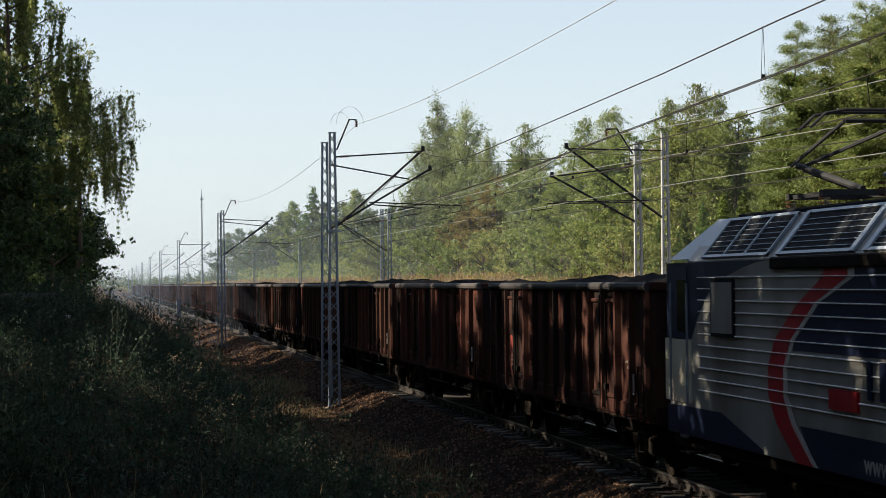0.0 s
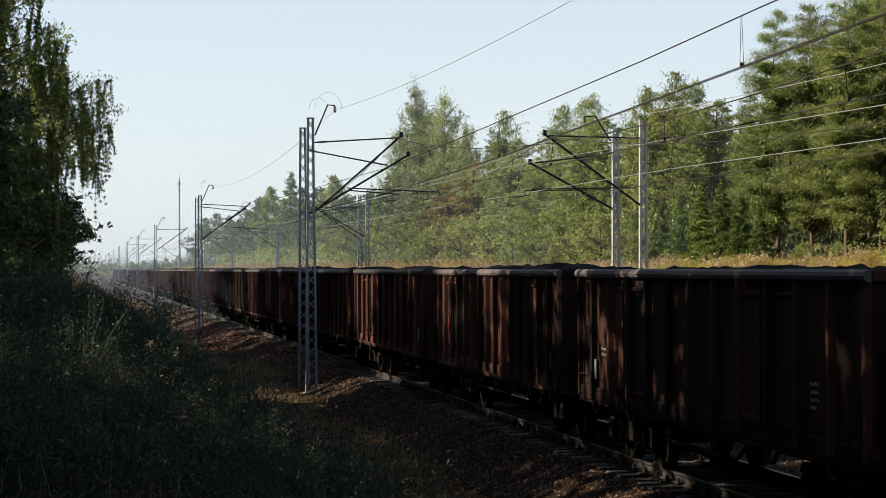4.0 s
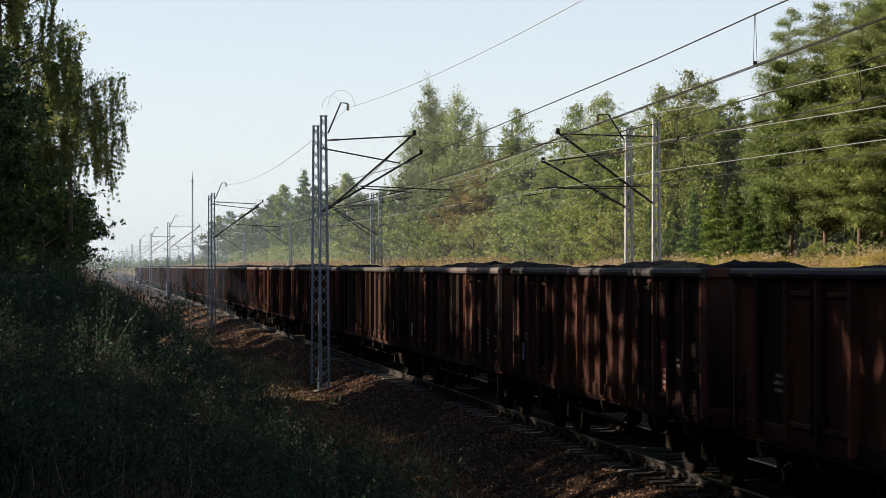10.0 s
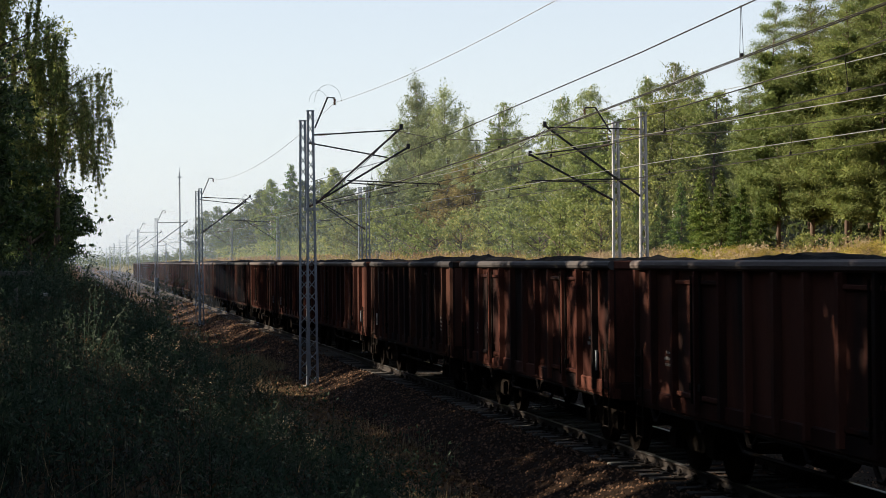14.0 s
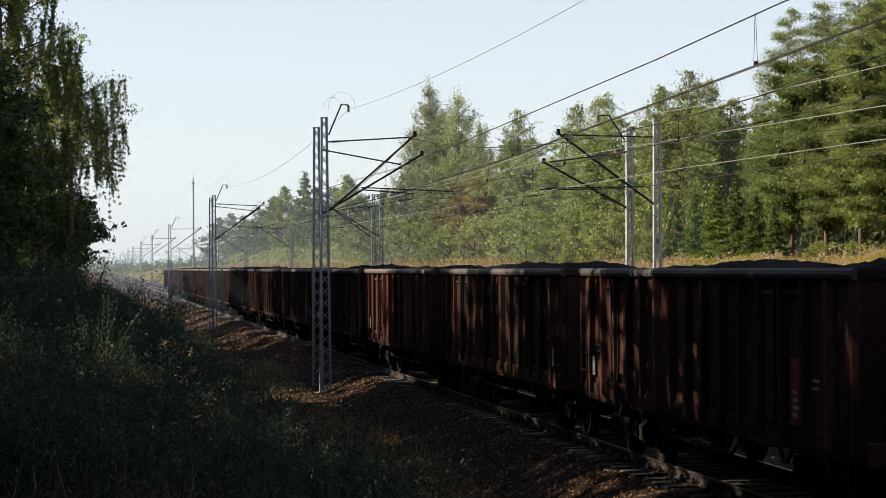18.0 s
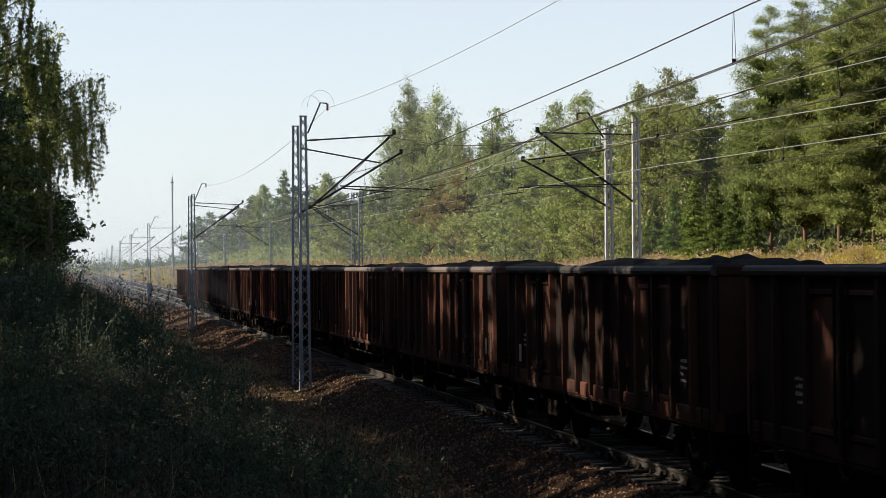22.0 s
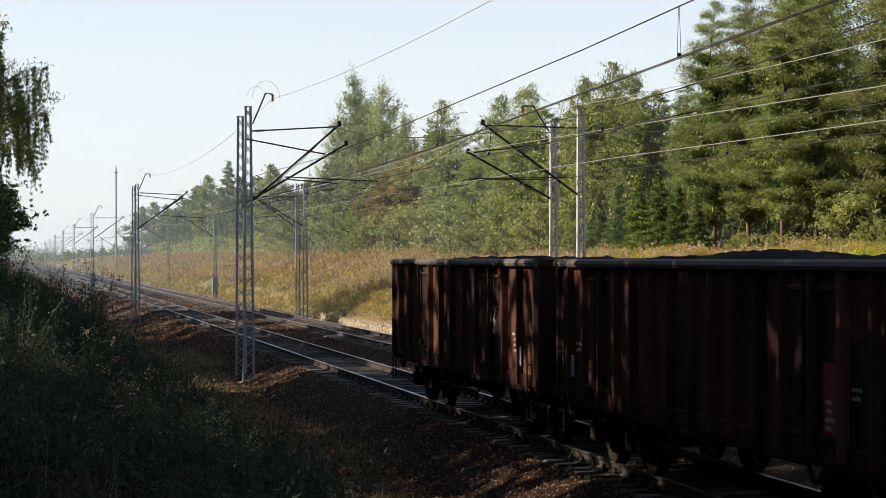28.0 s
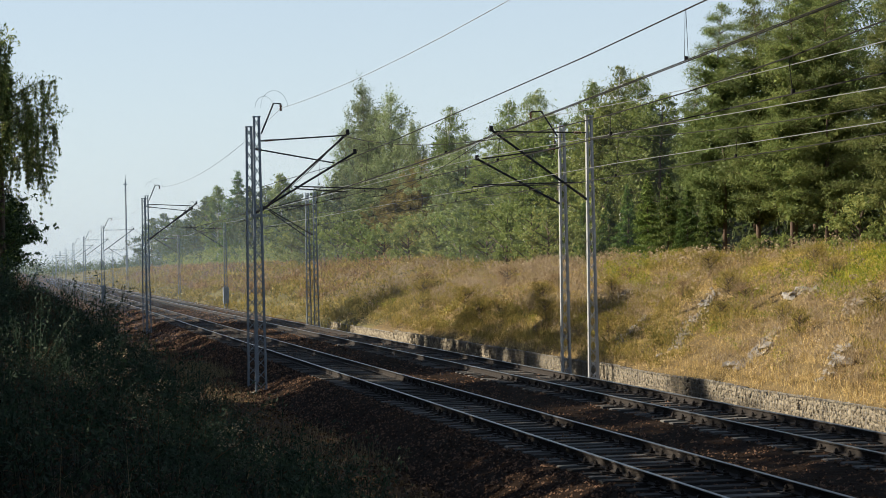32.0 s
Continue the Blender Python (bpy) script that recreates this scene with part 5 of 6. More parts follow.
    dr = {"weeping": 0.6, "birch": 0.35, "spruce": 0.3}.get(kind, 0.0)
    faces = leaf_faces(P, sz, rng, asp, dr)
    if kind in ("pine", "birch", "broad", "poplar") and size < 0.1:
        # larger sprays deep inside close the crown's core
        k = n_leaf // 10
        low_ = C[C[:, 2] < 0.8 * h]
        Q = low_[rng.choice(len(low_), size=k)] + rng.normal(size=(k, 3)) * 0.1
        ax_ = np.stack([np.interp(Q[:, 2], zs, bx_), np.interp(Q[:, 2], zs, by_)], 1)
        Q[:, :2] = ax_ + (Q[:, :2] - ax_) * rng.uniform(0.15, 0.62, (k, 1))
        Q[:, 2] -= 0.02 * h
        faces = np.concatenate([faces, leaf_faces(Q, size * 2.6 * rng.uniform(0.7, 1.3, k), rng, 0.5, dr)])
    part("crown", faces_mesh("crown", faces, [leaf]), None, t)
    return t


def plant(proto, used, x, y, s, rz, dz=0.0, label=""):
    m = Matrix.Translation((x, y, ground_z(x, y) + dz)) @ Matrix.Rotation(rz, 4, 'Z') @ Matrix.Scale(s, 4)
    if proto.name not in used:
        used.add(proto.name)
        proto.matrix_basis = m
        ob = proto
    else:
        ob = copy_thing(proto, pose(0, 0, 0))
        ob.matrix_basis = m
    if label:
        ob["label"] = label
    return ob


used = set()
birches = [tree("birch_tree", 11 + i, 11.0, "birch", 23000, 0.048, M_BIRCH, M_BIRCHBARK, "slender birch with yellowing green leaves at the wood's edge") for i in range(3)]
pines = [tree("pine_tree", 21 + i, 11.5, "pine", 46000, 0.060, M_PINE, M_PINEBARK, "tall pine with layered blue-green needles above the slope") for i in range(3)]
back_pines = [tree("pine_tree", 26 + i, 11.5, "pine", 13000, 0.105, M_PINE, M_PINEBARK, "tall pine standing deeper in the wood") for i in range(2)]
spruces = [tree("spruce_tree", 31 + i, 6.5, "spruce", 10000, 0.115, M_SPRUCE, M_BARK, "dense young spruce with fresh green needles") for i in range(2)]
poplars = [tree("poplar_tree", 41 + i, 15.0, "poplar", 17000, 0.070, M_ASPEN, M_BARK, "tall grey-green poplar with ragged upright limbs") for i in range(2)]
BROAD = ((M_ASPEN, "leafy green broadleaf tree at the wood's edge"), (M_AUTUMN, "browning broadleaf tree at the wood's edge"), (M_BIRCH, "yellow-green broadleaf tree at the wood's edge"))
broads = [tree("broadleaf_tree", 51 + i, 10.0, "broad", 22000, 0.060, BROAD[i][0], M_BARK, BROAD[i][1]) for i in range(3)]
far_broads = [tree("broadleaf_tree", 55 + i, 10.0, "broad", 5000, 0.14, M_FARLEAF, M_BARK, "distant broadleaf tree in haze along the line", loose=2.0) for i in range(2)]
far_birch = tree("birch_tree", 58, 11.0, "birch", 7000, 0.12, M_BIRCH, M_BIRCHBARK, "distant birch in haze along the line", loose=1.8)
shrubs = [tree("shrub", 61 + i, 2.6, "shrub", 3800, 0.055, [M_YELLOWBIRCH, M_BIRCH][i], M_BARK, "leafy green shrub on the slope's crest", "shrub") for i in range(2)]
dark_shrub = tree("shrub", 65, 2.6, "shrub", 4500, 0.055, M_LEAFDARK, M_BARK, "leafy shrub under the verge trees, coloured dark for shade", "shrub")
darks = [tree("shade_tree", 71 + i, 13.0, "broad", 6200, 0.19, M_LEAFDARK, M_BARK, "dense verge tree, its leaves coloured dark for shade") for i in range(2)]
fine_dark = tree("shade_tree", 75, 10.0, "broad", 22000, 0.068, M_LEAFDARK, M_BARK, "dense verge tree, its leaves coloured dark for shade")
# The next two kinds stand out of view, added only to cast shade.
tall_darks = [tree("shade_tree", 87 + i, 20.0, "broad", 4300, 0.22, M_LEAFDARK, M_BARK, "unseen tall tree added behind the verge to shade the line", wide=0.17, low=0.30) for i in range(2)]
high_darks = [tree("shade_tree", 77 + i, 12.2, "broad", 6200, 0.17, M_LEAFDARK, M_BARK, "out-of-view tree added so its high crown shades the verge", wide=0.33, low=0.5) for i in range(2)]
weeps = [tree("weeping_birch", 81, 11.0, "weeping", 60000, 0.045, M_YELLOWBIRCH, M_BARK, "tall weeping birch over the verge, leaf colour yellowed for sunlight", wide=0.165, low=0.30),
         tree("weeping_birch", 84, 8.3, "weeping", 46000, 0.038, M_YELLOWBIRCH, M_BARK, "weeping birch with hanging leafy twigs over the verge", wide=0.25, low=0.49)]

R = random.Random(77)
# wood along the right-hand slope's crest, front row by kind
EDGE_NEAR = (
    (79.8, 28.2, 'pine', 0.90), (75.2, 28, 'pine', 0.88), (70.6, 27.6, 'pine', 0.87), (69.3, 28.4, 'pine', 0.83), (64.6, 31.5, 'pine', 0.83), (62.3, 28.2, 'pine', 0.78),
    (58.9, 28, 'pine', 0.77), (57.3, 28.5, 'pine', 0.75), (87, 29.5, 'pine', 0.67), (96, 26.8, 'spruce', 0.48), (93.4, 27.2, 'spruce', 0.52), (89.5, 27, 'spruce', 0.56),
    (87.7, 27.4, 'spruce', 0.61), (83.6, 27, 'spruce', 0.61), (80.4, 26.8, 'spruce', 0.51), (77.3, 26.6, 'spruce', 0.42), (98.9, 29.5, 'birch', 0.92), (97.8, 30.2, 'birch', 0.87),
    (104.9, 29.8, 'birch', 0.91), (92.4, 29.5, 'broad2', 0.78),
)
EDGE_MIDDLE = (
    (99.8, 29, 'broad2', 0.82), (116, 29.5, 'birch', 0.93), (122, 29.2, 'birch', 0.93), (115.7, 28.6, 'birch', 0.74), (112.4, 29.8, 'broad2', 0.84), (124.7, 28.8, 'broad2', 0.75),
    (142.8, 30, 'birch', 1.05), (150.6, 30.5, 'spruce', 1.47), (138.2, 30, 'broad0', 0.91), (148.1, 28.8, 'broad1', 0.79), (126.7, 28.2, 'birch', 0.53), (182.3, 30.2, 'poplar', 1.06),
    (168, 30.4, 'poplar', 0.94), (191.4, 30, 'poplar', 0.87), (160.6, 30.5, 'poplar', 0.74), (171, 29.4, 'poplar', 0.86), (156.6, 28.4, 'broad1', 0.69), (169.4, 28.3, 'broad0', 0.70),
    (187, 28.6, 'broad0', 0.88), (200.8, 28.4, 'broad2', 0.78),
)
EDGE_FAR = (
    (197.5, 28.6, 'birch', 0.65), (242.2, 30, 'birch', 1.05), (258.2, 30, 'broad0', 1.05), (294.6, 30, 'spruce', 2.13), (276.9, 30, 'broad0', 1.09), (324.1, 30, 'birch', 1.21),
    (339.4, 29.5, 'broad0', 1.21), (369.1, 30, 'broad2', 1.06), (222.9, 29, 'broad2', 0.78), (453.5, 30, 'broad0', 1.24), (499.2, 30, 'broad0', 1.29), (415.7, 30, 'broad2', 1.09),
    (379.1, 29, 'broad0', 0.86), (577.3, 31, 'broad0', 0.62), (654.5, 31, 'broad0', 0.45), (750.3, 31, 'broad2', 0.40), (864.6, 31, 'broad0', 0.42), (1018.9, 31, 'broad0', 0.46),
    (1239.4, 31, 'broad2', 0.5),
)
KIND = {'pine': pines, 'spruce': spruces, 'poplar': poplars, 'birch': birches, 'broad0': broads[:1], 'broad1': broads[1:2], 'broad2': broads[2:]}
FAR = {'birch': [far_birch], 'poplar': poplars, 'broad0': far_broads[:1], 'broad1': broads[1:2], 'broad2': far_broads[1:]}
for y, x, k, s in EDGE_NEAR + EDGE_MIDDLE + EDGE_FAR:
    pool = KIND[k] if y < 145 or k == 'spruce' else FAR[k]
    plant(pool[R.randrange(len(pool))], used, x, y, s, R.uniform(0, 6.28))
# taller pines behind close the wood's top
for y, x, s in ((56, 33, 1.15), (60, 31.5, 1.10), (64.5, 33.5, 1.18), (69, 32, 1.12), (73.5, 33.5, 1.16), (78, 32.4, 1.10), (83, 33.5, 1.08), (81.5, 30.2, 0.88), (77.5, 30.4, 0.90), (73.0, 30.3, 0.92), (52, 32, 1.15), (55, 36, 1.28), (62, 36.5, 1.30), (70, 36.5, 1.30), (78, 37, 1.28)):
    plant(back_pines[R.randrange(2)], used, x, y, s, R.uniform(0, 6.28))
# second row fills the wood's depth
y = 52.0
while y < 420:
    k = R.choice(('pine', 'pine', 'broad0') if y < 95 else ('broad0', 'birch', 'spruce', 'broad1', 'broad2'))
    s = {'pine': 1.0, 'spruce': 1.4}.get(k, 0.95) * (1.0 + max(0, y - 180) * 0.0016)
    pool = back_pines if k == 'pine' else FAR.get(k, KIND[k])
    plant(pool[R.randrange(len(pool))], used, R.uniform(33, 38), y, s * R.uniform(0.75, 0.9), R.uniform(0, 6.28))
    y += R.uniform(5.0, 7.5) * (1 + max(0, y - 100) * 0.006)
for y, x, s in ((60, 26.6, 0.4), (68, 26.3, 0.33), (73, 26.9, 0.4), (95, 26.8, 0.8), (101, 26.2, 1.0), (106, 26.6, 1.2), (111, 26.4, 1.3), (117, 26.6, 1.1), (124, 26.5, 1.3), (133, 26.8, 1.2), (143, 26.8, 1.4),
                (154, 27, 1.3), (165, 27, 1.5), (180, 27.3, 1.6), (196, 27, 1.7), (212, 27.2, 1.6), (57, 27.0, 0.6), (54, 27.5, 0.8), (64.0, 27.4, 0.85)):
    plant(shrubs[R.randrange(2)], used, x, y, s, R.uniform(0, 6.28))
slope_bush = tree("shrub", 67, 1.3, "shrub", 2600, 0.029, M_OLIVE, M_BARK, "bushy olive shrub in the dry grass of the slope", "shrub")
brown_bush = tree("shrub", 68, 1.3, "shrub", 2200, 0.022, M_BROWN, M_BARK, "withered brown shrub with arching twigs on the slope", "shrub")
for y, x, s in ((71.8, 21.0, 0.55), (55.0, 22.7, 0.6), (62.0, 22.0, 0.5), (58.2, 20.4, 0.45), (54.4, 20.9, 0.5), (50.6, 19.9, 0.5), (47.6, 20.8, 0.55), (49.0, 23.0, 0.6), (45.5, 21.9, 0.5), (66.5, 19.3, 0.5), (75.8, 19.5, 0.6),
                (80.4, 20.6, 0.7), (86.0, 19.2, 0.7), (92.5, 20.0, 0.8), (98.0, 19.0, 0.8), (105.0, 20.4, 0.9), (68.5, 23.6, 0.6), (61.0, 24.6, 0.6)):
    plant(slope_bush, used, x, y, s, R.uniform(0, 6.28))
for y, x, s in ((56.0, 23.1, 0.75), (52.4, 23.9, 0.6), (59.6, 21.7, 0.5), (65.4, 21.6, 0.5), (74.2, 22.4, 0.6), (84.0, 22.2, 0.7), (95.0, 22.6, 0.8), (47.9, 22.4, 0.6), (109.0, 21.4, 0.9)):
    plant(brown_bush, used, x, y, s, R.uniform(0, 6.28))
# verge trees on the camera's side, many of them unseen and added to shade the tracks
plant(weeps[0], used, -3.0, 66.0, 1.14, 0.6)
plant(weeps[1], used, -0.80, 68.0, 0.97, 2.6)
for y, x, s in ((57, -3.9, 0.86), (77, -2.3, 0.5), (54.5, -4.4, 0.85), (70, -2.1, 0.52), (74, -4.3, 1.1), (79, -3.2, 0.70), (52, -4.6, 0.85), (85, -3.6, 0.75)):
    plant(fine_dark, used, x, y, s, R.uniform(0, 6.28))
for y, x, s in ((46, -6.3, 1.2), (41.4, -6.8, 1.25), (51, -7.5, 1.2)):
    plant(fine_dark, used, x, y, s, R.uniform(0, 6.28))
for y, x, s in ((40, -8.0, 1.05), (26.6, -8.2, 1.0), (21.5, -8.5, 1.05), (16, -9, 1.05), (11, -9, 1.05), (5, -9, 1.0),
                (-2, -8, 1.0), (-9, -7, 1.0), (-16, -5, 1.0), (-18, 3, 1.0), (-19, -12, 1.1), (59, -9.5, 0.95), (73, -9.0, 0.85), (80, -8.5, 0.85), (91, -8.0, 0.8), (98, -8, 0.85), (106, -8.5, 0.9), (115, -9, 0.9), (126, -9, 0.9), (136, -9.5, 0.95), (147, -10, 0.95), (159, -10, 0.95), (172, -10.5, 0.95), (187, -11, 1.0), (203, -11.5, 1.0)):
    plant(darks[R.randrange(2)], used, x, y, s, R.uniform(0, 6.28))
for y, x in ((-8, -3.5), (1, -4.5), (8, -4.6), (15, -4.6), (21, -4.9), (27, -4.9), (31.6, -5.4)):
    plant(high_darks[R.randrange(2)], used, x, y, R.uniform(0.90, 0.97), R.uniform(0, 6.28))
for y, s in ((54, 0.96), (58, 0.98), (72, 1.12), (77, 1.2), (83, 1.14), (89, 1.2), (95, 1.15), (121, 1.25), (127, 1.2)):
    plant(tall_darks[R.randrange(2)], used, -15.5, y, s, R.uniform(0, 6.28))
y = -20.0
while y < 56:
    plant(tall_darks[R.randrange(2)], used, R.uniform(-17, -14), y, R.choice((0.68, 0.72, 0.74, 0.98)) * R.uniform(0.95, 1.05), R.uniform(0, 6.28))
    y += R.uniform(6.5, 9.5)
for y, x, s in ((44, -3.9, 0.9), (48, -3.9, 1.1), (52, -3.5, 1.2), (56, -3.1, 1.2), (60, -2.9, 0.7), (64, -2.6, 0.6), (68, -1.6, 1.2), (72, -1.4, 1.3), (77, -1.6, 1.3), (83, -1.9, 1.2), (90, -2.0, 1.4), (98, -2.2, 1.5)):
    plant(dark_shrub, used, x, y, s, R.uniform(0, 6.28))

# whatever kind has found no place yet stands deep in the wood
spare = random.Random(3)
for proto in birches + pines + back_pines + spruces + poplars + broads + far_broads + [far_birch] + shrubs + darks + tall_darks + high_darks:
    if proto.name not in used:
        plant(proto, used, spare.uniform(34, 38), spare.uniform(100, 130), 0.8, spare.uniform(0, 6.28))

# what stands on the verge: a railing, a cut stump
fe = thing("railing", "old grey wooden railing in the verge grass", "fence", pose(-5.4, 45.0, ground_z(-3.5, 45.0)))
for k in range(3):
    part("post", Geo().box(2.0 * k - 0.05, 2.0 * k + 0.05, -0.05, 0.05, -0.3, 0.78, 0.01), M_FENCE, fe)
part("top_rail", Geo().box(-0.3, 4.4, -0.03, 0.03, 0.70, 0.80, 0.012), M_FENCE, fe)
st_ = thing("tree_stump", "cut tree stump with a pale sawn top in the weeds", "stump", pose(-0.75, 44.0, ground_z(-0.75, 44.0)))
part("stump_wood", Geo().rod((0, 0, -0.2), (0, 0, 0.55), 0.19, 12, 0.16), M_BARK, st_)
part("sawn_top", Geo().rod((0, 0, 0.55), (0.01, -0.01, 0.565), 0.13, 12), M_CONC, st_, "pale sawn wood")
# white crossing gate far down the line
gt = thing("crossing_gate", "white railed crossing gate far down the line", "gate", pose(19.5, 600, -0.6))
for k in range(5):
    part("post", Geo().box(-3 + 1.4 * k, -2.85 + 1.4 * k, -0.06, 0.06, -0.4, 2.4), M_WHITE, gt)
for z in (1.0, 1.6, 2.3):
    part("bar", Geo().box(-3.1, 3.0, -0.04, 0.04, z, z + 0.16), M_WHITE, gt)

# far woods closing the view
rng = np.random.default_rng(9)
cent, szs = [], []
for i in range(160):
    x, y = rng.uniform(-260, 190), rng.uniform(820, 1000)
    hh = rng.uniform(4.0, 6.6)
    n = 330
    u = rng.normal(size=(n, 3)) * np.array([3.0, 3.0, 0.30 * hh]) + np.array([x, y, hh * 0.55 + 1])
    u[:, 2] = np.clip(u[:, 2], 0.5, None)
    cent.append(u)
    szs.append(rng.uniform(0.16, 0.38, n))
solid("far_woods", faces_mesh("far_woods", leaf_faces(np.concatenate(cent), np.concatenate(szs), rng, 0.7), [M_FARLEAF]), None, "low band of distant woods on the horizon", "woods", kind="stuff")


n = 24000
C = np.stack([rng.uniform(36, 46, n), 45 * (330 / 45) ** rng.random(n), rng.uniform(3.2, 9.5, n)], 1)
C[:, 2] -= np.where(C[:, 1] < 95, 0.8, 0.0)
C[:, 2] += np.clip(C[:, 1] - 120, 0, None) * 0.012
n2 = 24000
C2 = np.stack([rng.uniform(29, 46, n2), 210 * (900 / 210) ** rng.random(n2), rng.random(n2)], 1)
C2[:, 2] = 2.6 + C2[:, 2] * np.where(C2[:, 1] < 540, 6.4, 2.6)
n3 = 7000
C3 = np.stack([rng.uniform(29.5, 35, n3), rng.uniform(50, 100, n3), rng.uniform(2.8, 6.2, n3)], 1)
C = np.concatenate([C, C2, C3])
solid("woods_interior", faces_mesh("woods_interior", leaf_faces(C, np.concatenate([rng.uniform(0.2, 0.45, n), rng.uniform(0.12, 0.27, n2), rng.uniform(0.08, 0.2, n3)]), rng, 0.6), [M_INNER]), None, "dark dense inner wood behind the edge trees", "woods", kind="stuff")

# unseen leaf screen behind the verge, added to block low sky light from the train
n = 16000
C = np.stack([rng.uniform(-27, -18.5, n), rng.uniform(-45, 150, n), rng.uniform(1.5, 14, n)], 1)
solid("verge_woods_interior", faces_mesh("verge_woods_interior", leaf_faces(C, rng.uniform(0.4, 0.9, n), rng, 0.6), [M_LEAFDARK]), None, "unseen leaf screen added behind the verge to block sky light", "woods", kind="stuff")

# ---------------------------------------------------------------- grasses and weeds
def blades(n, xr, yr, hr, wr, rng, keep=None, lean=0.35, per=6, spread=0.09, dens_far=0.0, leafy=False):
    """Tufts of narrow pointed blades standing on the ground."""
    xs = rng.uniform(*xr, n)
    u = rng.random(n)
    k = dens_far                      # above 0 thins the tufts with distance
    ys = yr[0] * (yr[1] / yr[0]) ** u if k else yr[0] + (yr[1] - yr[0]) * u
    if keep is not None:
        ok = np.array([keep(a, b) for a, b in zip(xs, ys)])
        xs, ys = xs[ok], ys[ok]
    zs = np.array([ground_z(a, b) for a, b in zip(xs, ys)])
    m = len(xs)
    hh = rng.uniform(*hr, m)
    base = np.repeat(np.stack([xs, ys, zs - 0.03], 1), per, 0) + np.concatenate([rng.normal(0, spread, (m * per, 2)), np.zeros((m * per, 1))], 1)
    H = np.repeat(hh, per) * rng.uniform(0.55, 1.15, m * per)
    a = rng.uniform(0, 2 * np.pi, m * per)
    out = np.stack([np.cos(a), np.sin(a)], 1)
    ln = np.abs(rng.normal(0, lean, m * per))
    w = rng.uniform(*wr, m * per)
    side = np.stack([-out[:, 1], out[:, 0]], 1) * w[:, None]
    mid, tip = base.copy(), base.copy()
    mid[:, :2] += out * (ln * H * 0.30)[:, None]
    mid[:, 2] += H * 0.58
    tip[:, :2] += out * (ln * H * 0.85)[:, None]
    tip[:, 2] += H * (1 - 0.22 * np.minimum(ln, 1.5))
    z0 = np.zeros((m * per, 1))
    s3 = np.concatenate([side, z0], 1)
    if not leafy:
        return np.stack([base - s3, base + s3, tip], 1)
    return np.concatenate([np.stack([base, mid + s3, mid - s3], 1), np.stack([mid - s3, mid + s3, tip], 1)])


def patch(f, thr):
    return lambda x, y: noise.noise((x * f, y * f * 0.7, 4.4)) > thr


rng = np.random.default_rng(31)
slope_x, slope_y = (18.0, 27.5), (26, 150)
q = np.concatenate([blades(9000, slope_x, slope_y, (0.14, 0.34), (0.003, 0.007), rng, None, 1.2, per=8, spread=0.15, dens_far=1),
                    blades(2600, slope_x, slope_y, (0.3, 0.55), (0.003, 0.007), rng, patch(0.3, 0.05), 0.8, per=9, spread=0.12, dens_far=1),
                    blades(1500, (17.6, 18.9), (29, 90), (0.15, 0.42), (0.003, 0.008), rng, None, 1.3, per=9, spread=0.14, dens_far=1)])
solid("dry_grass", faces_mesh("dry_grass", q, [M_DRYGRASS]), None, "dry straw-coloured grass matted over the slope", "grass", kind="stuff")


def fuzzy(count, xr, yr, h, per, rng, length, width, keep=None, low=0.15):
    """Bushy clumps of fine leaning stems, each stem set with slender leaves or seed hairs."""
    xs, ys = rng.uniform(*xr, count), yr[0] * (yr[1] / yr[0]) ** rng.random(count)
    if keep is not None:
        ok = np.array([keep(a, b) for a, b in zip(xs, ys)])
        xs, ys = xs[ok], ys[ok]
    m = len(xs)
    zs = np.array([ground_z(a, b) for a, b in zip(xs, ys)])
    H = np.repeat(rng.uniform(0.5, 1.0, m) * h, per)
    base = np.repeat(np.stack([xs, ys, zs], 1), per, 0) + rng.normal(size=(m * per, 3)) * np.array([0.12, 0.14, 0.0])
    lean = rng.normal(0, 0.38, (m * per, 2)) + np.repeat(rng.normal(0, 0.15, (m, 2)), per, 0)
    tip = base + np.concatenate([lean * H[:, None], (H * rng.uniform(0.7, 1.0, m * per))[:, None]], 1)
    u = (low + (1 - low) * rng.random(m * per) ** 0.7)[:, None]
    c = base + (tip - base) * u
    d = (tip - base) / np.linalg.norm(tip - base, axis=1)[:, None] + rng.normal(0, 0.35, (m * per, 3))
    d /= np.linalg.norm(d, axis=1)[:, None]
    b = np.cross(d, rng.normal(size=(m * per, 3)))
    b /= np.linalg.norm(b, axis=1)[:, None] + 1e-9
    far = (1 + np.clip(np.repeat(ys, per) - 70, 0, None) * 0.008)[:, None]
    ln, w = rng.uniform(*length, (m * per, 1)) * far, rng.uniform(*width, (m * per, 1)) * far
    return np.stack([c - d * ln - b * w, c - d * ln + b * w, c + d * ln], 1)


m_ = 2600
tx, ty = rng.uniform(17.8, 27.3, m_), 28 * (150 / 28) ** rng.random(m_)
tz = np.array([ground_z(a, b) for a, b in zip(tx, ty)])
C = np.repeat(np.stack([tx, ty, tz + 0.10], 1), 34, 0) + rng.normal(size=(m_ * 34, 3)) * np.array([0.20, 0.26, 0.10])
C[:, 2] = np.maximum(C[:, 2], np.repeat(tz, 34))
solid("matted_grass", faces_mesh("matted_grass", leaf_faces(C, rng.uniform(0.05, 0.11, len(C)), rng, 0.06, -0.35), [M_DRYGRASS]), None, "matted tussocks of pale dry grass", "grass", kind="stuff")
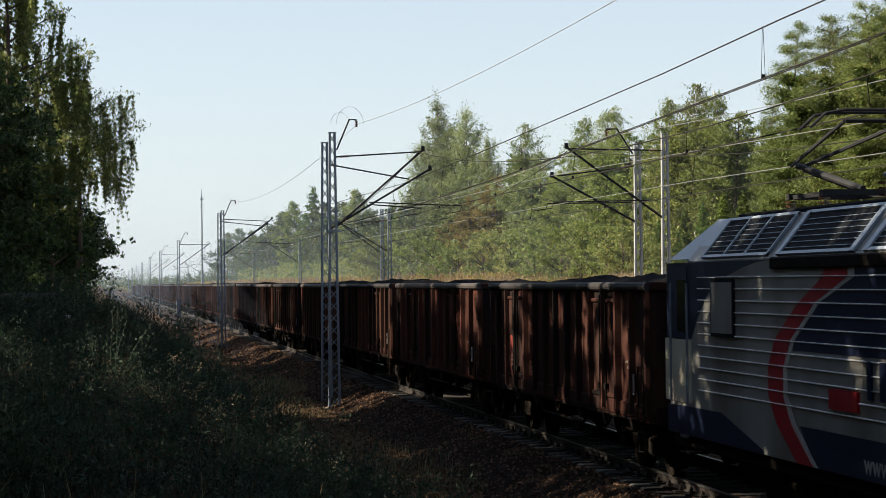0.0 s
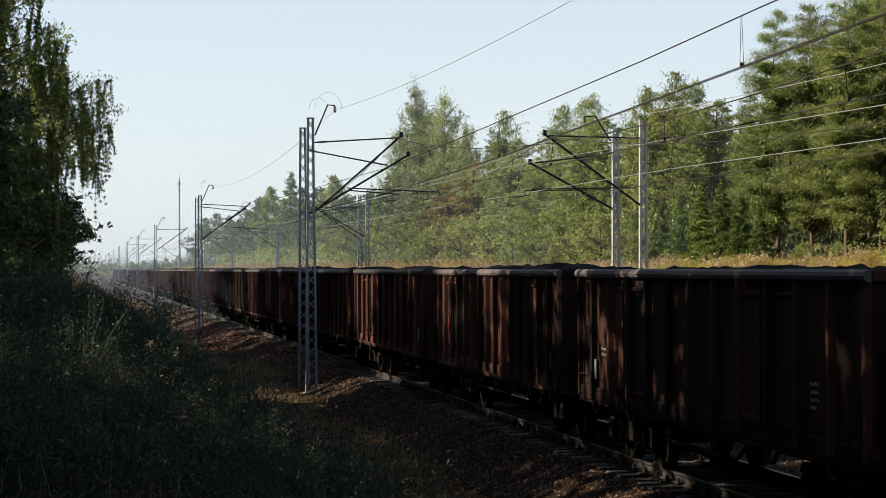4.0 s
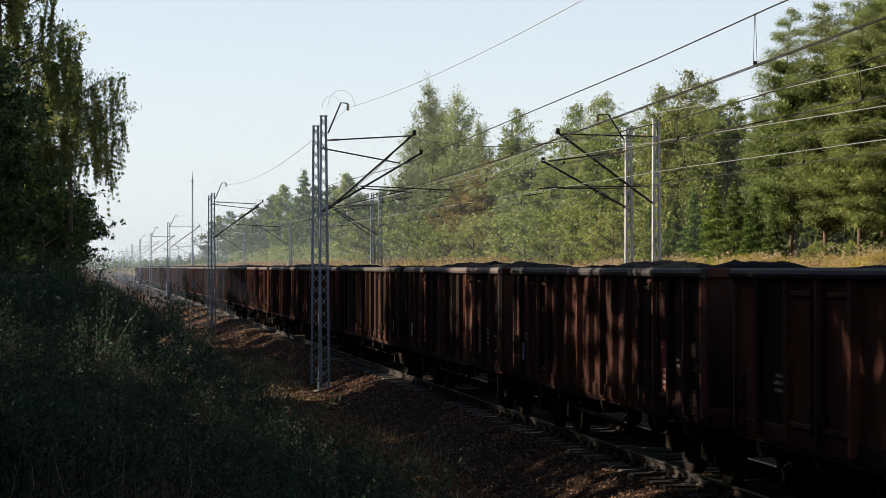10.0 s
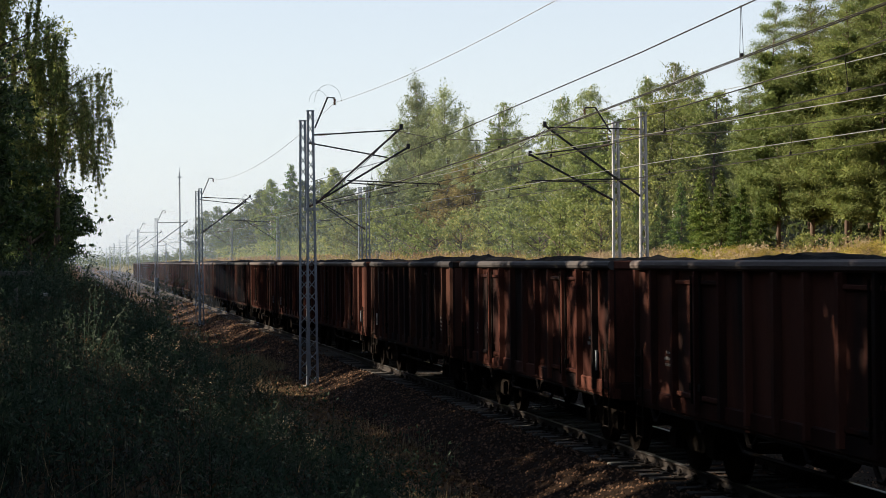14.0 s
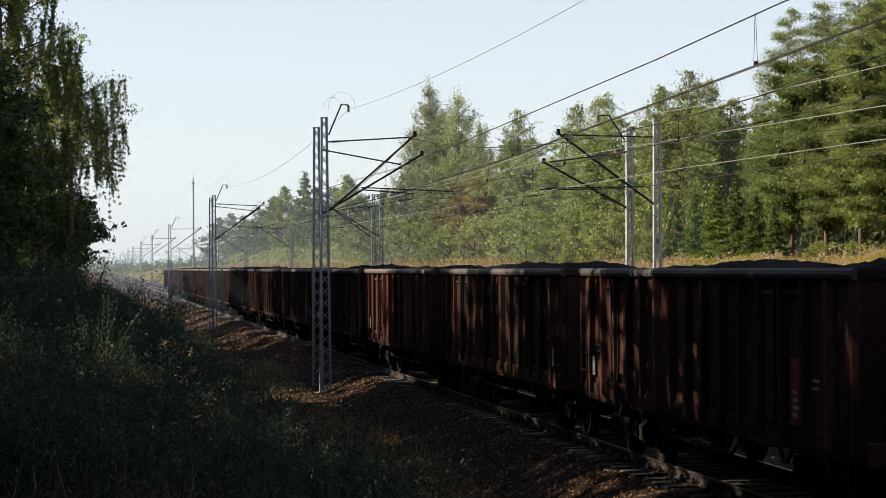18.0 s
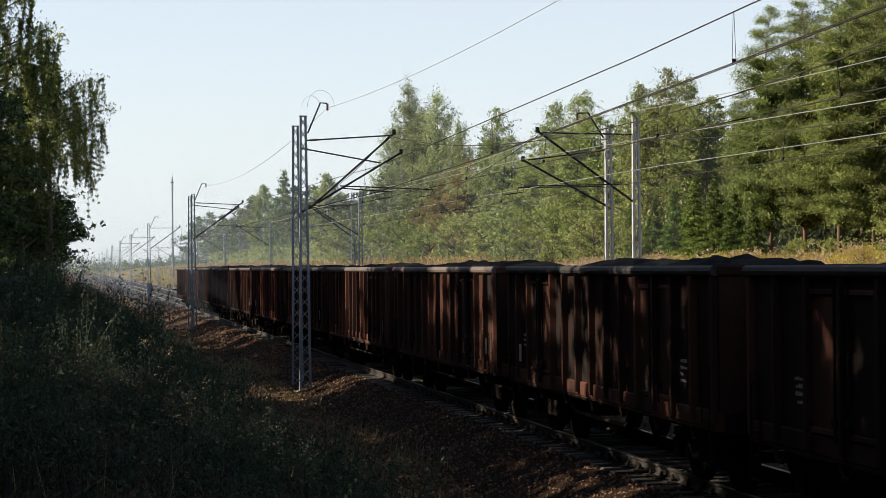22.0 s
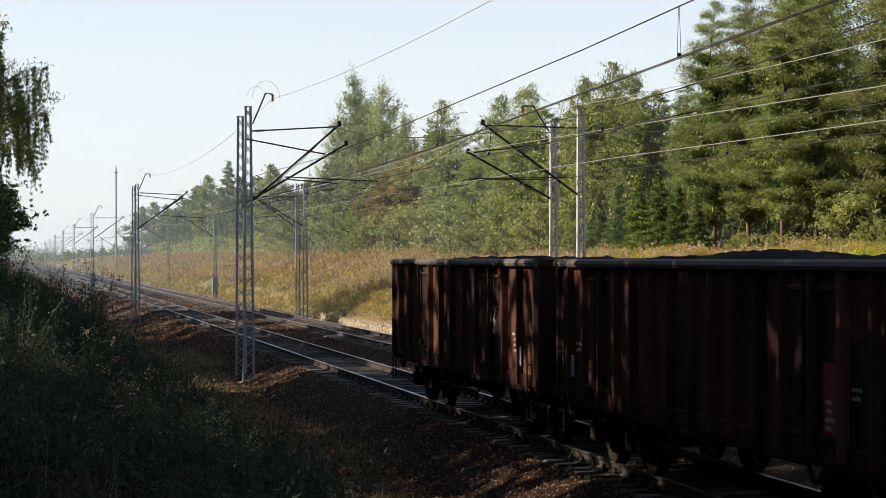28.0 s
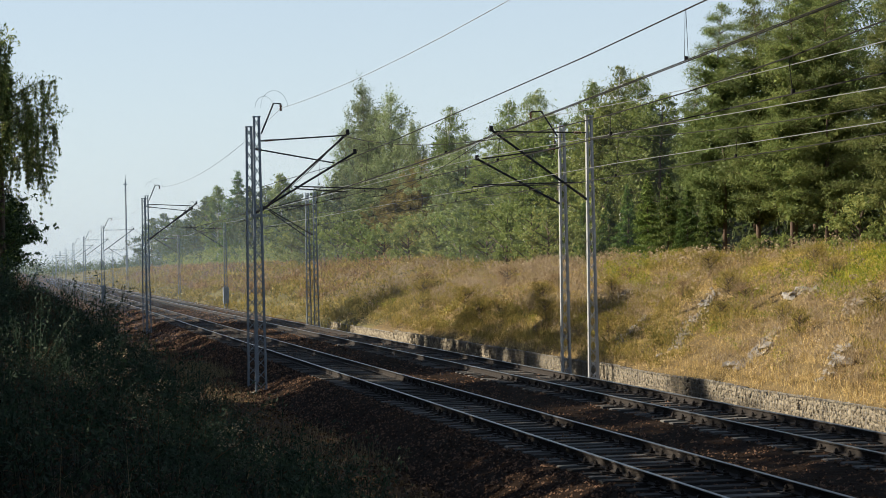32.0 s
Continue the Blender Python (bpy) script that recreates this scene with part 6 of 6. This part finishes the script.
q = np.concatenate([fuzzy(900, (20.0, 26.2), (60, 150), 0.80, 110, rng, (0.03, 0.07), (0.007, 0.013), patch(0.16, -0.25), 0.25), fuzzy(420, (18.0, 23.0), (34, 70), 0.6, 90, rng, (0.03, 0.075), (0.006, 0.011), patch(0.3, -0.1), 0.15)])
solid("plume_weeds", faces_mesh("plume_weeds", q, [M_REED]), None, "tan and pinkish plumes of withered tall weeds", "weeds", kind="stuff")
q = np.concatenate([fuzzy(1100, (18.2, 27.0), (30, 130), 0.62, 100, rng, (0.03, 0.075), (0.007, 0.014), patch(0.21, -0.2)), fuzzy(420, (17.8, 21.0), (56, 135), 0.75, 100, rng, (0.03, 0.07), (0.008, 0.015))])
solid("golden_weeds", faces_mesh("golden_weeds", q, [M_OLIVE]), None, "golden-olive bushy weeds over the slope", "weeds", kind="stuff")
q = np.concatenate([fuzzy(620, (23.0, 27.0), (34, 84), 0.72, 110, rng, (0.025, 0.06), (0.009, 0.019), patch(0.17, -0.28)), fuzzy(150, (18.4, 23), (30, 110), 0.55, 100, rng, (0.025, 0.06), (0.007, 0.015), patch(0.25, 0.05)),
                    fuzzy(60, (21.8, 23.0), (50, 76), 0.7, 160, rng, (0.025, 0.06), (0.008, 0.018), patch(0.4, 0.1))])
solid("green_weeds", faces_mesh("green_weeds", q, [M_GREENGRASS]), None, "fresh green weeds growing through the dry grass", "weeds", kind="stuff")
q = fuzzy(170, (22.5, 27.4), (28, 92), 0.6, 90, rng, (0.02, 0.05), (0.008, 0.016), patch(0.22, 0.0), 0.45)
solid("flowering_weeds", faces_mesh("flowering_weeds", q, [M_GOLDROD]), None, "yellow flowering weeds along the crest", "weeds", kind="stuff")
q = blades(2600, slope_x, slope_y, (0.25, 0.7), (0.006, 0.012), rng, patch(0.2, 0.0), 0.7, per=8, spread=0.13, dens_far=1)
solid("brown_stalks", faces_mesh("brown_stalks", q, [M_BROWN]), None, "withered brown stalks on the slope", "weeds", kind="stuff")
b = np.concatenate([blades(450, (18.6, 27.5), slope_y, (0.45, 0.8), (0.004, 0.007), rng, patch(0.35, 0.0), 0.4, per=4, dens_far=1),
                    blades(420, (24.3, 26.6), (62, 140), (0.4, 0.7), (0.004, 0.007), rng, patch(0.30, 0.0), 0.3, per=5, dens_far=1)])
heads = leaf_faces(np.repeat(b[:, 2], 5, 0) + rng.normal(0, 0.05, (len(b) * 5, 3)), rng.uniform(0.025, 0.055, len(b) * 5), rng, 0.6)
solid("reed_grass", faces_mesh("reed_grass", np.concatenate([b[:, :3], heads]), [M_REED]), None, "pale feathery seed heads of reed grass", "grass", kind="stuff")

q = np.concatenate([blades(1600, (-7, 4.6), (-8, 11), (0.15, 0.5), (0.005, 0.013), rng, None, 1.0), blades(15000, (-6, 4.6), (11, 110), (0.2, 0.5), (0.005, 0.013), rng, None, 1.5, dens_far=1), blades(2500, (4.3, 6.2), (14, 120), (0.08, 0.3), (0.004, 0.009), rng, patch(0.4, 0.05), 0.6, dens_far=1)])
solid("verge_grass", faces_mesh("verge_grass", q, [M_DARKGRASS]), None, "long verge grass, its green darkened for the shade", "grass", kind="stuff")
q = np.concatenate([blades(700, (-5, 4.6), (12, 100), (0.35, 0.8), (0.003, 0.006), rng, None, 1.1, per=4, dens_far=1), blades(700, (5.0, 7.2), (50, 80), (0.2, 0.6), (0.005, 0.010), rng, patch(0.3, 0.0), 0.8, per=8), blades(900, (5.2, 7.3), (30, 110), (0.15, 0.45), (0.004, 0.008), rng, patch(0.3, 0.1), 0.5, per=7, dens_far=1)])
solid("dry_stalks", faces_mesh("dry_stalks", q, [M_STRAW]), None, "dry straw stalks among the verge grass", "grass", kind="stuff")


def weed(seed, h, n, label, leaf=M_NETTLE, stem=M_NETTLE, seedy=False):
    rng = np.random.default_rng(seed)
    t = thing("weed_plant", label, "weed", group="tall weeds on the verge")
    g, cs, ss = Geo(), [], []
    for k in range(n):
        a, l = rng.uniform(0, 6.28), rng.uniform(0.2, 1.3)
        top_ = np.array([math.cos(a) * l * 0.5 * h, math.sin(a) * l * 0.5 * h, h * rng.uniform(0.55, 1.0) * (1.1 - 0.35 * l)])
        p0 = np.array([math.cos(a) * 0.1, math.sin(a) * 0.1, -0.05])
        mid_ = (p0 + top_) / 2 + np.array([0, 0, 0.1 * h])
        g.tube([p0, mid_, top_], [0.005, 0.004, 0.002], 4)
        for u in np.linspace(0.82 if seedy else 0.15, 1.0, 16):
            c = p0 * (1 - u) ** 2 + 2 * mid_ * u * (1 - u) + top_ * u ** 2
            for e in range(4):
                cs.append(c + rng.normal(0, 0.055, 3))
                ss.append(rng.uniform(0.022, 0.050) * (1.15 - 0.5 * u) * (0.6 if seedy else 1.0))
    part("stalk", g, stem, t)
    part("foliage", faces_mesh("foliage", leaf_faces(np.array(cs), np.array(ss) * 0.8, rng, 0.36, 0.15, True), [leaf]), None, t)
    return t


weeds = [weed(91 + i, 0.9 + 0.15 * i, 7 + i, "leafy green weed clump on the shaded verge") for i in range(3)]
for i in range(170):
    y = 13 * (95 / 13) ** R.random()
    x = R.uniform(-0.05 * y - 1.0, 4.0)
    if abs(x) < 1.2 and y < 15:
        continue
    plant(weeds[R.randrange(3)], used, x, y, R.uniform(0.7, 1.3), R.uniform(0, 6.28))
seed_weed = weed(97, 1.25, 6, "dead brown weed stalks with dark seed heads on the verge", M_SEED, M_SEED, True)
for i in range(26):
    y = 16 * (58 / 16) ** R.random()
    plant(seed_weed, used, R.uniform(-0.03 * y, 3.0), y, R.uniform(0.6, 1.05), R.uniform(0, 6.28))
for y, x, s in ((44, 0.5, 1.15), (46, 0.9, 1.1), (47, 1.3, 1.1), (49, 1.7, 1.0), (43, 0.1, 1.0)):
    plant(seed_weed, used, x, y, s, R.uniform(0, 6.28))
for k in range(6):
    plant(weeds[k % 3], used, -1.05 + 0.14 * k, 42.9 - 0.35 * (k % 3), 0.62, 1.1 * k)
for i in range(34):
    y = R.uniform(34, 66)
    plant(weeds[R.randrange(3)], used, R.uniform(-2.2, 1.9), y, R.uniform(1.35, 1.95), R.uniform(0, 6.28))


def clumps(count, xr, yr, h, per, rng, size=(0.022, 0.052), broad=False):
    """Bushy clumps of small leaves standing on the ground."""
    xs, ys = rng.uniform(*xr, count), yr[0] * (yr[1] / yr[0]) ** rng.random(count)
    zs = np.array([ground_z(a, b) for a, b in zip(xs, ys)])
    hs = rng.uniform(0.45, 1.0, count) * h
    P = np.repeat(np.stack([xs, ys, zs], 1), per, 0)
    H = np.repeat(hs, per)
    u = rng.random(count * per) ** 0.8
    P[:, 2] += u * H
    P[:, :2] += rng.normal(size=(count * per, 2)) * (H * (0.16 + 0.22 * u))[:, None]
    return leaf_faces(P, rng.uniform(*size, count * per), rng, 0.34, 0.1, broad)


def cover(n, xr, yr, lift, size, rng, grow=0.006, aspect=0.45):
    """Low leafy cover over the ground, its leaves larger farther off."""
    xs, ys = rng.uniform(*xr, n), yr[0] * (yr[1] / yr[0]) ** rng.random(n)
    zs = np.array([ground_z(a, b) for a, b in zip(xs, ys)]) + lift * rng.random(n) ** 1.6
    return leaf_faces(np.stack([xs, ys, zs], 1), rng.uniform(*size, n) * (1 + np.clip(ys - 80, 0, None) * grow), rng, aspect)


solid("far_slope_grass", faces_mesh("far_slope_grass", fuzzy(900, (19.5, 27.5), (112, 430), 1.25, 42, rng, (0.05, 0.10), (0.014, 0.026), patch(0.12, -0.2)), [M_BROWN]), None, "withered tan weeds over the far slope", "weeds", kind="stuff")
solid("far_slope_weeds", faces_mesh("far_slope_weeds", fuzzy(1300, (16.9, 27.5), (108, 620), 1.15, 42, rng, (0.05, 0.10), (0.014, 0.026)), [M_OLIVE]), None, "olive green weeds over the far slope", "weeds", kind="stuff")
solid("undergrowth", faces_mesh("undergrowth", np.concatenate([cover(3000, (27.2, 30), (48, 130), 0.8, (0.03, 0.06), rng), cover(24000, (26.8, 30), (92, 420), 3.0, (0.04, 0.085), rng)]), [M_YELLOWBIRCH]), None, "light green bushes and saplings along the wood's foot", "undergrowth", kind="stuff")
solid("slope_weeds", faces_mesh("slope_weeds", clumps(150, (18.3, 27.2), (29, 125), 0.7, 110, rng, (0.012, 0.032)), [M_GREENGRASS]), None, "bushy yellow-green weeds on the dry slope", "weeds", kind="stuff")
solid("withered_weeds", faces_mesh("withered_weeds", clumps(170, (18.3, 27.2), (29, 125), 0.7, 110, rng, (0.010, 0.028)), [M_BROWN]), None, "bushy withered brown weeds on the dry slope", "weeds", kind="stuff")
solid("crest_weeds", faces_mesh("crest_weeds", clumps(150, (22.5, 27.4), (29, 100), 0.6, 110, rng, (0.012, 0.032)), [M_GOLDROD]), None, "bushy yellow flowering weeds near the crest", "weeds", kind="stuff")
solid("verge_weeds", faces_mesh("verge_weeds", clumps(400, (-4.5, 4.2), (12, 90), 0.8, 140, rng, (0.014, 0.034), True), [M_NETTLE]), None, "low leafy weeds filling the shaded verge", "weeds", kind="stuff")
C = np.repeat(np.stack([rng.uniform(0.6, 3.8, 60), rng.uniform(22, 52, 60), np.zeros(60)], 1), 34, 0)
C[:, 2] = [ground_z(a, b) for a, b in C[:, :2]]
C[:, 2] += np.repeat(rng.uniform(0.45, 0.9, 60), 34)
C += rng.normal(size=C.shape) * np.array([0.07, 0.07, 0.05])
solid("seed_fluff", faces_mesh("seed_fluff", leaf_faces(C, rng.uniform(0.008, 0.018, len(C)), rng, 0.5), [M_REED]), None, "pale fluffy seed heads on the verge weeds", "weeds", kind="stuff")
q = np.concatenate([blades(160, (4.4, 5.8), (26, 33), (0.2, 0.45), (0.004, 0.009), rng, None, 0.7, per=9, spread=0.14), blades(220, (4.8, 6.9), (57, 68), (0.08, 0.26), (0.005, 0.010), rng, None, 1.2, per=9, spread=0.14)])
solid("straw_tufts", faces_mesh("straw_tufts", q, [M_STRAW]), None, "sunlit tufts of dry straw beside the ballast", "grass", kind="stuff")
solid("withered_verge_weeds", faces_mesh("withered_verge_weeds", clumps(150, (-3.5, 5.2), (14, 90), 0.75, 110, rng, (0.012, 0.028)), [M_SEED]), None, "withered brown weeds among the verge grass", "weeds", kind="stuff")


# ---------------------------------------------------------------- stones
def stones_mesh(name, pts, sizes, rng, material, front=False):
    """Rough angular stones, their buried undersides left off."""
    n = len(pts)
    base = np.array([(1, 0, -0.4), (0, 1, -0.4), (-1, 0, -0.4), (0, -1, -0.4), (0, 0, 1)], float)
    v = base[None] * rng.uniform(0.6, 1.25, (n, 5, 1)) + rng.normal(0, 0.15, (n, 5, 3))
    a = rng.uniform(0, 6.28, n)
    c, s = np.cos(a), np.sin(a)
    vx = v[:, :, 0] * c[:, None] - v[:, :, 1] * s[:, None]
    vy = v[:, :, 0] * s[:, None] + v[:, :, 1] * c[:, None]
    up = v[:, :, 2] * (0.42 if front else 0.75)
    v = np.stack([-up, vx, vy] if front else [vx, vy, up], 2) * np.asarray(sizes)[:, None, None] + np.asarray(pts)[:, None, :]
    f = np.array([(0, 1, 4), (1, 2, 4), (2, 3, 4), (3, 0, 4)])
    F = (f[None] + (np.arange(n) * 5)[:, None, None]).reshape(-1, 3)
    me = bpy.data.meshes.new(name)
    me.vertices.add(n * 5)
    me.vertices.foreach_set("co", v.astype(np.float32).ravel())
    me.loops.add(len(F) * 3)
    me.loops.foreach_set("vertex_index", F.astype(np.int32).ravel())
    me.polygons.add(len(F))
    me.polygons.foreach_set("loop_start", np.arange(0, len(F) * 3, 3, dtype=np.int32))
    me.materials.append(material)
    me.update(calc_edges=True)
    return me


n = 16000
C = np.stack([rng.uniform(3.6, 7.6, n), 20 * (130 / 20) ** rng.random(n), np.zeros(n)], 1)
C[:, 2] = [ground_z(a, b) + 0.015 for a, b in C[:, :2]]
solid("leaf_litter", faces_mesh("leaf_litter", leaf_faces(C, rng.uniform(0.02, 0.06, n), rng, 0.6), [M_LITTER]), None, "fallen brown leaves and dead stems in the ditch", "leaf litter", kind="stuff")
n = 54000
xs = np.concatenate([rng.uniform(6.2, 8.5, n // 2), rng.uniform(8.5, 16.4, n - n // 2)])
ys = 19 * (170 / 19) ** rng.random(n)
zs = np.array([max(bed_z(a, b) if a > 6.6 else -9, ground_z(a, b)) for a, b in zip(xs, ys)])
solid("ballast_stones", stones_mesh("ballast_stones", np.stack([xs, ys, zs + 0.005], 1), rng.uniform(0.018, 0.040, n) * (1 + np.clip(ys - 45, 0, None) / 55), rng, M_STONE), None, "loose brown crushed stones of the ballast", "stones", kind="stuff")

# gabion wall at the foot of the slope: baskets of stacked stones
GAB_LEN = 2.0
y = 30.0
gabion_x0, gabion_x1 = 17.25, 17.62
while y < 118:
    hgt = 0.57 + 0.05 * noise.noise((y * 0.9, 2.0, 0.0)) - (0.10 if y > 95 else 0.0)
    gb = thing("gabion", "wire basket wall block packed with pale broken stone", "gabion", pose(R.uniform(-0.03, 0.03), y, -0.64), group="gabion baskets")
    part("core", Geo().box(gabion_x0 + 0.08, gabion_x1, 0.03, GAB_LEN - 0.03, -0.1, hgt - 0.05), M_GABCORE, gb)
    per_row = 31 if y < 72 else 14
    rows_ = 11 if y < 72 else 6
    P, S_ = [], []
    for r in range(rows_):
        for k in range(per_row):
            P.append((gabion_x0 + 0.05 + R.uniform(-0.02, 0.03), GAB_LEN * (k + 0.5) / per_row + R.uniform(-0.06, 0.06), (r + 0.5) * hgt / rows_ + R.uniform(-0.025, 0.025)))
            S_.append(R.uniform(0.036, 0.062) * (31 / per_row) ** 0.7)
    st = part("stone_fill", stones_mesh("stone_fill", np.array(P), np.array(S_), rng, M_GABION, front=True), None, gb)
    st["kind"] = "stuff"
    g = Geo()
    if y < 75:
        for k in range(0, 21, 2):
            yy = GAB_LEN * k / 20
            g.rod((gabion_x0 - 0.03, yy, 0), (gabion_x0 - 0.03, yy, hgt + 0.03), 0.003, 3, caps=False)
        for k in range(6):
            g.rod((gabion_x0 - 0.03, 0, hgt * k / 5), (gabion_x0 - 0.03, GAB_LEN, hgt * k / 5), 0.003, 3, caps=False)
    g.rod((gabion_x0 - 0.03, 0, hgt + 0.03), (gabion_x0 - 0.03, GAB_LEN, hgt + 0.03), 0.008, 4)
    part("wire_basket", g, M_MESH, gb)
    y += GAB_LEN + 0.02

# rock outcrops in the slope: broken ledges half buried in the grass
ROCKS = []
for i in range(4):
    bm = bmesh.new()
    bmesh.ops.create_icosphere(bm, subdivisions=1, radius=1.0)
    for vtx in bm.verts:
        d = 1 + 0.55 * noise.noise(vtx.co * 1.3 + Vector((7.0 * i, 3.0, 0))) + 0.30 * noise.noise(vtx.co * 3 + Vector((2.0, 9.0 * i, 0)))
        vtx.co = Vector((vtx.co.x * 0.9, vtx.co.y * 1.5, vtx.co.z * 0.55)) * d
    me = bpy.data.meshes.new("rock")
    bm.to_mesh(me)
    bm.free()
    me.materials.append(M_ROCK)
    ROCKS.append(me)
for cx, cy, k, spread in ((22.5, 56.7, 9, 0.32), (18.95, 52.1, 9, 0.42), (19.6, 64.9, 7, 0.38), (18.8, 45.4, 3, 0.35), (21.9, 50.2, 5, 0.35), (19.05, 58.1, 5, 0.3), (21.2, 71.9, 3, 0.4)):
    for j in range(k):
        x, y = max(cx + R.gauss(0, spread), 18.5), cy + R.gauss(0, spread * 0.8)
        s_ = R.uniform(0.09, 0.22)
        ob = solid("rock", ROCKS[R.randrange(4)], None, "pale broken rock showing through the dry grass", "rock", "rocks on the slope")
        ob.matrix_basis = Matrix.Translation((x, y, ground_z(x, y) + 0.25 * s_ + 0.03)) @ Matrix.Rotation(R.uniform(-0.5, 0.9), 4, 'X') @ Matrix.Rotation(R.uniform(0, 6.28), 4, 'Z') @ Matrix.Scale(s_, 4)

# scree spilling down between the grass
P, S_ = [], []
for x0, y0, x1, y1, k in ((18.6, 64.3, 20.4, 65.6, 130), (18.7, 58.0, 21.7, 62.4, 170), (18.4, 51.4, 20.5, 53.6, 190), (18.3, 45.2, 19.3, 46.0, 60), (21.0, 50.3, 22.7, 51.2, 110), (22.2, 56.4, 22.9, 57.2, 70),
                          (18.3, 39.5, 20.4, 40.2, 90), (20.8, 71.0, 21.9, 72.4, 50)):
    for j in range(k):
        t = R.random()
        x, y = x0 + (x1 - x0) * t + R.gauss(0, 0.08), y0 + (y1 - y0) * t + R.gauss(0, 0.14)
        P.append((x, y, ground_z(x, y) + R.uniform(0.03, 0.12)))
        S_.append(R.uniform(0.03, 0.10))
solid("scree", stones_mesh("scree", np.array(P), np.array(S_), rng, M_ROCK), None, "pale scree spilling down between the dry grass", "stones", kind="stuff")

# flat see-through sheets that stand in for distance haze, denser farther along the line
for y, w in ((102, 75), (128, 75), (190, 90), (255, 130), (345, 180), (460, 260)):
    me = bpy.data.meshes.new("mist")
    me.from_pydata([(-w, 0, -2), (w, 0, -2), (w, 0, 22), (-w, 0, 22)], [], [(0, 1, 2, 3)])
    me.materials.append(M_HAZE if y > 150 else (M_HAZE_THIN if y > 110 else M_HAZE_FAINT))
    solid("mist", me, None, "flat see-through sheet standing in for distance haze over the line", "mist", kind="stuff", at=pose(10, y, 0, 0, 0, -38))

motions()
